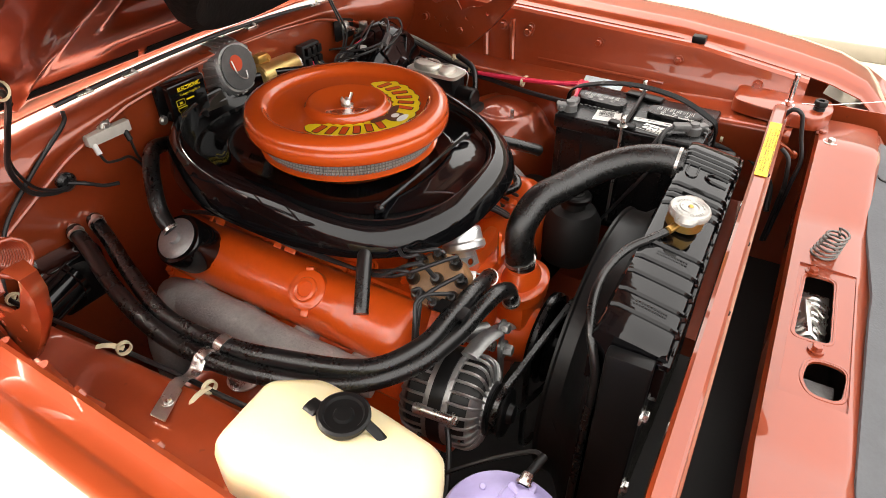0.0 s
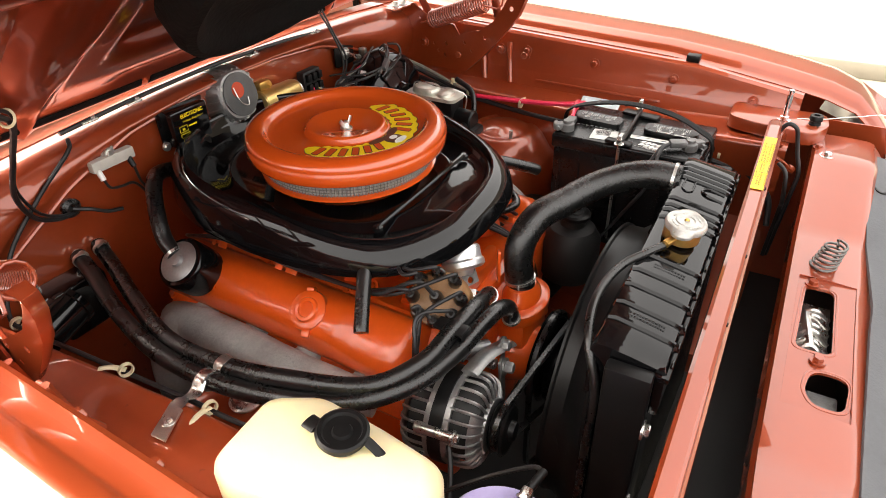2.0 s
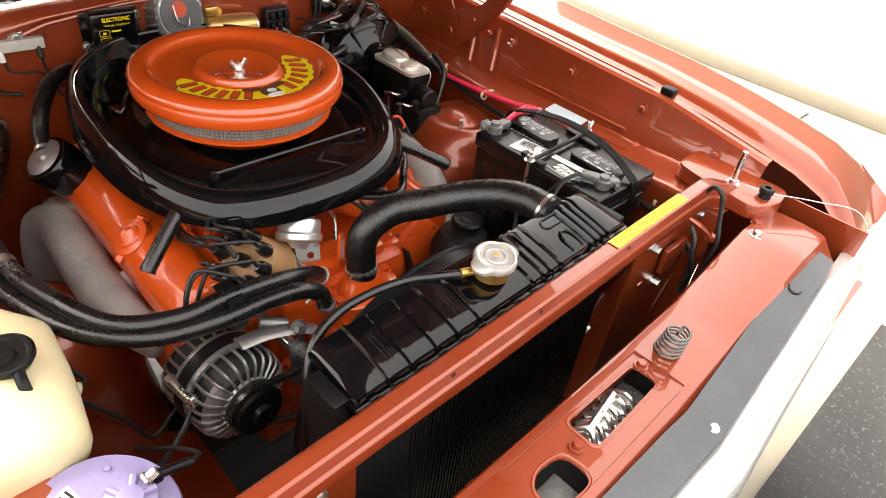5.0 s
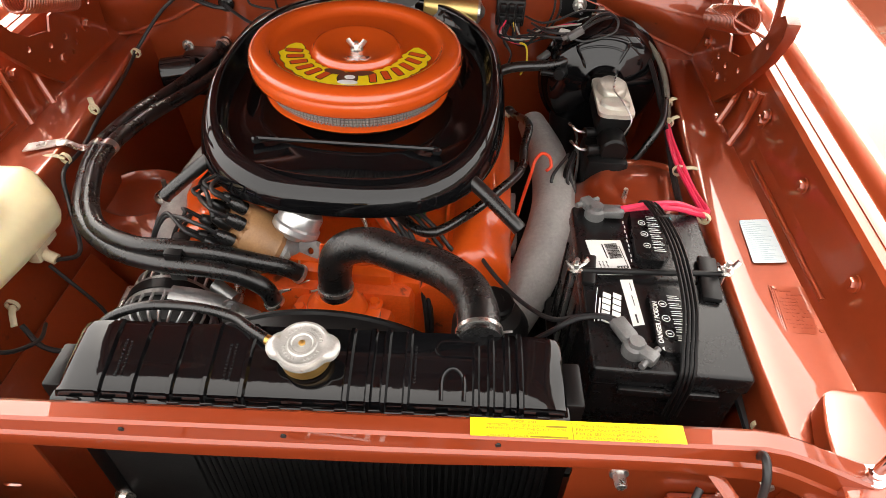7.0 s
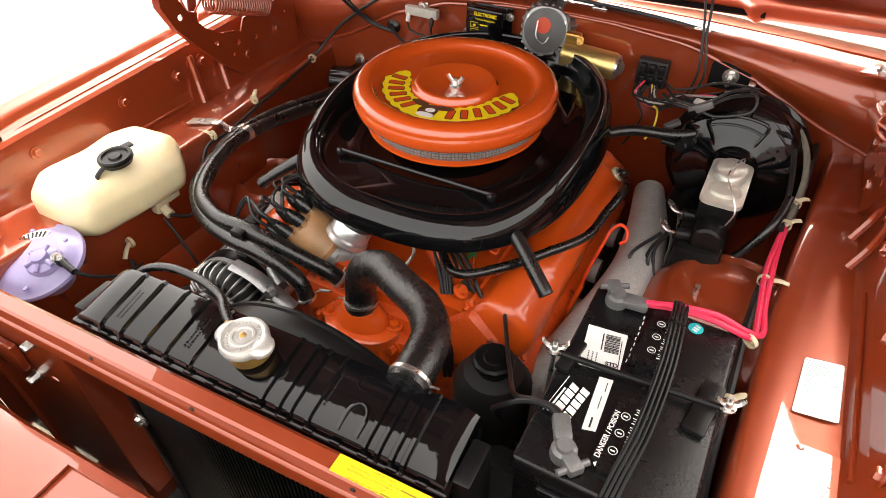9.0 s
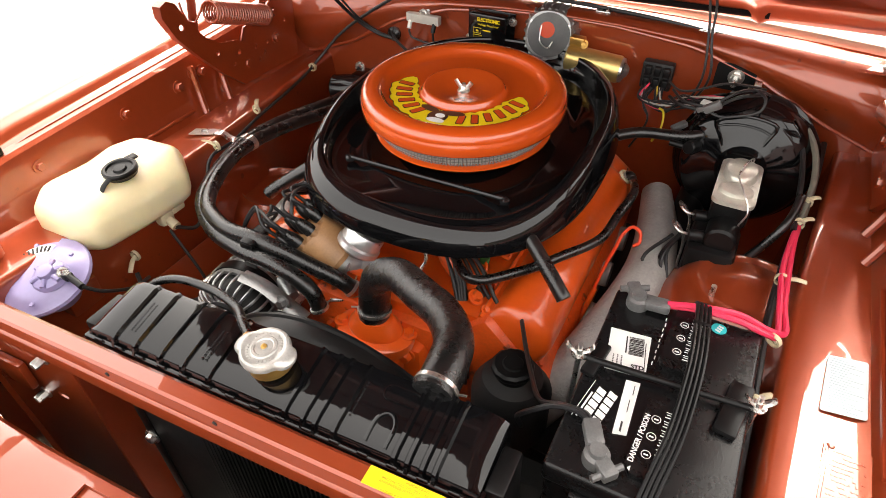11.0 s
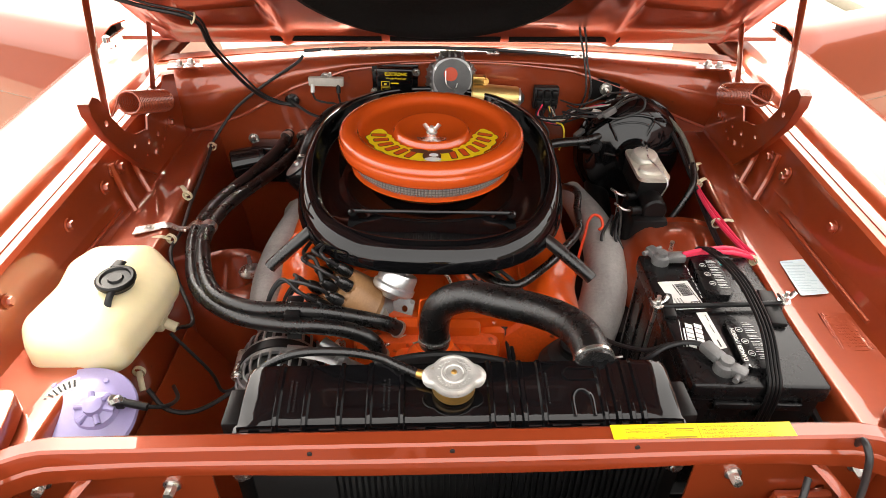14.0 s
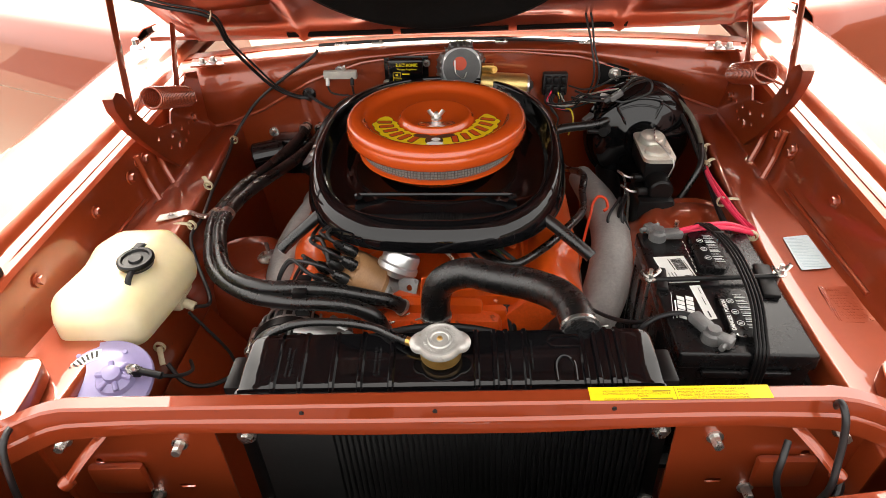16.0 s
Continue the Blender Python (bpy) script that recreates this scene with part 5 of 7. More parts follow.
# alternator with cooling slots
alt = thing("alternator", (-0.285, 0.20, 0.60), "cast aluminium alternator with slotted housing and belt", "alternator")
AC = Vector((-0.288, 0.232, 0.675))
AM = axis_matrix(AC, (0.10, -1, 0.05))
bm = B()
lathe(bm, [(0.0, -0.070), (0.030, -0.068), (0.034, -0.055), (0.058, -0.050), (0.064, -0.046), (0.064, -0.010), (0.060, 0.012), (0.060, 0.045), (0.052, 0.056), (0.030, 0.062), (0.0, 0.064)], AM, 40)
part("core", bm, BLACK_DEEP, alt)
for z0, z1, z2, zend in ((-0.012, -0.040, -0.058, -0.066), (0.014, 0.040, 0.056, 0.064)):
    bm = B()
    lathe(bm, [(0.066, z0 - 0.006), (0.072, z0 - 0.006), (0.073, z0), (0.072, z0 + 0.006), (0.066, z0 + 0.006), (0.066, z0 - 0.006)], AM, 40)
    lathe(bm, [(0.020, zend), (0.040, zend), (0.042, z2), (0.034, z2), (0.020, zend)], AM, 32)
    for k in range(26):
        a = 2 * math.pi * k / 26
        tube(bm, [AM @ Vector((r * math.cos(a), r * math.sin(a), z)) for r, z in ((0.070, z0), (0.070, z1), (0.062, z2 * 0.98), (0.040, zend * 0.96))], 0.0026, 6, 3)
    lathe(bm, [(0.056, z2 * 0.995), (0.0655, z1 + (z2 - z1) * 0.6), (0.067, z1 + (z2 - z1) * 0.5), (0.0575, z2 * 1.02), (0.046, zend * 0.97), (0.043, zend * 0.96), (0.056, z2 * 0.995)], AM, 40, arc=(2.2, 5.4))
    part("end_frame", bm, ALU, alt, "finned cast end frame")
bm = B()
lathe(bm, [(0.071, -0.010), (0.0745, -0.009), (0.0745, 0.011), (0.071, 0.012), (0.071, -0.010)], AM, 40)
part("stator_band", bm, BLACK_SATIN, alt, "black stator band")
bm = B()
lathe(bm, [(0.010, 0.066), (0.036, 0.068), (0.040, 0.072), (0.034, 0.078), (0.034, 0.080), (0.040, 0.087), (0.036, 0.091), (0.016, 0.092), (0.014, 0.100), (0, 0.100)], AM, 32)
part("pulley", bm, BLACK_SATIN, alt, "black pulley")
bm = B()
tube(bm, [(-0.215, 0.250, 0.735), (-0.18, 0.230, 0.725)], 0.012, 12, smooth=False)
tube(bm, [(-0.268, 0.215, 0.750), (-0.225, 0.215, 0.745), (-0.185, 0.210, 0.735), (-0.14, 0.21, 0.71)], 0.014, 8, flat=0.35)
bolt(bm, (-0.176, 0.205, 0.737), (0, -1, 0.2), 0.009, 0.012)
part("bracket", bm, ALU, alt, "grey bracket and bolt")
bm = B()
cyl(bm, (-0.183, 0.212, 0.696), (-0.196, 0.325, 0.706), 0.0095, seg=16, bevel=0.002)
part("spacer", bm, STEEL, alt, "dull steel spacer rod")
bm = B()
cyl(bm, AM @ Vector((-0.066, 0.030, -0.030)), AM @ Vector((-0.066, 0.030, 0.030)), 0.0085, seg=14, bevel=0.002)
bolt(bm, AM @ Vector((-0.066, 0.030, 0.031)), AM.to_3x3() @ Vector((0, 0, 1)), 0.007, 0.008)
part("through_bolt", bm, STEEL, alt, "bright through bolt")
bm = B()
plate(bm, round_poly([(-0.015, -0.02), (0.015, -0.02), (0.012, 0.075), (-0.008, 0.078)], 0.006), axis_matrix((-0.180, 0.206, 0.694), (0.2, -1, 0.05)) @ pose(0, 0, 0, 0, 0, 180), 0.004, holes=[circle(0.005, 10, 0.0, 0.055)])
bolt(bm, (-0.174, 0.200, 0.689), (0.1, -1, 0.1), 0.010, 0.014)
part("bracket", bm, ALU, alt, "grey adjusting bracket")

# water pump pulley, fan, belts and shroud
fan = thing("cooling_fan", (0.0, 0.14, 0.38), "black fan and pulleys behind a black shroud", "fan")
bm = B()
for r, y0, y1 in ((0.085, 0.165, 0.190), (0.078, 0.135, 0.160)):
    lathe(bm, [(0, 0), (r - 0.01, 0), (r, 0.003), (r - 0.008, 0.012), (r, y1 - y0 - 0.003), (r - 0.01, y1 - y0), (0, y1 - y0)], axis_matrix((EX, y1, 0.61), (0, -1, 0)), 40)
part("pulley", bm, BLACK_GLOSS, fan)
bm = B()
cyl(bm, (EX, 0.16, 0.61), (EX, 0.075, 0.61), 0.030, bevel=0.004)
part("hub", bm, STEEL, fan, "bright spacer")
for k in range(7):
    a = 2 * math.pi * k / 7 + 0.2
    bm = B()
    box(bm, (EX + 0.125 * math.cos(a), 0.088, 0.61 + 0.125 * math.sin(a)), (0.17, 0.003, 0.065), 0.0012, pose(0, 0, 0, 0, -math.degrees(a), 0) @ pose(0, 0, 0, 30, 0, 0))
    part("blade", bm, BLACK_SATIN, fan)
bm = B()
def belt(bm, pts, w=0.011, t=0.006):
    pts = [Vector(p) for p in pts]
    n = len(pts)
    rings = []
    for i in range(n):
        d = (pts[(i + 1) % n] - pts[i - 1]).normalized()
        o = d.cross(Vector((0, 1, 0))).normalized()
        rings.append([bm.verts.new(pts[i] + o * a + Vector((0, b, 0))) for a, b in ((t / 2, -w / 2), (t / 2, w / 2), (-t / 2, w / 3), (-t / 2, -w / 3))])
    rings.append(rings[0])
    bridge(bm, rings)
def wrap(c0, r0, c1, r1, y):
    c0, c1 = Vector(c0), Vector(c1)
    base = math.atan2(c1.y - c0.y, c1.x - c0.x)
    out = []
    for k in range(17):
        a = base + math.pi / 2 + math.pi * k / 16
        out.append((c0.x + r0 * math.cos(a), y, c0.y + r0 * math.sin(a)))
    for k in range(17):
        a = base - math.pi / 2 + math.pi * k / 16
        out.append((c1.x + r1 * math.cos(a), y, c1.y + r1 * math.sin(a)))
    return out
belt(bm, wrap((-0.280, 0.688), 0.038, (EX, 0.61), 0.082, 0.150))
part("belt", bm, RUBBER, fan, "black fan belt")
bm = B()
belt(bm, wrap((EX, 0.61), 0.084, (EX + 0.01, 0.42), 0.09, 0.178))
part("belt", bm, RUBBER, fan, "black fan belt")
# shroud: square at the radiator, round at the fan
SHX, SHZ, SHR = 0.0, 0.612, 0.246
bm = B()
rings = []
for r, y, sq in ((1.0, 0.036, 1.0), (1.0, 0.044, 1.0), (0.98, 0.062, 0.5), (0.99, 0.082, 0.06), (1.0, 0.090, 0.0), (1.0, 0.102, 0.0), (1.012, 0.105, 0.0), (1.012, 0.109, 0.0), (0.985, 0.109, 0.0), (0.985, 0.09, 0.0)):
    ring = []
    for k in range(72):
        a = 2 * math.pi * k / 72
        c, s = math.cos(a), math.sin(a)
        q = (abs(c) ** 8 + abs(s) ** 8) ** (-1 / 8)
        ex, ez = SHR * r * c, SHR * r * s
        fx, fz = 0.262 * q * c, 0.235 * q * s
        ring.append(bm.verts.new((SHX + ex + (fx - ex) * sq, y, SHZ + ez + (fz - 0.005 - ez) * sq)))
    rings.append(ring)
bridge(bm, rings)
part("shroud", bm, BLACK_SATIN, fan, "satin black fan shroud")

# ---- radiator ----
SET[0] = ROLL @ FRONT @ Matrix.Translation((0, 0, 0.004))
rad = thing("radiator", (0.008, 0.0, 0.33), "black radiator with ribbed top tank and bright cap", "radiator")
RX0, RX1 = -0.262, 0.279
bm = B()
RIBS = [-0.216, -0.181, -0.140, -0.104, -0.064, 0.046, 0.070, 0.086, 0.110, 0.184, 0.200, 0.217, 0.231]
secs = []
xs = sorted({RX0, RX0 + 0.004, RX0 + 0.012, RX0 + 0.03, RX1, RX1 - 0.004, RX1 - 0.012, RX1 - 0.03} | {round(r + d, 4) for r in RIBS for d in (-0.0042, -0.0020, 0.0020, 0.0042)})
for x in xs:
    e = min(x - RX0, RX1 - x)
    endr = math.sqrt(max(0.0, 1 - (1 - min(1.0, (e + 0.004) / 0.034)) ** 2))
    rib = 0.0045 if any(abs(x - r) < 0.004 for r in RIBS) else 0.0
    if abs(x) < 0.03:
        rib = -0.002
    secs.append([bm.verts.new((x, y, z)) for y, z in (
        (-0.040, 0.800), (-0.0405, 0.862), (-0.0415 - 0.8 * rib, 0.872), (-0.0375 - 0.6 * rib, 0.8775 + 0.004 * endr + 0.7 * rib), (-0.030, 0.8705 + 0.0145 * endr + rib), (0.0, 0.8760 + 0.0155 * endr + rib), (0.036, 0.8800 + 0.0185 * endr + rib), (0.046, 0.8795 + 0.0170 * endr + 0.8 * rib), (0.052, 0.874 + 0.012 * endr), (0.054, 0.860), (0.054, 0.800))])
for a, b in zip(secs, secs[1:]):
    for k in range(len(a) - 1):
        bm.faces.new((a[k], b[k], b[k + 1], a[k + 1]))
bm.faces.new(secs[0])
bm.faces.new(secs[-1])
tank = part("top_tank", bm, BLACK_TANK, rad, "gloss black ribbed top tank", angle=32)
bm = B()
box(bm, (0.008, -0.036, 0.868), (RX1 - RX0 + 0.012, 0.020, 0.010), 0.003)
for k in range(15):
    box(bm, (RX0 + 0.02 + 0.0355 * k, -0.0435, 0.870), (0.014, 0.004, 0.012), 0.002)
part("header_seam", bm, BLACK_TANK, tank)
for w, d, x, y in ((0.046, 0.017, 0.163, 0.024),):
    bm = B()
    tube(bm, [(x + px, y + py, 0.8925 + 0.19 * (y + py)) for px, py in rounded(w, d, 0.009, 5) + rounded(w, d, 0.009, 5)[:1]], 0.0016, 6, smooth=False)
    part("pressing", bm, BLACK_TANK, tank)
bm = B()
tube(bm, [(0.147, -0.034, 0.8840), (0.147, -0.012, 0.8902), (0.152, -0.002, 0.8922), (0.159, 0.001, 0.8927), (0.166, -0.002, 0.8922), (0.171, -0.012, 0.8902), (0.171, -0.034, 0.8840)], 0.0024, 8)
part("pressing", bm, BLACK_TANK, tank)
rng = random.Random(4)
for cx, cy in ((-0.196, 0.0), (-0.080, 0.0), (0.124, 0.005)):
    bm = B()
    for r in range(2 if cx < 0 else 1):
        x = -0.022
        while x < 0.02:
            w = rng.uniform(0.0015, 0.0035)
            box(bm, (cx + 0.006 * (r - 1), cy + x + w / 2, 0.8922 + 0.19 * (cy + x)), (0.0026, w, 0.0012), 0.0004, seg=1)
            x += w + 0.0014
    tagged(part("stamping", bm, BLACK_TANK, tank), kind="stuff")
bm = B()
box(bm, (0.008, 0.0, 0.58), (RX1 - RX0 + 0.01, 0.052, 0.46), 0.004)
part("core", bm, BLACK_DEEP, rad)
fin = None
for k in range(64):
    if fin is None:
        bm = B()
        box(bm, (0, -0.0275, 0.58), (0.0035, 0.006, 0.45))
        fin = part("fin", bm, BLACK_SATIN, rad)
        fin.location = (-0.255, 0, 0)
    else:
        o = new("fin", fin.data)
        o.parent, o.matrix_parent_inverse, o.location = rad, fin.matrix_parent_inverse, (-0.255 + 0.0084 * k, 0, 0)
for x in (RX0 - 0.012, RX1 + 0.012):
    bm = B()
    box(bm, (x, 0.0, 0.60), (0.022, 0.058, 0.55), 0.004)
    part("side_bracket", bm, BLACK_SATIN, rad)
    for z in (0.78, 0.62):
        bm = B()
        bolt(bm, (x, -0.030, z), (0, -1, 0), 0.009, 0.008)
        part("bolt", bm, STEEL, rad, "zinc bolt")
# filler neck and cap
bm = B()
cyl(bm, (0.0, 0.004, 0.895), (0.0, 0.001, 0.921), 0.027, seg=32, bevel=0.003)
cyl(bm, (-0.02, 0.008, 0.908), (-0.045, 0.018, 0.908), 0.006, seg=12)
neck = part("filler_neck", bm, BRASS, rad, "brass-toned filler neck")
CM = Matrix.Translation((0.0, 0.0, 0.9205)) @ pose(0, 0, 0, 4, 0, 0) @ Matrix.Diagonal((0.88, 0.9, 1.0, 1.0))
bm = B()
NSEG = 72
rings = []
for r, z, ear in ((0.0, 0.0085, 0), (0.0045, 0.0082, 0), (0.0048, 0.0070, 0), (0.012, 0.0068, 0), (0.0135, 0.0080, 0), (0.0165, 0.0080, 0), (0.018, 0.0066, 0), (0.0255, 0.0060, 0), (0.0285, 0.0075, 0), (0.0315, 0.0070, 0.25), (0.0330, 0.0045, 0.8), (0.0338, 0.0015, 1.0), (0.0330, -0.0035, 1.0), (0.0315, -0.0035, 1.0)):
    if r == 0:
        rings.append([bm.verts.new(CM @ Vector((0, 0, z)))])
        continue
    ring = []
    for k in range(NSEG):
        a = 2 * math.pi * k / NSEG
        c = abs(math.cos(a))
        wing = 0.011 * ear * max(0.0, (c - 0.86) / 0.14) ** 0.7
        ring.append(bm.verts.new(CM @ Vector(((r + wing) * math.cos(a), (r + wing) * math.sin(a), z))))
    rings.append(ring)
bridge(bm, rings)
rc = part("radiator_cap", bm, CAPMETAL, rad, "worn plated pressure cap with two ears")
bm = B()
lathe(bm, [(0, 0.0105), (0.003, 0.010), (0.0042, 0.0085), (0.0042, 0.006)], CM, 16)
part("rivet", bm, BRASS, rc, "brass rivet")
bm = B()
for k in range(30):
    if k % 15 in (0, 7, 8, 14):
        continue
    a = 2 * math.pi * k / 30
    box(bm, CM @ Vector((0.0222 * math.cos(a), 0.0222 * math.sin(a), 0.0066)), (0.0036, 0.0022, 0.0010), 0.0003, CM.to_3x3().to_4x4() @ pose(0, 0, 0, 0, 0, math.degrees(a)), 1)
part("stamped_mark", bm, CAPMETAL, rc)

# ---- hoses ----
SET[0] = None
def hose(name, pts, r, label, mat=RUBBER, clamps=(), seg=16, n=8, group="", **k):
    t = thing(name, pts[0], label, "hose", group)
    bm = B()
    tube(bm, pts, r, seg, n, **k)
    part("hose_body", bm, mat, t)
    p = smooth_path(pts, n)
    for i in clamps:
        i = i % len(p)
        d = (p[min(i + 1, len(p) - 1)] - p[max(i - 1, 0)]).normalized()
        bm = B()
        mm = axis_matrix(p[i], d)
        lathe(bm, [(r + 0.0002, -0.0028), (r + 0.0022, -0.0026), (r + 0.0022, 0.0026), (r + 0.0002, 0.0028)], mm, 24)
        tube(bm, [mm @ Vector((r, 0.003, 0)), mm @ Vector((r + 0.012, 0.006, 0.0))], 0.0016, 6, smooth=False)
        part("clamp", bm, STEEL, t, "bright wire clamp")
    return t


hose("upper_radiator_hose", [(-0.024, 0.243, 0.730), (-0.024, 0.252, 0.790), (-0.010, 0.251, 0.828), (0.030, 0.241, 0.853), (0.080, 0.214, 0.863), (0.130, 0.185, 0.874), (0.168, 0.140, 0.889), (0.183, 0.092, 0.899), (0.187, 0.048, 0.898)], 0.0255,
     "thick black upper radiator hose with wire clamps", RUBBER_RIB, clamps=(3, -3), seg=24)
PTS_A = [(-0.400, 0.93, 0.805), (-0.412, 0.88, 0.790), (-0.452, 0.76, 0.780), (-0.487, 0.62, 0.790), (-0.493, 0.50, 0.798), (-0.474, 0.405, 0.797), (-0.432, 0.31, 0.795), (-0.36, 0.255, 0.790), (-0.28, 0.232, 0.792), (-0.21, 0.226, 0.795), (-0.16, 0.222, 0.790), (-0.125, 0.221, 0.768), (-0.113, 0.220, 0.735)]
HOSE_A = hose("heater_hose", PTS_A, 0.0135,
     "black heater hose from the firewall to the pump", RUBBER, clamps=(-2,), group="heater hoses")
PTS_B = [(-0.360, 0.935, 0.805), (-0.371, 0.886, 0.782), (-0.412, 0.774, 0.776), (-0.460, 0.625, 0.788), (-0.468, 0.49, 0.806), (-0.448, 0.39, 0.812), (-0.402, 0.295, 0.806), (-0.33, 0.255, 0.806), (-0.26, 0.250, 0.809), (-0.20, 0.250, 0.804), (-0.15, 0.255, 0.789), (-0.105, 0.268, 0.765), (-0.085, 0.276, 0.745)]
HOSE_B = hose("heater_hose", PTS_B, 0.0135,
     "black heater hose from the firewall to the intake", RUBBER, clamps=(-2,), group="heater hoses")
hose("breather_hose", [(-0.150, 0.912, 0.868), (-0.195, 0.908, 0.885), (-0.235, 0.888, 0.897), (-0.275, 0.845, 0.897), (-0.308, 0.805, 0.872), (-0.325, 0.778, 0.842), (-0.330, 0.752, 0.822)], 0.0140, "black breather hose between pan and valve cover cap", RUBBER, clamps=(1, -2))
hose("overflow_hose", [(-0.040, 0.016, 0.908), (-0.07, 0.035, 0.905), (-0.10, 0.055, 0.900), (-0.15, 0.066, 0.897), (-0.21, 0.064, 0.893), (-0.255, 0.050, 0.872), (-0.275, 0.030, 0.82), (-0.278, 0.03, 0.72), (-0.28, 0.03, 0.55)], 0.006, "thin black overflow hose along the radiator", RUBBER, seg=12)
hose("vent_tube", [(-0.235, 0.415, 0.868), (-0.262, 0.400, 0.852), (-0.312, 0.372, 0.815), (-0.322, 0.366, 0.806)], 0.0115, "short black drain tube hanging from the pan", RUBBER, group="drain tubes")
hose("vent_tube", [(0.155, 0.405, 0.868), (0.185, 0.385, 0.855), (0.240, 0.345, 0.825), (0.250, 0.338, 0.818)], 0.0115, "short black drain tube hanging from the pan", RUBBER, group="drain tubes")
hose("crankcase_hose", [mR @ Vector((0.013, 0.196, 0.022)), mR @ Vector((0.016, 0.194, 0.034)), mR @ Vector((0.024, 0.176, 0.040)), (0.274, 0.640, 0.822), (0.265, 0.575, 0.815), (0.256, 0.500, 0.815), (0.213, 0.428, 0.816), (0.170, 0.374, 0.812), (0.112, 0.322, 0.812), (0.06, 0.365, 0.802), (0.03, 0.41, 0.806)], 0.0078, "thin black hose over the valve cover", RUBBER, clamps=(2,))
hose("vacuum_hose", [(0.45, 0.90, 0.90), (0.40, 0.85, 0.885), (0.33, 0.80, 0.87), (0.24, 0.79, 0.86), (0.18, 0.75, 0.85)], 0.0105, "black vacuum hose with grey end to the brake booster", RUBBER)


def hose_text(parent, pts, r, text, size, start, toward, mat):
    """Raised lettering bent round a hose: text runs along its path, facing the given side."""
    p = smooth_path(pts, 12)
    run = [0.0]
    for a, c in zip(p, p[1:]):
        run.append(run[-1] + (c - a).length)
    cu = bpy.data.curves.new("lettering", "FONT")
    cu.body, cu.size, cu.align_y, cu.offset, cu.resolution_u = text, size, "CENTER", 0.00012, 3
    tmp = bpy.data.objects.new("lettering", cu)
    scene.collection.objects.link(tmp)
    bpy.context.view_layer.update()
    me = bpy.data.meshes.new_from_object(tmp)
    bpy.data.objects.remove(tmp)
    for v in me.vertices:
        s = min(run[-1] - 0.001, start + v.co.x)
        i = max(0, min(len(p) - 2, int(np.searchsorted(run, s)) - 1))
        f = (s - run[i]) / (run[i + 1] - run[i])
        q, t = p[i].lerp(p[i + 1], f), (p[i + 1] - p[i]).normalized()
        n = Vector(toward)
        n = (n - t * n.dot(t)).normalized()
        side = n.cross(t)
        a = v.co.y / r
        v.co = q + (r + 0.0004) * (math.cos(a) * n + math.sin(a) * side)
    me.materials.clear()
    me.materials.append(mat)
    ob = new("lettering", me)
    ob.parent = parent
    ob.matrix_parent_inverse = parent.matrix_basis.inverted()
    return ob


PRINT = material("faded_hose_print", (0.07, 0.07, 0.068), 0.6, vary=0.3, scale=90)
for start in (0.22,):
    hose_text(HOSE_A, PTS_A, 0.0135, "5/8 IN. HEATER-" * 7, 0.0068, start, (-0.5, -0.35, 0.8), PRINT)
    hose_text(HOSE_B, PTS_B, 0.0135, "5/8 IN. HEATER-" * 7, 0.0068, start + 0.05, (-0.4, -0.5, 0.75), PRINT)


# ---- battery ----
bat = thing("battery", (0.412, 0.195, 0.64), "black car battery with labels, clamps and hold-down bar", "battery")
BX0, BX1, BY0, BY1, BZ = 0.321, 0.508, 0.042, 0.340, 0.872
bcx, bcy = (BX0 + BX1) / 2, (BY0 + BY1) / 2
bm = B()
box(bm, (bcx, bcy, 0.745), (BX1 - BX0 - 0.008, BY1 - BY0 - 0.008, 0.20), 0.006)
case = part("case", bm, BATTERY, bat)
for k in range(7):
    bm = B()
    box(bm, (bcx, BY0 + 0.02 + 0.043 * k, 0.735), (BX1 - BX0 - 0.003, 0.006, 0.16), 0.002)
    part("rib", bm, BATTERY, case)
bm = B()
box(bm, (bcx, bcy, 0.857), (BX1 - BX0, BY1 - BY0, 0.030), 0.005, seg=3)
box(bm, (bcx, BY0 - 0.002, 0.838), (0.12, 0.010, 0.012), 0.003)
box(bm, (bcx, BY1 + 0.002, 0.838), (0.12, 0.010, 0.012), 0.003)
blid = part("top_cover", bm, BATTERY, bat)
TOP = Matrix.Translation((0, 0, BZ + 0.0006))
for y0, y1 in ((0.066, 0.172), (0.222, 0.330)):
    bm = B()
    plate(bm, [(0.398, y0 + 0.012), (0.406, y0), (0.434, y0), (0.444, y0 + 0.012), (0.446, y1 - 0.010), (0.438, y1), (0.410, y1), (0.402, y1 - 0.010)], Matrix.Translation((0, 0, BZ - 0.001)), 0.011)
    vent = part("vent_cap", bm, BATTERY, bat, "black vent cap block with white print")
    bm = B()
    vm = Matrix.Translation((0, 0, BZ + 0.0105))
    rows = []
    for r in range(6):
        yy = y0 + 0.018 + 0.013 * r
        rows += [(0.4235, 0.440, yy, 0.0012), (0.4245, 0.4385, yy + 0.004, 0.0009), (0.4235, 0.4365, yy + 0.0072, 0.0009)]
    bars(bm, vm, rows)
    for r in range(3):
        yy = y0 + 0.028 + 0.024 * r
        tube(bm, [vm @ Vector((0.4155 + 0.0048 * math.cos(a), yy + 0.0048 * math.sin(a), 0.0004)) for a in [2 * math.pi * k / 20 for k in range(21)]], 0.0005, 4, smooth=False)
        bars(bm, vm, [(0.4130, 0.4180, yy - 0.001, 0.002)])
    part("print", bm, WHITE_LABEL, vent, "white safety marks and small print")
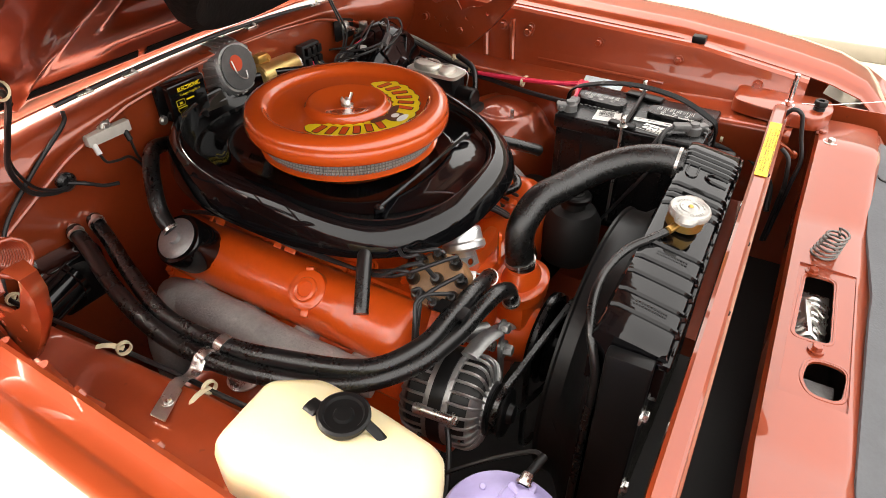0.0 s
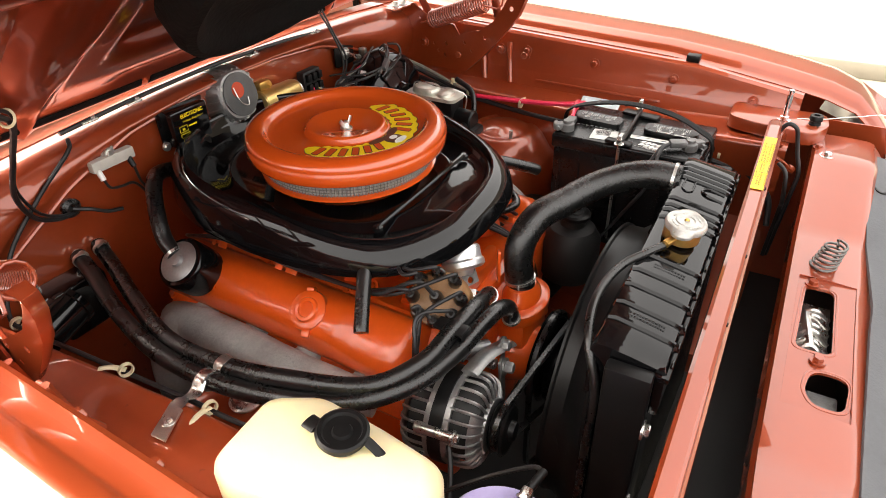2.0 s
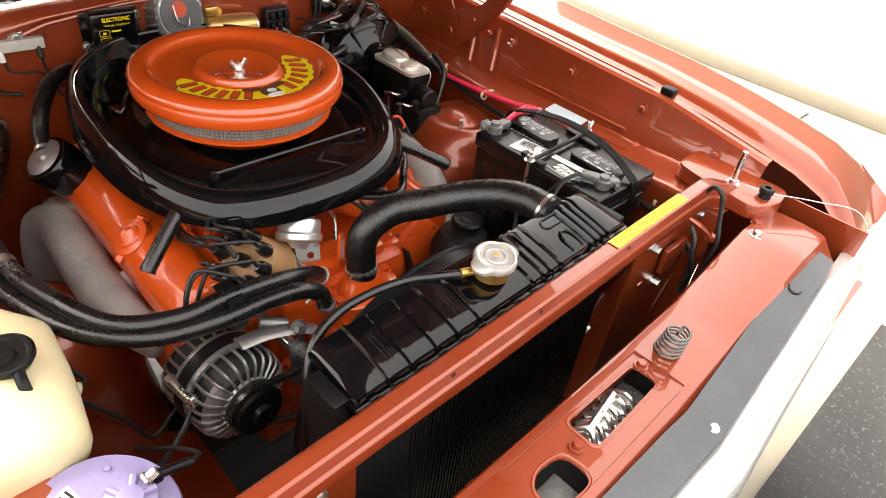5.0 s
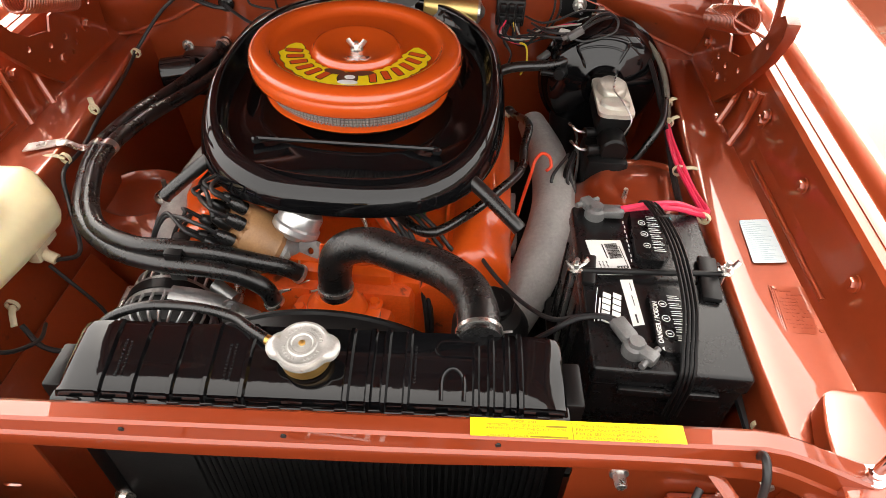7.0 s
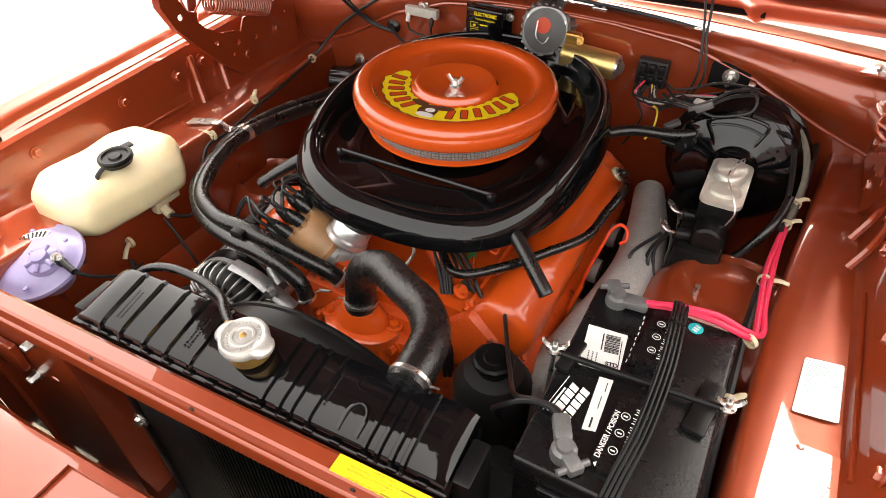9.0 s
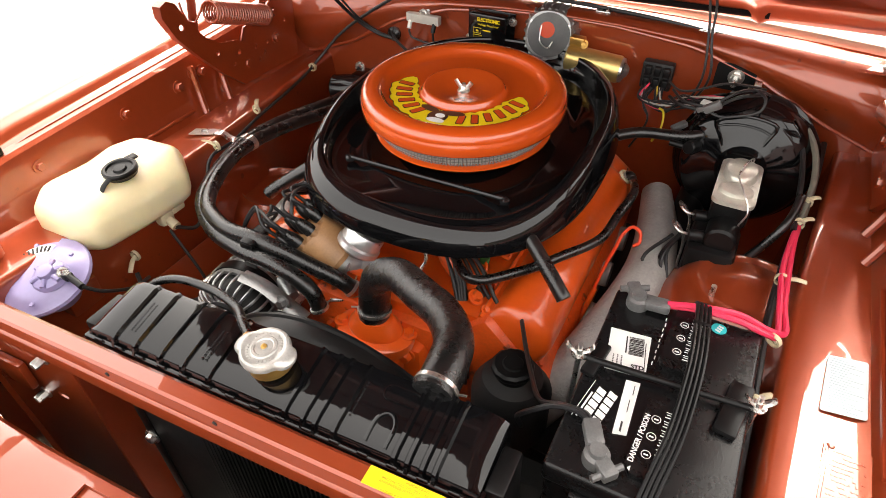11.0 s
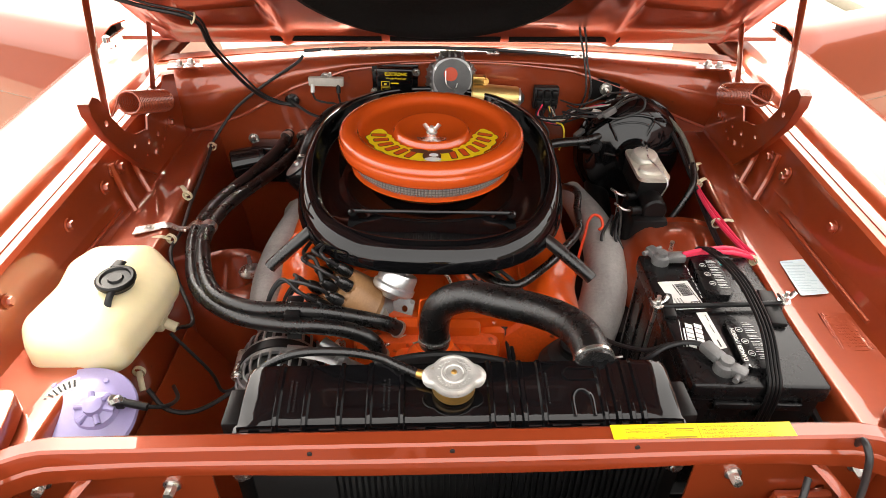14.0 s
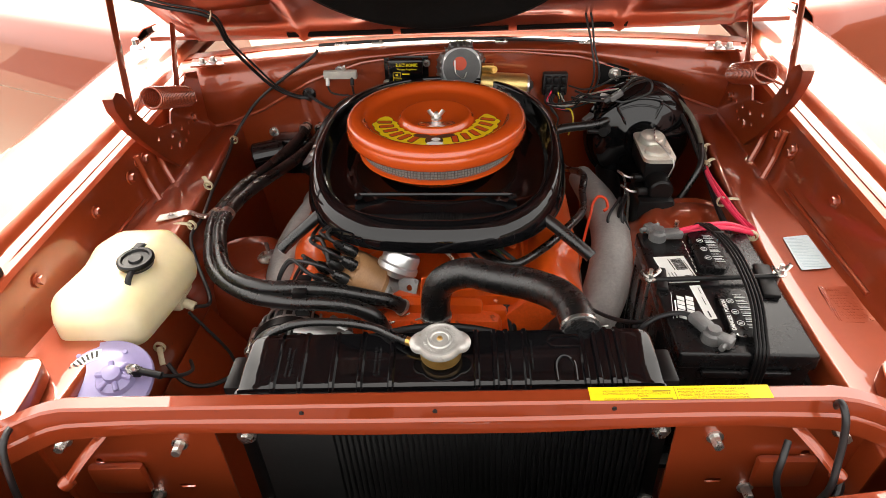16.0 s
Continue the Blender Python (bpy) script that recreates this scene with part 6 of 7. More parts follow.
writing("warning_text", "DANGER / POISON", 0.0085, Matrix.Translation((0.4045, 0.112, BZ + 0.0108)) @ pose(0, 0, 0, 0, 0, 87), WHITE_LABEL, bat, width=0.066, bold=0.0002)
bm = B()
plate(bm, [(0.4015, 0.071), (0.4048, 0.074), (0.4048, 0.0675)], Matrix.Translation((0, 0, BZ + 0.0103)), 0.0004)
part("warning_sign", bm, WHITE_LABEL, bat)
# labels on the cover
bm = B()
plate(bm, [(0.333, 0.263), (0.383, 0.268), (0.391, 0.200), (0.343, 0.195)], TOP, 0.0004)
lab = part("label", bm, WHITE_LABEL, bat, "white bar code label")
bm = B()
LM = Matrix.Translation((0.362, 0.2315, BZ + 0.0011)) @ pose(0, 0, 0, 0, 0, -80)
rg = random.Random(3)
x = -0.026
rows = []
while x < 0.004:
    w = rg.choice((0.0006, 0.0010, 0.0016))
    rows.append((x, x + w, 0.001, 0.018))
    x += w + rg.choice((0.0006, 0.0010))
rows += [(-0.026, 0.002, -0.003, 0.0016), (-0.02, 0.028, 0.0205, 0.0010)]
for j in range(3):
    for i in range(8):
        rows.append((0.008 + 0.0026 * i, 0.0094 + 0.0026 * i, -0.017 + 0.005 * j, 0.0016))
bars(bm, LM, rows)
part("bar_code", bm, INK, lab)
writing("label_text", "STD", 0.0085, LM @ Matrix.Translation((0.022, 0.013, 0.0003)) @ pose(0, 0, 0, 0, 0, 90), INK, lab, bold=0.0003)
bm = B()
plate(bm, [(0.3715, 0.189), (0.388, 0.191), (0.3915, 0.114), (0.3765, 0.110)], TOP, 0.0004)
lab2 = part("label", bm, WHITE_LABEL, bat, "white strip label")
bm = B()
bars(bm, Matrix.Translation((0.383, 0.150, BZ + 0.0011)) @ pose(0, 0, 0, 0, 0, -86), [(-0.012, 0.006, 0.0, 0.001), (0.02, 0.034, -0.003, 0.0022), (-0.034, -0.02, 0.002, 0.001)])
part("print", bm, INK, lab2)
bm = B()
SM = Matrix.Translation((0.3505, 0.140, BZ + 0.0008)) @ pose(0, 0, 0, 0, 0, -100)
for row, (y, n, h) in enumerate(((0.0045, 5, 0.0105), (-0.0085, 5, 0.0105))):
    for k in range(n):
        x0 = -0.026 + 0.0105 * k + 0.002 * row
        plate(bm, [(x0, y), (x0 + 0.0086, y), (x0 + 0.0112, y + h), (x0 + 0.0026, y + h)], SM, 0.0004)
bars(bm, SM, [(-0.012, 0.028, -0.0125, 0.0022), (-0.030, 0.030, -0.0165, 0.0008)])
part("maker_mark", bm, WHITE_LABEL, bat, "white slanted maker's mark as plain shapes")
bm = B()
plate(bm, circle(0.0095, 24, 0.456, 0.322), TOP, 0.0004)
ts = part("sticker", bm, TEAL, bat, "round teal date sticker")
bm = B()
bars(bm, Matrix.Translation((0.456, 0.322, BZ + 0.0011)) @ pose(0, 0, 0, 0, 0, 70), [(-0.006, -0.003, -0.004, 0.007), (-0.0015, 0.0015, -0.004, 0.007), (0.003, 0.006, -0.004, 0.007)])
part("print", bm, WHITE_LABEL, ts)
bm = B()
for k in range(9):
    bars(bm, TOP @ Matrix.Translation((0.392 + 0.001 * (k % 2), 0.225 + 0.010 * k, 0)), [(0, 0.0014, 0, 0.006)])
part("print", bm, WHITE_LABEL, blid, "fine white print")
# rubber strap over the cover
bm = B()
path = [(0.430, 0.350, 0.80), (0.429, 0.351, 0.862), (0.430, 0.337, 0.891), (0.434, 0.27, 0.912), (0.438, 0.20, 0.918), (0.437, 0.12, 0.909), (0.430, 0.062, 0.888), (0.427, 0.037, 0.868), (0.427, 0.035, 0.80)]
for dx in (-0.0075, -0.0025, 0.0025, 0.0075):
    tube(bm, [(x + dx, y, z) for x, y, z in path], 0.0024, 8, 6)
for y in (0.19, 0.22, 0.25, 0.28):
    box(bm, (0.438 - 0.06 * (y - 0.19), y, 0.9170 - 0.9 * (y - 0.2) ** 2), (0.021, 0.006, 0.0035), 0.001)
part("strap", bm, BLACK_SATIN, bat, "black ribbed rubber carrying strap")
# hold-down bar with hooks and wing nuts
bm = B()
tube(bm, [(0.311, 0.194, 0.880), (0.335, 0.195, 0.880), (0.41, 0.199, 0.881), (0.49, 0.205, 0.881), (0.512, 0.208, 0.880)], 0.0042, 10, 4)
box(bm, (0.490, 0.200, 0.8765), (0.026, 0.080, 0.008), 0.003, pose(0, 0, 0, 0, 0, -8))
box(bm, (0.331, 0.200, 0.8765), (0.018, 0.055, 0.008), 0.003, pose(0, 0, 0, 0, 0, -8))
part("hold_down", bm, BLACK_SATIN, bat, "black hold-down bar")
for x, y in ((0.311, 0.194), (0.512, 0.210)):
    bm = B()
    cyl(bm, (x, y, 0.66), (x, y, 0.900), 0.0032, seg=10)
    lathe(bm, [(0, 0.882), (0.010, 0.882), (0.010, 0.8835), (0.006, 0.884), (0.005, 0.892), (0, 0.892)], Matrix.Translation((x, y, 0)), 14)
    for s in (-1, 1):
        tube(bm, [(x + s * 0.004, y + s * 0.001, 0.887), (x + s * 0.011, y + s * 0.003, 0.892), (x + s * 0.015, y + s * 0.004, 0.898)], 0.0045, 8, flat=0.4)
    part("hold_down_bolt", bm, STEEL, bat, "long zinc bolt with wing nut")
for tag, x, y in (("positive_clamp", 0.352, 0.318), ("negative_clamp", 0.370, 0.070)):
    bm = B()
    lathe(bm, [(0, 0), (0.0145, 0.0), (0.0150, 0.004), (0.0140, 0.014), (0.0095, 0.016), (0.0090, 0.022), (0, 0.0225)], Matrix.Translation((x, y, BZ)), 20)
    d = Vector((1, 0.08, 0)) if tag[0] == "p" else Vector((-0.45, 0.9, 0.15))
    o = Vector((-0.5, 0.9, 0)) if tag[0] == "p" else Vector((0.75, -0.65, 0))
    box(bm, Vector((x, y, BZ + 0.010)) + d * 0.024, (0.034, 0.020, 0.014), 0.004, pose(0, 0, 0, 0, 0, math.degrees(math.atan2(d.y, d.x))))
    box(bm, Vector((x, y, BZ + 0.010)) + o * 0.018, (0.022, 0.018, 0.014), 0.003, pose(0, 0, 0, 0, 0, math.degrees(math.atan2(o.y, o.x))))
    tube(bm, [Vector((x, y, BZ + 0.010)) + o * 0.021 + Vector((-o.y, o.x, 0)) * 0.018, Vector((x, y, BZ + 0.010)) + o * 0.021 - Vector((-o.y, o.x, 0)) * 0.020], 0.0042, 8, smooth=False)
    part(tag, bm, LEAD, bat, "grey lead terminal clamp with bolt")
bm = B()
box(bm, (bcx, bcy, 0.648), (0.20, 0.33, 0.012), 0.003)
solo("battery_tray", bm, BLACK_SATIN, "black steel tray under the battery", "tray")
bm = B()
box(bm, (bcx + 0.01, bcy, 0.50), (0.14, 0.24, 0.29), 0.02)
solo("tray_bracket", bm, PAINT_IN, "painted bracket carrying the battery tray", "bracket")


def cable(name, pts, r, mat, label, seg=8, n=6, category="cable", group=""):
    bm = B()
    tube(bm, pts, r, seg, n)
    return solo(name, bm, mat, label, category, group)


for dz in (0.0, 0.009):
    cable("battery_cable", [(0.388, 0.322, 0.884 + dz * 0.3), (0.43, 0.331, 0.886 + dz * 0.6), (0.475, 0.335 + dz, 0.884 + dz * 0.3), (0.513, 0.340 + dz, 0.872), (0.526 + dz, 0.36 + dz, 0.858), (0.526 + dz * 0.7, 0.43, 0.848), (0.524 + dz, 0.52, 0.840), (0.532 + dz * 0.5, 0.62, 0.832), (0.545, 0.70, 0.828), (0.548, 0.76, 0.83)], 0.0042, RED_WIRE, "bright red battery cable along the inner fender", group="red battery cables")
cable("ground_cable", [(0.358, 0.094, 0.886), (0.338, 0.112, 0.884), (0.308, 0.116, 0.872), (0.283, 0.112, 0.852), (0.266, 0.122, 0.82), (0.257, 0.15, 0.77), (0.25, 0.2, 0.68)], 0.0036, WIRE, "black ground cable from the battery")
cable("ground_cable", [(0.361, 0.094, 0.884), (0.345, 0.116, 0.880), (0.315, 0.126, 0.866), (0.285, 0.140, 0.84), (0.255, 0.20, 0.80), (0.22, 0.27, 0.775), (0.19, 0.33, 0.77), (0.175, 0.37, 0.78)], 0.0034, WIRE, "thin black ground wire to the engine")
cable("wiring_loom", [(0.555, 0.90, 0.86), (0.552, 0.80, 0.845), (0.545, 0.70, 0.826), (0.532, 0.60, 0.822), (0.524, 0.50, 0.815), (0.520, 0.40, 0.812), (0.520, 0.30, 0.81), (0.520, 0.18, 0.80), (0.525, 0.06, 0.79), (0.53, -0.03, 0.77), (0.51, -0.085, 0.74), (0.47, -0.10, 0.69)], 0.0060, WIRE, "black taped wiring loom along the inner fender")
cable("wiring_loom", [(0.40, 0.905, 0.932), (0.44, 0.895, 0.930), (0.49, 0.875, 0.918), (0.53, 0.83, 0.893), (0.545, 0.77, 0.868), (0.543, 0.70, 0.845), (0.538, 0.66, 0.835)], 0.0055, material("grey_braided_loom", (0.16, 0.15, 0.12), 0.6, vary=0.3, scale=60, bump=0.5, bump_scale=400), "grey braided wiring loom round the brake booster")
cable("wiring_loom", [(0.375, 0.895, 0.925), (0.43, 0.885, 0.928), (0.47, 0.865, 0.918), (0.51, 0.825, 0.893), (0.525, 0.77, 0.868), (0.53, 0.70, 0.845), (0.532, 0.64, 0.832)], 0.0048, WIRE, "black wiring loom round the brake booster")


def strap_clip(p, d, tail, mat=NYLON, label="yellowed nylon wire clip"):
    t = thing("wire_clip", p, label, "clip", "nylon wire clips")
    bm = B()
    lathe(bm, [(0.0085, -0.003), (0.0105, -0.003), (0.0105, 0.003), (0.0085, 0.003), (0.0085, -0.003)], axis_matrix(p, d), 16)
    part("loop", bm, mat, t)
    bm = B()
    tail = Vector(tail)
    tube(bm, [Vector(p), Vector(p) + tail * 0.5 + Vector((0, 0, 0.004)), Vector(p) + tail], 0.0048, 8, 4, flat=0.4)
    part("tail", bm, mat, t)


for p, d, tail in (((0.536, 0.655, 0.838), (0, 1, 0.1), (0.02, 0.012, 0.008)), ((0.541, 0.705, 0.850), (0.1, 1, 0.3), (0.018, 0.014, 0.006)), ((0.526, 0.505, 0.835), (0, 1, 0), (0.032, 0.004, 0.004)), ((0.520, 0.275, 0.818), (0, 1, 0), (0.018, 0.012, 0.008)), ((0.522, 0.345, 0.862), (0.5, 0.8, 0.2), (0.004, 0.004, -0.012)),
                   ((0.535, 0.03, 0.80), (0, 1, 0), (0.022, 0.020, 0.018)), ((-0.545, 0.60, 0.812), (0.2, 1, 0), (-0.02, 0.028, 0.006)), ((-0.53, 0.455, 0.802), (0.2, 1, 0), (-0.035, -0.004, 0.004)), ((-0.563, 0.831, 0.812), (0.1, 1, 0.1), (0.010, 0.002, 0.002)), ((-0.507, 0.190, 0.72), (0, 1, 0), (0.015, -0.03, -0.012))):
    strap_clip(p, d, tail)

# ---- brake booster and master cylinder ----
boo = thing("brake_booster", (0.43, 0.80, 0.745), "round glossy black brake booster on the firewall", "brake booster")
bm = B()
BM = axis_matrix((0.430, 0.890, 0.818), (0.0, -1, 0.16)) @ Matrix.Diagonal((1.1, 1.1, 1.0, 1.0))
lathe(bm, [(0, 0), (0.085, 0.0), (0.100, 0.010), (0.108, 0.028), (0.112, 0.034), (0.116, 0.038), (0.116, 0.046), (0.111, 0.050), (0.107, 0.058), (0.103, 0.080), (0.094, 0.092), (0.080, 0.098), (0.060, 0.100), (0.040, 0.106), (0.034, 0.118), (0, 0.118)], BM, 56)
part("shell", bm, BLACK_GLOSS, boo)
bm = B()
face = lambda x, z: Vector((x, 0.7910 + 0.16 * (z - 0.834), z))
rim = [face(0.392, 0.862), face(0.379, 0.886), face(0.366, 0.908), face(0.384, 0.921), face(0.408, 0.928), face(0.440, 0.928), face(0.466, 0.920), face(0.458, 0.894), face(0.450, 0.872)]
tube(bm, rim, 0.0032, 8, 3)
tube(bm, [face(0.372, 0.902), face(0.388, 0.908), face(0.415, 0.912), face(0.442, 0.910), face(0.460, 0.904)], 0.0024, 8, 3)
part("pressing", bm, BLACK_GLOSS, boo)
bm = B()
p = BM @ Vector((-0.078, 0.020, 0.095))
cyl(bm, p, p + Vector((-0.01, -0.028, 0.006)), 0.013, 0.012, seg=16, bevel=0.002)
cyl(bm, p + Vector((-0.008, -0.018, 0.002)), p + Vector((-0.045, -0.018, 0.004)), 0.006, seg=12)
part("check_valve", bm, BLACK_SATIN, boo, "black vacuum check valve")
SET[0] = Matrix.Translation((0.006, 0, 0.013))
mc = thing("master_cylinder", (0.425, 0.69, 0.76), "black master cylinder with a tan-silver reservoir cap", "master cylinder")
bm = B()
cyl(bm, (0.426, 0.79, 0.800), (0.426, 0.585, 0.795), 0.026, bevel=0.004)
box(bm, (0.426, 0.695, 0.822), (0.062, 0.130, 0.045), 0.008)
cyl(bm, (0.40, 0.645, 0.80), (0.375, 0.635, 0.803), 0.010, seg=14)
cyl(bm, (0.40, 0.60, 0.79), (0.375, 0.59, 0.793), 0.010, seg=14)
box(bm, (0.417, 0.62, 0.738), (0.080, 0.10, 0.09), 0.012)
part("casting", bm, BLACK_SATIN, mc)
COVER = material("dull_tan_silver_cover", (0.66, 0.64, 0.56), 0.30, 0.5, vary=0.15, scale=30, bump=0.15, bump_scale=90)
bm = B()
plate(bm, rounded(0.068, 0.142, 0.016, 4, 0.426, 0.695), Matrix.Translation((0, 0, 0.843)), 0.008)
mcc = part("cover", bm, COVER, mc, "dull silver pressed cover")
bm = B()
lathe(bm, [(0.030, 0.0), (0.029, 0.010), (0.026, 0.014), (0.022, 0.0150), (0, 0.0150)], Matrix.Translation((0.426, 0.718, 0.851)), 28, 0.95, 1.25)
lathe(bm, [(0.028, 0.0), (0.026, 0.006), (0.020, 0.009), (0, 0.009)], Matrix.Translation((0.426, 0.662, 0.851)), 28, 1.0, 0.75)
part("dome", bm, COVER, mcc)
bm = B()
tube(bm, [(0.445, 0.62, 0.815), (0.452, 0.622, 0.845), (0.436, 0.650, 0.864), (0.424, 0.685, 0.868), (0.430, 0.725, 0.870), (0.440, 0.762, 0.862), (0.44, 0.77, 0.835)], 0.0016, 6)
part("bail", bm, STEEL, mc, "wire bail")
for y, z in ((0.637, 0.803), (0.592, 0.793)):
    bm = B()
    tube(bm, [(0.378, y, z), (0.362, y - 0.004, z + 0.004), (0.350, y + 0.006, z + 0.008), (0.348, y + 0.020, z + 0.004), (0.362, y + 0.024, z - 0.012), (0.372, y + 0.03, z - 0.05), (0.37, y, 0.66)], 0.0026, 8)
    part("brake_line", bm, STEEL, mc, "bent bright brake line")
SET[0] = None
rb = random.Random(21)
for k in range(4):
    o = Vector((rb.uniform(-0.012, 0.012), rb.uniform(-0.02, 0.02), rb.uniform(-0.01, 0.01)))
    cable("brake_pipe", [Vector((0.378 - 0.006 * k, 0.63, 0.775)) + o * 0.4, Vector((0.366 - 0.012 * k, 0.58, 0.755)) + o, Vector((0.372 - 0.005 * k, 0.53, 0.71)) - o, Vector((0.352 + 0.008 * k, 0.48, 0.66)) + o, (0.35 - 0.012 * k, 0.46, 0.58)], 0.0032, WIRE, "dark pipe running down beside the manifold", group="dark pipes")
stg = thing("steering_column", (0.36, 0.6, 0.62), "black steering box and shaft under the booster", "steering box")
bm = B()
tube(bm, [(0.37, 0.90, 0.76), (0.36, 0.70, 0.70), (0.355, 0.55, 0.655)], 0.028, 14)
box(bm, (0.37, 0.45, 0.60), (0.11, 0.16, 0.13), 0.02)
part("shaft", bm, BLACK_SATIN, stg)
hose("brake_hose", [(0.530, 0.690, 0.868), (0.520, 0.640, 0.846), (0.496, 0.620, 0.800), (0.468, 0.612, 0.752), (0.440, 0.60, 0.70), (0.43, 0.59, 0.62)], 0.0068, "black hose dropping beside the brake booster", RUBBER)
for r, pts in ((0.0026, [(0.275, 0.86, 0.925), (0.300, 0.81, 0.932), (0.328, 0.79, 0.938), (0.352, 0.785, 0.946), (0.388, 0.80, 0.972), (0.418, 0.83, 0.968), (0.440, 0.86, 0.950)]),
               (0.0026, [(0.345, 0.79, 0.932), (0.372, 0.785, 0.928), (0.405, 0.785, 0.938), (0.430, 0.79, 0.950), (0.432, 0.80, 0.968), (0.418, 0.82, 0.972)]),
               (0.0032, [(0.270, 0.87, 0.905), (0.295, 0.82, 0.918), (0.330, 0.80, 0.925), (0.350, 0.79, 0.934), (0.390, 0.80, 0.962), (0.430, 0.84, 0.958)]),
               (0.0022, [(0.262, 0.88, 0.930), (0.290, 0.83, 0.940), (0.320, 0.82, 0.952), (0.360, 0.83, 0.968), (0.40, 0.85, 0.964), (0.43, 0.88, 0.950)])):
    cable("loose_wire", pts, r, WIRE, "thin black wire over the top of the booster", 8, 6, group="loose wires")
bm = B()
box(bm, (0.354, 0.782, 0.944), (0.030, 0.012, 0.014), 0.002, pose(0, 0, 0, 0, -32, 10))
box(bm, (0.336, 0.786, 0.934), (0.014, 0.008, 0.009), 0.0015, pose(0, 0, 0, 0, -32, 10))
solo("wire_plug", bm, LEAD, "pale grey wire connector over the booster", "connector")
# red dipstick and its tube
dip = thing("dipstick", (0.285, 0.50, 0.70), "red looped dipstick beside the exhaust manifold", "dipstick")
bm = B()
tube(bm, [(0.262, 0.50, 0.70), (0.270, 0.515, 0.745), (0.280, 0.535, 0.785), (0.285, 0.548, 0.803), (0.296, 0.556, 0.815), (0.310, 0.552, 0.812), (0.314, 0.540, 0.800), (0.306, 0.532, 0.795)], 0.0030, 8)
part("handle", bm, material("red_orange_wire", (0.72, 0.06, 0.015), 0.4), dip)
bm = B()
tube(bm, [(0.235, 0.46, 0.60), (0.255, 0.48, 0.66), (0.264, 0.502, 0.705)], 0.005, 10)
part("tube", bm, ENGINE, dip)
# power steering reservoir
ps = thing("power_steering_pump", (0.216, 0.235, 0.60), "dark power steering pump with a grey ridged cap", "pump")
bm = B()
lathe(bm, [(0, 0), (0.055, 0), (0.060, 0.01), (0.060, 0.09), (0.045, 0.115), (0.026, 0.122), (0.024, 0.140), (0, 0.140)], Matrix.Translation((0.216, 0.240, 0.615)), 28)
part("reservoir", bm, BLACK_DEEP, ps)
bm = B()
lathe(bm, [(0.030, 0), (0.0315, 0.003), (0.031, 0.009), (0.027, 0.012), (0.016, 0.0115), (0.014, 0.014), (0, 0.0145)], Matrix.Translation((0.216, 0.236, 0.753)), 12)
part("cap", bm, BLACK_SATIN, ps, "dark ridged cap")

# ---- washer bottle, horn and left inner fender ----
wb = thing("washer_bottle", (-0.54, 0.24, 0.70), "cream plastic washer bottle with a black cap", "bottle")
bm = B()
OUT = [(-0.612, 0.350), (-0.512, 0.358), (-0.463, 0.318), (-0.468, 0.22), (-0.482, 0.128), (-0.530, 0.106), (-0.606, 0.108), (-0.634, 0.150), (-0.622, 0.235), (-0.634, 0.300)]
rings = []
for inset, z, push in ((0.030, 0.776, 0), (0.012, 0.779, 0), (0.004, 0.787, 0), (0.0, 0.806, 0.2), (0.0, 0.844, 0.7), (0.002, 0.853, 0.85), (0.006, 0.860, 0.95), (0.012, 0.8645, 1), (0.022, 0.8668, 1), (0.060, 0.8680, 1)):
    ring = []
    for px, py in round_poly(OUT, 0.016, 4):
        kx, ky = 1 - inset / 0.078, 1 - inset / 0.122
        x, y = -0.545 + (px + 0.545) * kx, 0.232 + (py - 0.232) * ky
        slope = 0.024 * ease(-0.525, -0.455, x) + 0.012 * ease(0.16, 0.10, y)
        ring.append(bm.verts.new((x, y, z - slope * push)))
    rings.append(ring)
rings.append([bm.verts.new((-0.545, 0.232, 0.868))])
bridge(bm, rings)
bm.faces.new(rings[0])
part("tank", bm, CREAM, wb, "cream translucent tank", angle=70)
bm = B()
WM = Matrix.Translation((-0.521, 0.234, 0.8735)) @ pose(0, 0, 0, 4, 0, 0)
lathe(bm, [(0.026, -0.006), (0.028, 0.0), (0.030, 0.002), (0.030, 0.007), (0.027, 0.009), (0.023, 0.0085), (0.021, 0.005), (0.012, 0.0045), (0.010, 0.008), (0, 0.0085)], WM, 32)
cp = part("cap", bm, BLACK_SATIN, wb, "black snap cap with tab")
bm = B()
tube(bm, [WM @ Vector((0.005, -0.027, 0.004)), WM @ Vector((0.004, -0.042, -0.002)), WM @ Vector((0.004, -0.052, -0.010))], 0.006, 8, flat=0.4)
part("tab", bm, BLACK_SATIN, cp)
bm = B()
tube(bm, [WM @ Vector((-0.01, 0.026, 0.005)), WM @ Vector((-0.008, 0.042, 0.004))], 0.010, 8, flat=0.3, smooth=False)
part("tab", bm, BLACK_SATIN, cp)
bm = B()
box(bm, (-0.566, 0.108, 0.803), (0.034, 0.03, 0.004), 0.0015)
bolt(bm, (-0.566, 0.104, 0.806), (0, 0, 1), 0.007, 0.006)
part("mounting_tab", bm, STEEL, wb, "screw and washer on the bottle's tab")
bm = B()
box(bm, (-0.490, 0.262, 0.766), (0.022, 0.030, 0.028), 0.006)
cyl(bm, (-0.480, 0.262, 0.762), (-0.462, 0.260, 0.754), 0.009, seg=14)
box(bm, (-0.486, 0.290, 0.772), (0.014, 0.030, 0.016), 0.004)
part("washer_pump", bm, NYLON, wb, "pale washer pump at the bottle's foot")
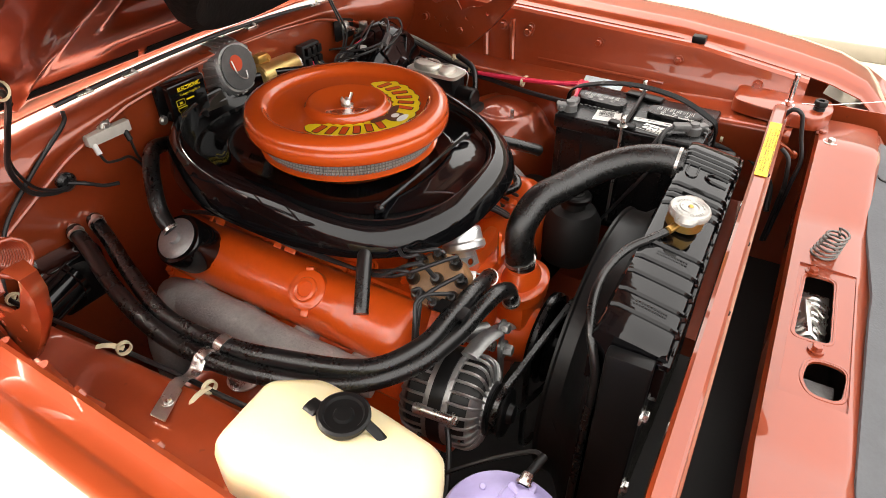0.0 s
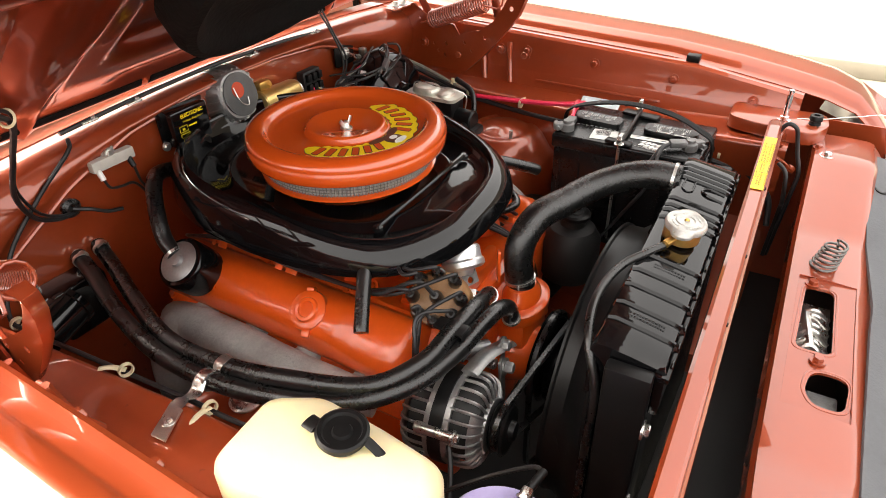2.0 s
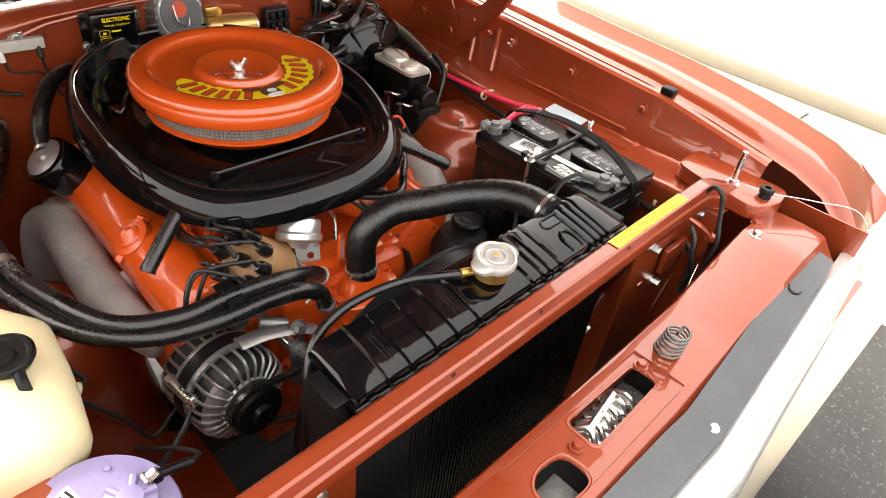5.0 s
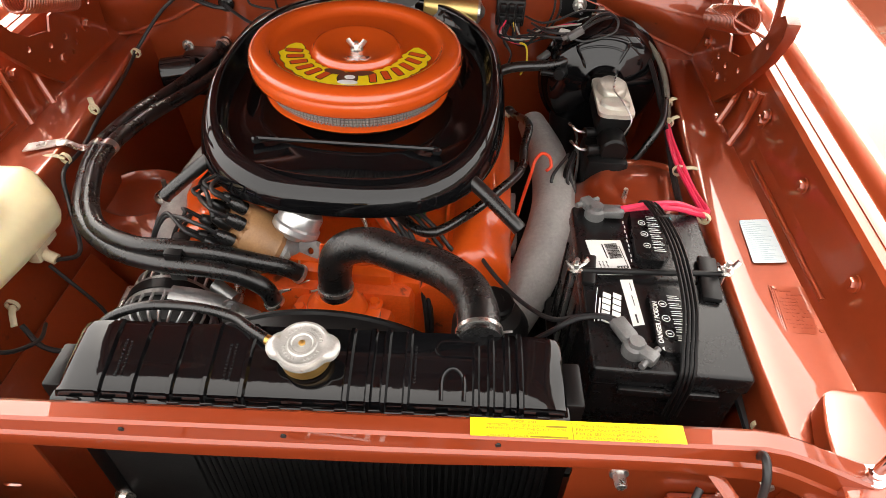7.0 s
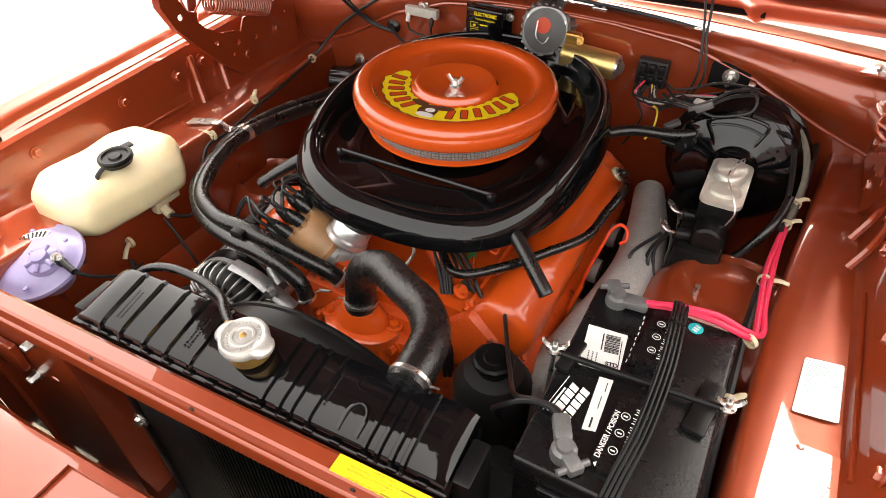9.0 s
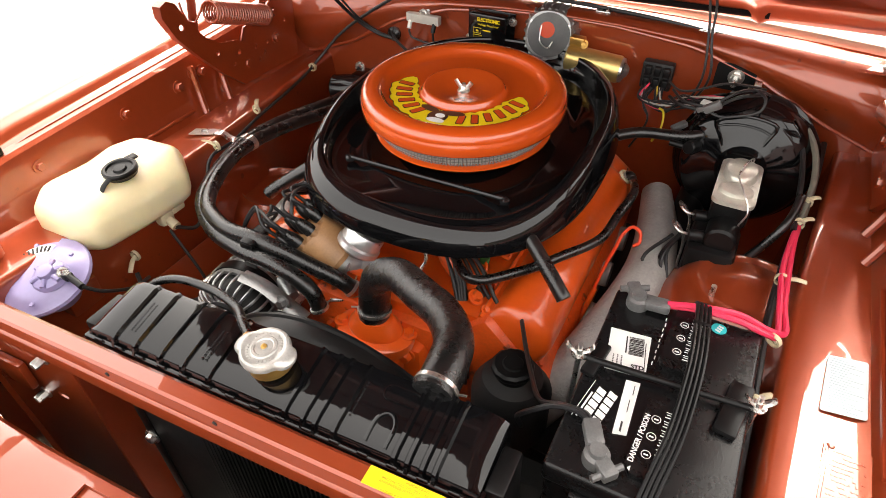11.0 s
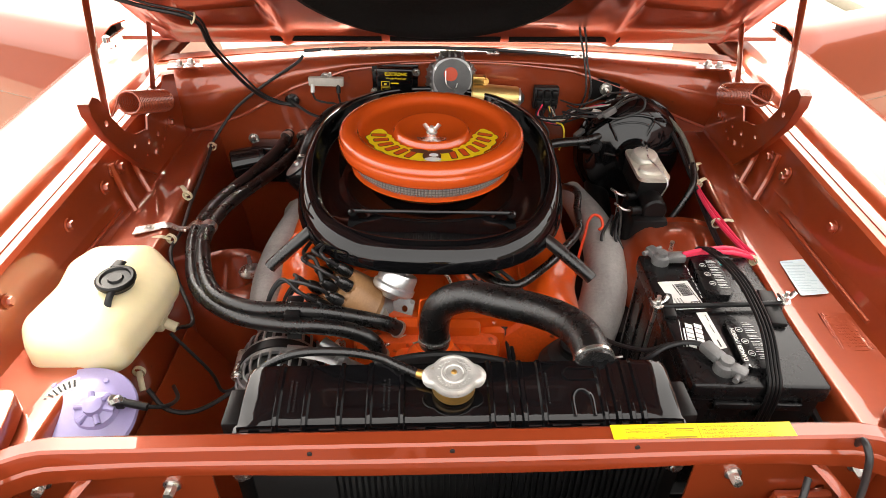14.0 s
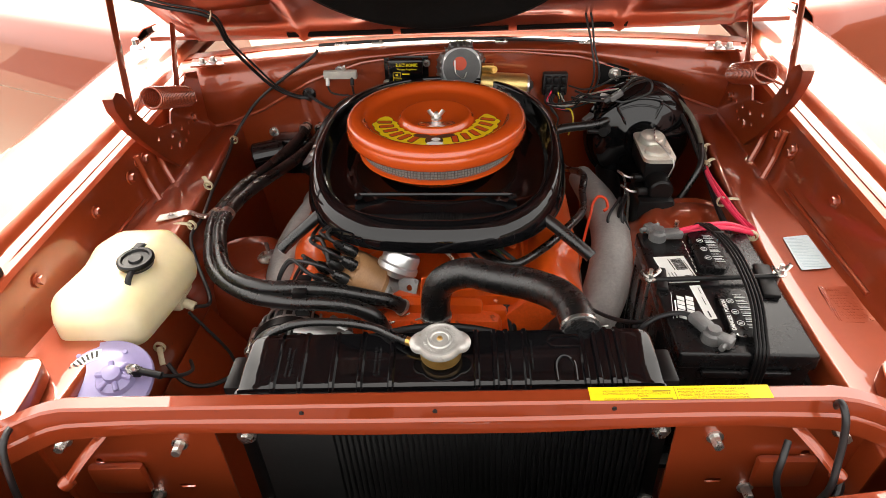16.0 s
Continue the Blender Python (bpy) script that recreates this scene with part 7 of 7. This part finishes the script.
cable("washer_tube", [(-0.463, 0.258, 0.754), (-0.452, 0.30, 0.735), (-0.50, 0.38, 0.76), (-0.525, 0.43, 0.790), (-0.528, 0.50, 0.790), (-0.540, 0.60, 0.797), (-0.552, 0.72, 0.801), (-0.562, 0.80, 0.806), (-0.562, 0.85, 0.820), (-0.51, 0.89, 0.885), (-0.43, 0.905, 0.945), (-0.36, 0.912, 0.990), (-0.345, 0.925, 1.005)], 0.0037, WIRE, "black washer tube along the inner fender", category="hose")
cable("cowl_tube", [(-0.345, 0.945, 1.010), (-0.20, 0.95, 1.018), (0.0, 0.955, 1.022), (0.20, 0.95, 1.018), (0.36, 0.945, 1.006)], 0.0042, WIRE, "black tube along the cowl edge", category="hose")
for x in (-0.29, -0.20, 0.10, 0.30):
    bm = B()
    box(bm, (x, 0.944, 1.018 - 0.06 * x * x), (0.030, 0.012, 0.004), 0.0015)
    bolt(bm, (x + 0.008, 0.944, 1.020 - 0.06 * x * x), (0, -0.4, 1), 0.004, 0.004, False)
    solo("tube_clip", bm, STEEL, "bright steel tube clip on the cowl", "clip", "cowl tube clips")
cable("washer_wire", [(-0.470, 0.250, 0.750), (-0.42, 0.25, 0.66), (-0.40, 0.24, 0.62), (-0.36, 0.25, 0.64), (-0.33, 0.25, 0.67)], 0.003, WIRE, "thin black wire across the inner fender")
cable("loom_branch", [(-0.49, 0.17, 0.70), (-0.46, 0.155, 0.67), (-0.42, 0.165, 0.655), (-0.37, 0.19, 0.67), (-0.33, 0.22, 0.70)], 0.0042, WIRE, "black wire to the alternator")
# bracket that carries the heater hoses
bm = B()
plate(bm, [(-0.600, 0.452), (-0.555, 0.474), (-0.553, 0.498), (-0.602, 0.476)], Matrix.Translation((0, 0, 0.8105)), 0.0025)
tube(bm, [(-0.556, 0.486, 0.812), (-0.542, 0.490, 0.810), (-0.530, 0.494, 0.800), (-0.517, 0.498, 0.797), (-0.505, 0.500, 0.806), (-0.494, 0.500, 0.810)], 0.010, 8, flat=0.13)
lathe(bm, [(0.0137, -0.008), (0.0150, -0.008), (0.0150, 0.008), (0.0137, 0.008)], axis_matrix((-0.4935, 0.50, 0.798), (0.1, 1, 0)), 24)
lathe(bm, [(0.0137, -0.008), (0.0150, -0.008), (0.0150, 0.008), (0.0137, 0.008)], axis_matrix((-0.4685, 0.49, 0.806), (0.1, 1, 0)), 24)
bolt(bm, (-0.577, 0.474, 0.813), (0, 0, 1), 0.006, 0.005)
solo("hose_bracket", bm, STEEL, "bright steel bracket holding the heater hoses", "bracket")
bm = B()
box(bm, (-0.255, 0.252, 0.815), (0.026, 0.050, 0.005), 0.002)
box(bm, (-0.255, 0.228, 0.79), (0.024, 0.004, 0.05), 0.001)
solo("hose_strap", bm, BLACK_SATIN, "black steel strap over the heater hoses", "strap")
# lilac horn
horn = thing("horn", (-0.495, 0.045, 0.74), "lilac painted round horn with a curved label", "horn")
HM = Matrix.Translation((-0.510, 0.036, 0.794)) @ pose(0, 0, 0, 14, 4, 0) @ Matrix.Scale(1.12, 4)
bm = B()
lathe(bm, [(0, -0.05), (0.030, -0.05), (0.040, -0.02), (0.060, -0.010), (0.066, -0.006), (0.068, -0.002), (0.066, 0.002), (0.058, 0.004), (0.050, 0.010), (0.036, 0.014), (0.0, 0.015)], HM, 48)
hb = part("body", bm, LILAC, horn)
bm = B()
hx = HM @ Matrix.Translation((0.024, 0.002, 0.012))
lathe(bm, [(0.026, 0.0), (0.023, 0.006), (0.018, 0.008), (0.012, 0.010), (0.011, 0.018), (0.006, 0.020), (0, 0.020)], hx, 24)
hbo = part("boss", bm, LILAC, hb)
for k in range(6):
    a = 2 * math.pi * k / 6
    bm = B()
    tube(bm, [hx @ Vector((0.009 * math.cos(a), 0.009 * math.sin(a), 0.010)), hx @ Vector((0.023 * math.cos(a), 0.023 * math.sin(a), 0.008))], 0.0042, 8, smooth=False)
    part("rib", bm, LILAC, hb)
for a, r in ((140, 0.050), (65, 0.048), (240, 0.050), (310, 0.055)):
    bm = B()
    bolt(bm, HM @ Vector((r * math.cos(radians(a)), r * math.sin(radians(a)), 0.010)), HM.to_3x3() @ Vector((0, 0, 1)), 0.004, 0.004, False)
    part("rivet", bm, LILAC, hb)
bm = B()
cols = []
for k in range(21):
    a = radians(105 + 125 * k / 20)
    cols.append([bm.verts.new(HM @ Vector((r * math.cos(a), r * math.sin(a), 0.0146 if r < 0.04 else 0.0128))) for r in (0.030, 0.047)])
for a, b in zip(cols, cols[1:]):
    bm.faces.new((a[0], b[0], b[1], a[1]))
hl = part("label", bm, WHITE_LABEL, horn, "pale curved label with marks")
bm = B()
for k in range(9):
    a = 112 + 8.5 * k
    box(bm, HM @ pose(0, 0, 0, 0, 0, a) @ Vector((0.0385, 0, 0.0146)), (0.010, 0.0022, 0.0012), 0, (HM.to_3x3().to_4x4() @ pose(0, 0, 0, 0, 0, a)))
part("print", bm, INK, hl, "plain dark bars")
bm = B()
box(bm, HM @ pose(0, 0, 0, 0, 0, 214) @ Vector((0.0385, 0, 0.0146)), (0.010, 0.018, 0.0012), 0.0004, (HM.to_3x3().to_4x4() @ pose(0, 0, 0, 0, 0, 214)))
part("patch", bm, material("blue_ink", (0.03, 0.04, 0.22), 0.5), hl, "plain blue patch")
bm = B()
box(bm, HM @ Vector((0.050, 0.012, 0.018)), (0.016, 0.014, 0.012), 0.003)
tube(bm, [HM @ Vector((0.056, 0.012, 0.020)), HM @ Vector((0.085, 0.008, 0.020))], 0.0055, 10, smooth=False)
part("terminal", bm, BLACK_SATIN, horn, "black wire terminal")
bm = B()
bolt(bm, HM @ Vector((0.044, 0.012, 0.022)), (0.8, 0, 0.4), 0.006, 0.012)
part("terminal_nut", bm, STEEL, horn)
cable("horn_wire", [HM @ Vector((0.085, 0.008, 0.020)), (-0.40, 0.06, 0.79), (-0.41, 0.11, 0.75), (-0.44, 0.16, 0.72)], 0.003, WIRE, "thin black wire to the horn")
bm = B()
box(bm, (-0.50, 0.07, 0.73), (0.03, 0.06, 0.05), 0.004)
solo("horn_bracket", bm, PAINT_IN, "painted bracket under the horn", "bracket")

# ---- firewall parts ----
reg = thing("voltage_regulator", (-0.130, 0.92, 0.92), "black ribbed voltage regulator with yellow print", "voltage regulator")
bm = B()
box(bm, (-0.130, 0.905, 0.955), (0.084, 0.028, 0.070), 0.004)
box(bm, (-0.130, 0.919, 0.955), (0.108, 0.004, 0.074), 0.001)
part("case", bm, BLACK_GLOSS, reg)
RM = Matrix.Translation((-0.130, 0.8906, 0.955)) @ pose(0, 0, 0, 90)
writing("regulator_title", "ELECTRONIC", 0.0105, RM @ Matrix.Translation((0.004, 0.023, 0)), YELLOW, reg, width=0.052, bold=0.0003)
writing("regulator_text", "Voltage Regulator", 0.0062, RM @ Matrix.Translation((0.004, 0.013, 0)), YELLOW, reg, width=0.048)
bm = B()
for x0, x1, y0, y1 in ((-0.030, -0.012, -0.006, 0.005), (-0.030, -0.010, -0.020, -0.010)):
    tube(bm, [RM @ Vector(q + (0,)) for q in ((x0, y0), (x1, y0), (x1, y1), (x0, y1), (x0, y0))], 0.0007, 4, smooth=False)
bars(bm, RM, [(-0.008, 0.010, 0.000, 0.003), (-0.006, 0.006, -0.013, 0.0015), (-0.024, -0.018, -0.003, 0.004), (-0.030, 0.012, -0.028, 0.0012)])
part("print", bm, YELLOW, reg, "yellow frames and bars")
for x, z in ((-0.180, 0.925), (-0.080, 0.975)):
    bm = B()
    bolt(bm, (x, 0.915, z), (0, -1, 0), 0.006, 0.005)
    part("screw", bm, STEEL, reg, "zinc screw")
bm = B()
box(bm, (-0.118, 0.895, 0.915), (0.035, 0.022, 0.016), 0.003)
part("plug", bm, BLACK_SATIN, reg, "black wiring plug")
res = thing("ballast_resistor", (-0.293, 0.92, 0.94), "pale ceramic ballast resistor with two wires", "resistor")
bm = B()
box(bm, (-0.293, 0.912, 0.949), (0.082, 0.016, 0.020), 0.002)
part("ceramic", bm, material("pale_ceramic", (0.50, 0.47, 0.42), 0.55, vary=0.15, scale=60), res)
bm = B()
box(bm, (-0.293, 0.918, 0.960), (0.026, 0.004, 0.020), 0.002)
bolt(bm, (-0.293, 0.912, 0.960), (0, -1, 0), 0.007, 0.006)
part("bracket", bm, STEEL, res)
for x in (-0.325, -0.264):
    bm = B()
    cyl(bm, (x, 0.908, 0.942), (x, 0.900, 0.925), 0.005, seg=10)
    part("terminal", bm, BLACK_SATIN if x > -0.3 else WHITE_LABEL, res)
cable("resistor_wire", [(-0.325, 0.899, 0.924), (-0.318, 0.898, 0.908), (-0.295, 0.902, 0.900), (-0.272, 0.905, 0.895), (-0.255, 0.905, 0.870), (-0.245, 0.91, 0.84)], 0.0025, WIRE, "thin wire from the resistor", group="resistor wires")
cable("resistor_wire", [(-0.264, 0.899, 0.924), (-0.262, 0.90, 0.905), (-0.255, 0.905, 0.885), (-0.24, 0.905, 0.86)], 0.0025, WIRE, "thin wire from the resistor", group="resistor wires")
bm = B()
lathe(bm, [(0.016, -0.004), (0.017, 0.004), (0.010, 0.010), (0, 0.010)], axis_matrix((-0.382, 0.928, 0.893), (0, -1, 0)), 18)
solo("firewall_grommet", bm, RUBBER, "black rubber grommet in the firewall", "grommet")
cable("grommet_wire", [(-0.382, 0.92, 0.893), (-0.36, 0.905, 0.885), (-0.335, 0.905, 0.868), (-0.31, 0.90, 0.862)], 0.0035, WIRE, "black wire from the grommet")
bm = B()
bolt(bm, (-0.492, 0.931, 0.787), (0, -1, 0), 0.009, 0.012)
solo("firewall_stud", bm, STEEL, "dull studs and nut on the firewall", "stud")
blow = thing("blower_motor", (-0.485, 0.86, 0.71), "black cylindrical heater blower motor", "motor")
bm = B()
lathe(bm, [(0, 0), (0.034, 0.0), (0.037, 0.003), (0.037, 0.070), (0.039, 0.072), (0.039, 0.082), (0, 0.082)], axis_matrix((-0.535, 0.87, 0.742), (1, 0.25, 0.12)), 30)
box(bm, (-0.44, 0.905, 0.74), (0.10, 0.06, 0.10), 0.01)
part("can", bm, BLACK_GLOSS, blow)
for x, z in ((-0.400, 0.805), (-0.360, 0.805)):
    bm = B()
    cyl(bm, (x, 0.94, z), (x, 0.915, z), 0.011, seg=16)
    lathe(bm, [(0.0126, -0.003), (0.0145, -0.003), (0.0145, 0.003), (0.0126, 0.003)], axis_matrix((x - 0.005, 0.915, z - 0.003), (0.3, 1, 0.2)), 16)
    solo("heater_pipe", bm, STEEL, "short heater pipe with clamp on the firewall", "pipe", "heater pipes")
wip = thing("wiper_motor", (0.03, 0.91, 0.90), "grey wiper motor with a gold cylinder", "wiper motor")
WPM = axis_matrix((0.004, 0.925, 0.962), (0.05, -1, 0.25))
bm = B()
lathe(bm, [(0.062, -0.030), (0.060, -0.012), (0.054, 0.010), (0.049, 0.022), (0.046, 0.026), (0, 0.027)], WPM, 48, 1.0, 1.0, 2.6)
gh = part("gear_housing", bm, ALU, wip, "grey cast gear housing")
for k in range(22):
    a = 2 * math.pi * k / 22
    q = (abs(math.cos(a)) ** 2.6 + abs(math.sin(a)) ** 2.6) ** (-1 / 2.6)
    bm = B()
    tube(bm, [WPM @ Vector((r * q * math.cos(a), r * q * math.sin(a), z)) for r, z in ((0.062, -0.026), (0.0595, -0.010), (0.0545, 0.010), (0.0495, 0.021))], 0.0034, 6, 2)
    part("rib", bm, ALU, gh)
bm = B()
lathe(bm, [(0.044, 0.0268), (0.044, 0.0290), (0, 0.0288)], WPM, 32)
gc = part("gear_cover", bm, material("dark_grey_cover", (0.10, 0.10, 0.10), 0.45, 0.2, vary=0.2, scale=40), wip, "dark round cover plate")
bm = B()
plate(bm, circle(0.016, 20), WPM @ Matrix.Translation((-0.004, 0.010, 0.0290)), 0.0004)
part("mark", bm, LETTER_RED, gc, "faded red mark")
bm = B()
tube(bm, [WPM @ Vector((-0.016, 0.018, 0.032)), WPM @ Vector((-0.014, -0.012, 0.036)), WPM @ Vector((0.004, -0.024, 0.036)), WPM @ Vector((0.012, -0.01, 0.032))], 0.0014, 6)
part("wire", bm, STEEL, gc)
for a in (30, 150, 270):
    bm = B()
    bolt(bm, WPM @ Vector((0.044 * math.cos(radians(a)), 0.044 * math.sin(radians(a)), 0.022)), WPM.to_3x3() @ Vector((0, 0, 1)), 0.005, 0.005)
    part("screw", bm, STEEL, wip)
bm = B()
GMX = axis_matrix((0.050, 0.898, 0.931), (1, 0.03, -0.06))
lathe(bm, [(0, 0.0), (0.024, 0.0), (0.027, 0.003), (0.027, 0.108), (0.0255, 0.112), (0, 0.112)], GMX, 32)
part("motor_can", bm, GOLD, wip, "gold plated motor can")
bm = B()
lathe(bm, [(0.024, 0.112), (0.024, 0.117), (0.014, 0.122), (0.008, 0.128), (0, 0.129)], GMX, 24)
part("end_bell", bm, STEEL, wip)
bm = B()
bolt(bm, GMX @ Vector((0.010, -0.0255, 0.045)), (0, -0.9, 0.4), 0.004, 0.002, False)
part("screw", bm, BRASS, wip)
bm = B()
box(bm, (0.068, 0.90, 0.968), (0.03, 0.02, 0.018), 0.003)
bolt(bm, (0.082, 0.895, 0.965), (0.2, -1, 0.2), 0.006, 0.006)
part("mounting_lug", bm, BRASS, wip)
# bulkhead connector and its fan of wires
con = thing("bulkhead_connector", (0.232, 0.92, 0.89), "black bulkhead connector with many wires", "connector")
bm = B()
box(bm, (0.232, 0.918, 0.922), (0.060, 0.022, 0.055), 0.004)
blk = part("block", bm, BLACK_DEEP, con)
for i in range(3):
    for j in range(2):
        bm = B()
        box(bm, (0.215 + 0.018 * i, 0.904, 0.935 - 0.024 * j), (0.013, 0.014, 0.018), 0.002)
        part("plug", bm, BLACK_SATIN, blk)
rw = random.Random(11)
for k in range(14):
    x0, z0 = 0.212 + 0.003 * k, 0.905 + rw.uniform(-0.004, 0.006)
    mat = YELLOW_WIRE if k == 9 else (RED_WIRE if k == 4 else (material("pale_wire_covering", (0.42, 0.40, 0.36), 0.5) if k in (2, 11) else WIRE))
    e = (0.30 + 0.012 * rw.uniform(-1, 1), 0.875 + 0.01 * rw.uniform(-1, 1), 0.90 + 0.012 * rw.uniform(-1, 1))
    pts = [(x0, 0.90, z0), (x0 + rw.uniform(-0.012, 0.01), 0.880, 0.885 + rw.uniform(-0.012, 0.008)), (0.262 + rw.uniform(-0.012, 0.012), 0.868, 0.880 + rw.uniform(-0.012, 0.014)), e, (0.36 + rw.uniform(-0.01, 0.02), 0.865 + rw.uniform(-0.02, 0.02), 0.905 + rw.uniform(-0.01, 0.025)), (0.42 + rw.uniform(-0.01, 0.02), 0.880, 0.925 + rw.uniform(-0.01, 0.012))]
    if k == 9:
        pts = pts[:2] + [(0.268, 0.85, 0.88), (0.272, 0.83, 0.855), (0.262, 0.82, 0.83)]
    if k in (5, 7):
        pts = pts[:2] + [(0.24, 0.86, 0.855), (0.23, 0.85, 0.82), (0.22, 0.83, 0.80)]
    cable("loose_wire", pts, 0.0021, mat, "thin wire in the tangle beside the booster", 6, 6, group="loose wires")
bm = B()
box(bm, (0.345, 0.845, 0.916), (0.030, 0.014, 0.012), 0.002, pose(0, 0, 0, 10, 20, 35))
solo("wire_plug", bm, WHITE_LABEL, "small white wire plug", "connector")
bm = B()
box(bm, (0.305, 0.825, 0.872), (0.030, 0.013, 0.011), 0.002, pose(0, 0, 0, 0, -20, 40))
solo("wire_plug", bm, LEAD, "small grey wire plug", "connector")
bm = B()
plate(bm, rounded(0.072, 0.052, 0.006, 3), Matrix.Translation((0.372, 0.923, 0.944)) @ pose(0, 0, 0, 90), 0.003)
pl = solo("cover_plate", bm, BLACK_SATIN, "black cover plate on the firewall with a stud", "plate")
bm = B()
bolt(bm, (0.374, 0.918, 0.946), (0, -1, 0), 0.010, 0.008)
cyl(bm, (0.374, 0.915, 0.946), (0.374, 0.885, 0.944), 0.005, seg=10)
part("stud", bm, STEEL, pl, "zinc stud and washer")
bm = B()
box(bm, (0.415, 0.895, 0.940), (0.012, 0.02, 0.028), 0.002)
solo("loom_bracket", bm, STEEL, "bright bracket holding the loom", "bracket")
for dx in (0.0, 0.012):
    cable("hood_wire", [(0.30 + dx * 0.4, 0.885, 0.885), (0.318 + dx, 0.88, 0.95), (0.308 + dx * 0.5, 0.90, 1.02), (0.292 + dx, 0.92, 1.08), (0.27, 0.90, 1.16)], 0.0024, WIRE, "thin black wire rising to the hood", group="hood wires")

# ---- stickers on the body ----
SET[0] = ROLL @ FRONT @ Matrix.Translation((-0.006, -0.0085, -0.0071))
bm = B()
plate(bm, [(0.183, -0.0780), (0.392, -0.0780), (0.392, -0.0580), (0.183, -0.0580)], Matrix.Translation((0, 0, 0.9170)), 0.0006)
ys_ = solo("coolant_sticker", bm, YELLOW, "long yellow coolant sticker on the radiator support", "sticker")
SK = Matrix.Translation((0.046, -0.0105, 0.9177)) @ Matrix.Diagonal((0.84, 0.84, 1, 1))
writing("sticker_text", "IMPORTANT", 0.0048, SK @ Matrix.Translation((0.226, -0.0602, 0)), STICKER_INK, ys_, width=0.030)
writing("sticker_text", "PROTECTED TO -20 F. WITH", 0.0045, SK @ Matrix.Translation((0.2155, -0.0652, 0)), STICKER_INK, ys_, width=0.066)
writing("sticker_text", "ANTIFREEZE (ETHYLENE GLYCOL) TYPE", 0.0045, SK @ Matrix.Translation((0.2280, -0.0698, 0)), STICKER_INK, ys_, width=0.094)
writing("sticker_text", "DATE", 0.0045, SK @ Matrix.Translation((0.236, -0.0744, 0)), STICKER_INK, ys_, width=0.013)
writing("sticker_text", "CHECKED BY DEALER", 0.0045, SK @ Matrix.Translation((0.206, -0.0790, 0)), STICKER_INK, ys_, width=0.048)
writing("sticker_text", "ALWAYS MAKE SURE COOLANT HAS", 0.0048, SK @ Matrix.Translation((0.3325, -0.0625, 0)), STICKER_INK, ys_, width=0.094)
writing("sticker_text", "PROPER AMOUNT OF ANTI-", 0.0048, SK @ Matrix.Translation((0.3260, -0.0678, 0)), STICKER_INK, ys_, width=0.080)
writing("sticker_text", "FREEZE. SEE OWNER'S MANUAL FOR", 0.0048, SK @ Matrix.Translation((0.3325, -0.0731, 0)), STICKER_INK, ys_, width=0.094)
writing("sticker_text", "COOLING SYSTEMS RECOMMENDATIONS", 0.0048, SK @ Matrix.Translation((0.3325, -0.0784, 0)), STICKER_INK, ys_, width=0.094)
bm = B()
bars(bm, SK, [(0.251, 0.276, -0.0664, 0.0022), (0.2815, 0.2822, -0.0810, 0.0225), (0.232, 0.276, -0.0800, 0.0020)])
part("print", bm, STICKER_INK, ys_)
PLZ = LEDGE + 0.0010
SET[0] = ROLL
bm = B()
plate(bm, round_poly([(0.591, 0.377), (0.637, 0.384), (0.636, 0.286), (0.585, 0.280)], 0.004), Matrix.Translation((0, 0, PLZ)), 0.0005)
bl = solo("emission_label", bm, BLUE_LABEL, "pale blue foil label on the inner fender", "label")
bm = B()
bars(bm, Matrix.Translation((0, 0, PLZ + 0.0006)), [(0.5925, 0.5925 + 0.039 * (0.55 + 0.45 * ((7 * k) % 5) / 4), 0.3725 - 0.0044 * k, 0.0010) for k in range(20)])
part("print", bm, material("pale_grey_blue_ink", (0.46, 0.60, 0.66), 0.5), bl)
bm = B()
plate(bm, [(0.593, 0.236), (0.646, 0.236), (0.642, 0.150), (0.586, 0.150)], Matrix.Translation((0, 0, PLZ)), 0.0009)
fp = solo("data_plate", bm, PAINT_IN, "painted over data plate riveted to the inner fender", "plate")
bm = B()
rp = random.Random(8)
rows = []
for k in range(11):
    x = 0.599 - 0.0004 * k + rp.uniform(0, 0.004)
    while x < (0.634 if k % 4 else 0.622):
        w = rp.uniform(0.0010, 0.0034)
        if rp.random() < 0.82:
            rows.append((x, x + w, 0.2245 - 0.0066 * k + rp.uniform(-0.0004, 0.0004), rp.uniform(0.0020, 0.0032)))
        x += w + rp.uniform(0.0010, 0.0022)
bars(bm, Matrix.Translation((0, 0, PLZ + 0.0009)), rows, t=0.0006)
for dx in (0.0, 0.0032):
    tube(bm, [(0.5955 + dx, 0.234, PLZ + 0.0009), (0.5885 + dx, 0.152, PLZ + 0.0009)], 0.0009, 6, smooth=False)
tagged(part("stamping", bm, PAINT_IN, fp), kind="stuff")
for x, y in ((0.599, 0.231), (0.637, 0.155)):
    bm = B()
    lathe(bm, [(0.0045, 0), (0.0035, 0.0015), (0, 0.002)], Matrix.Translation((x, y, PLZ + 0.0013)), 12)
    part("rivet", bm, PAINT_IN, fp)
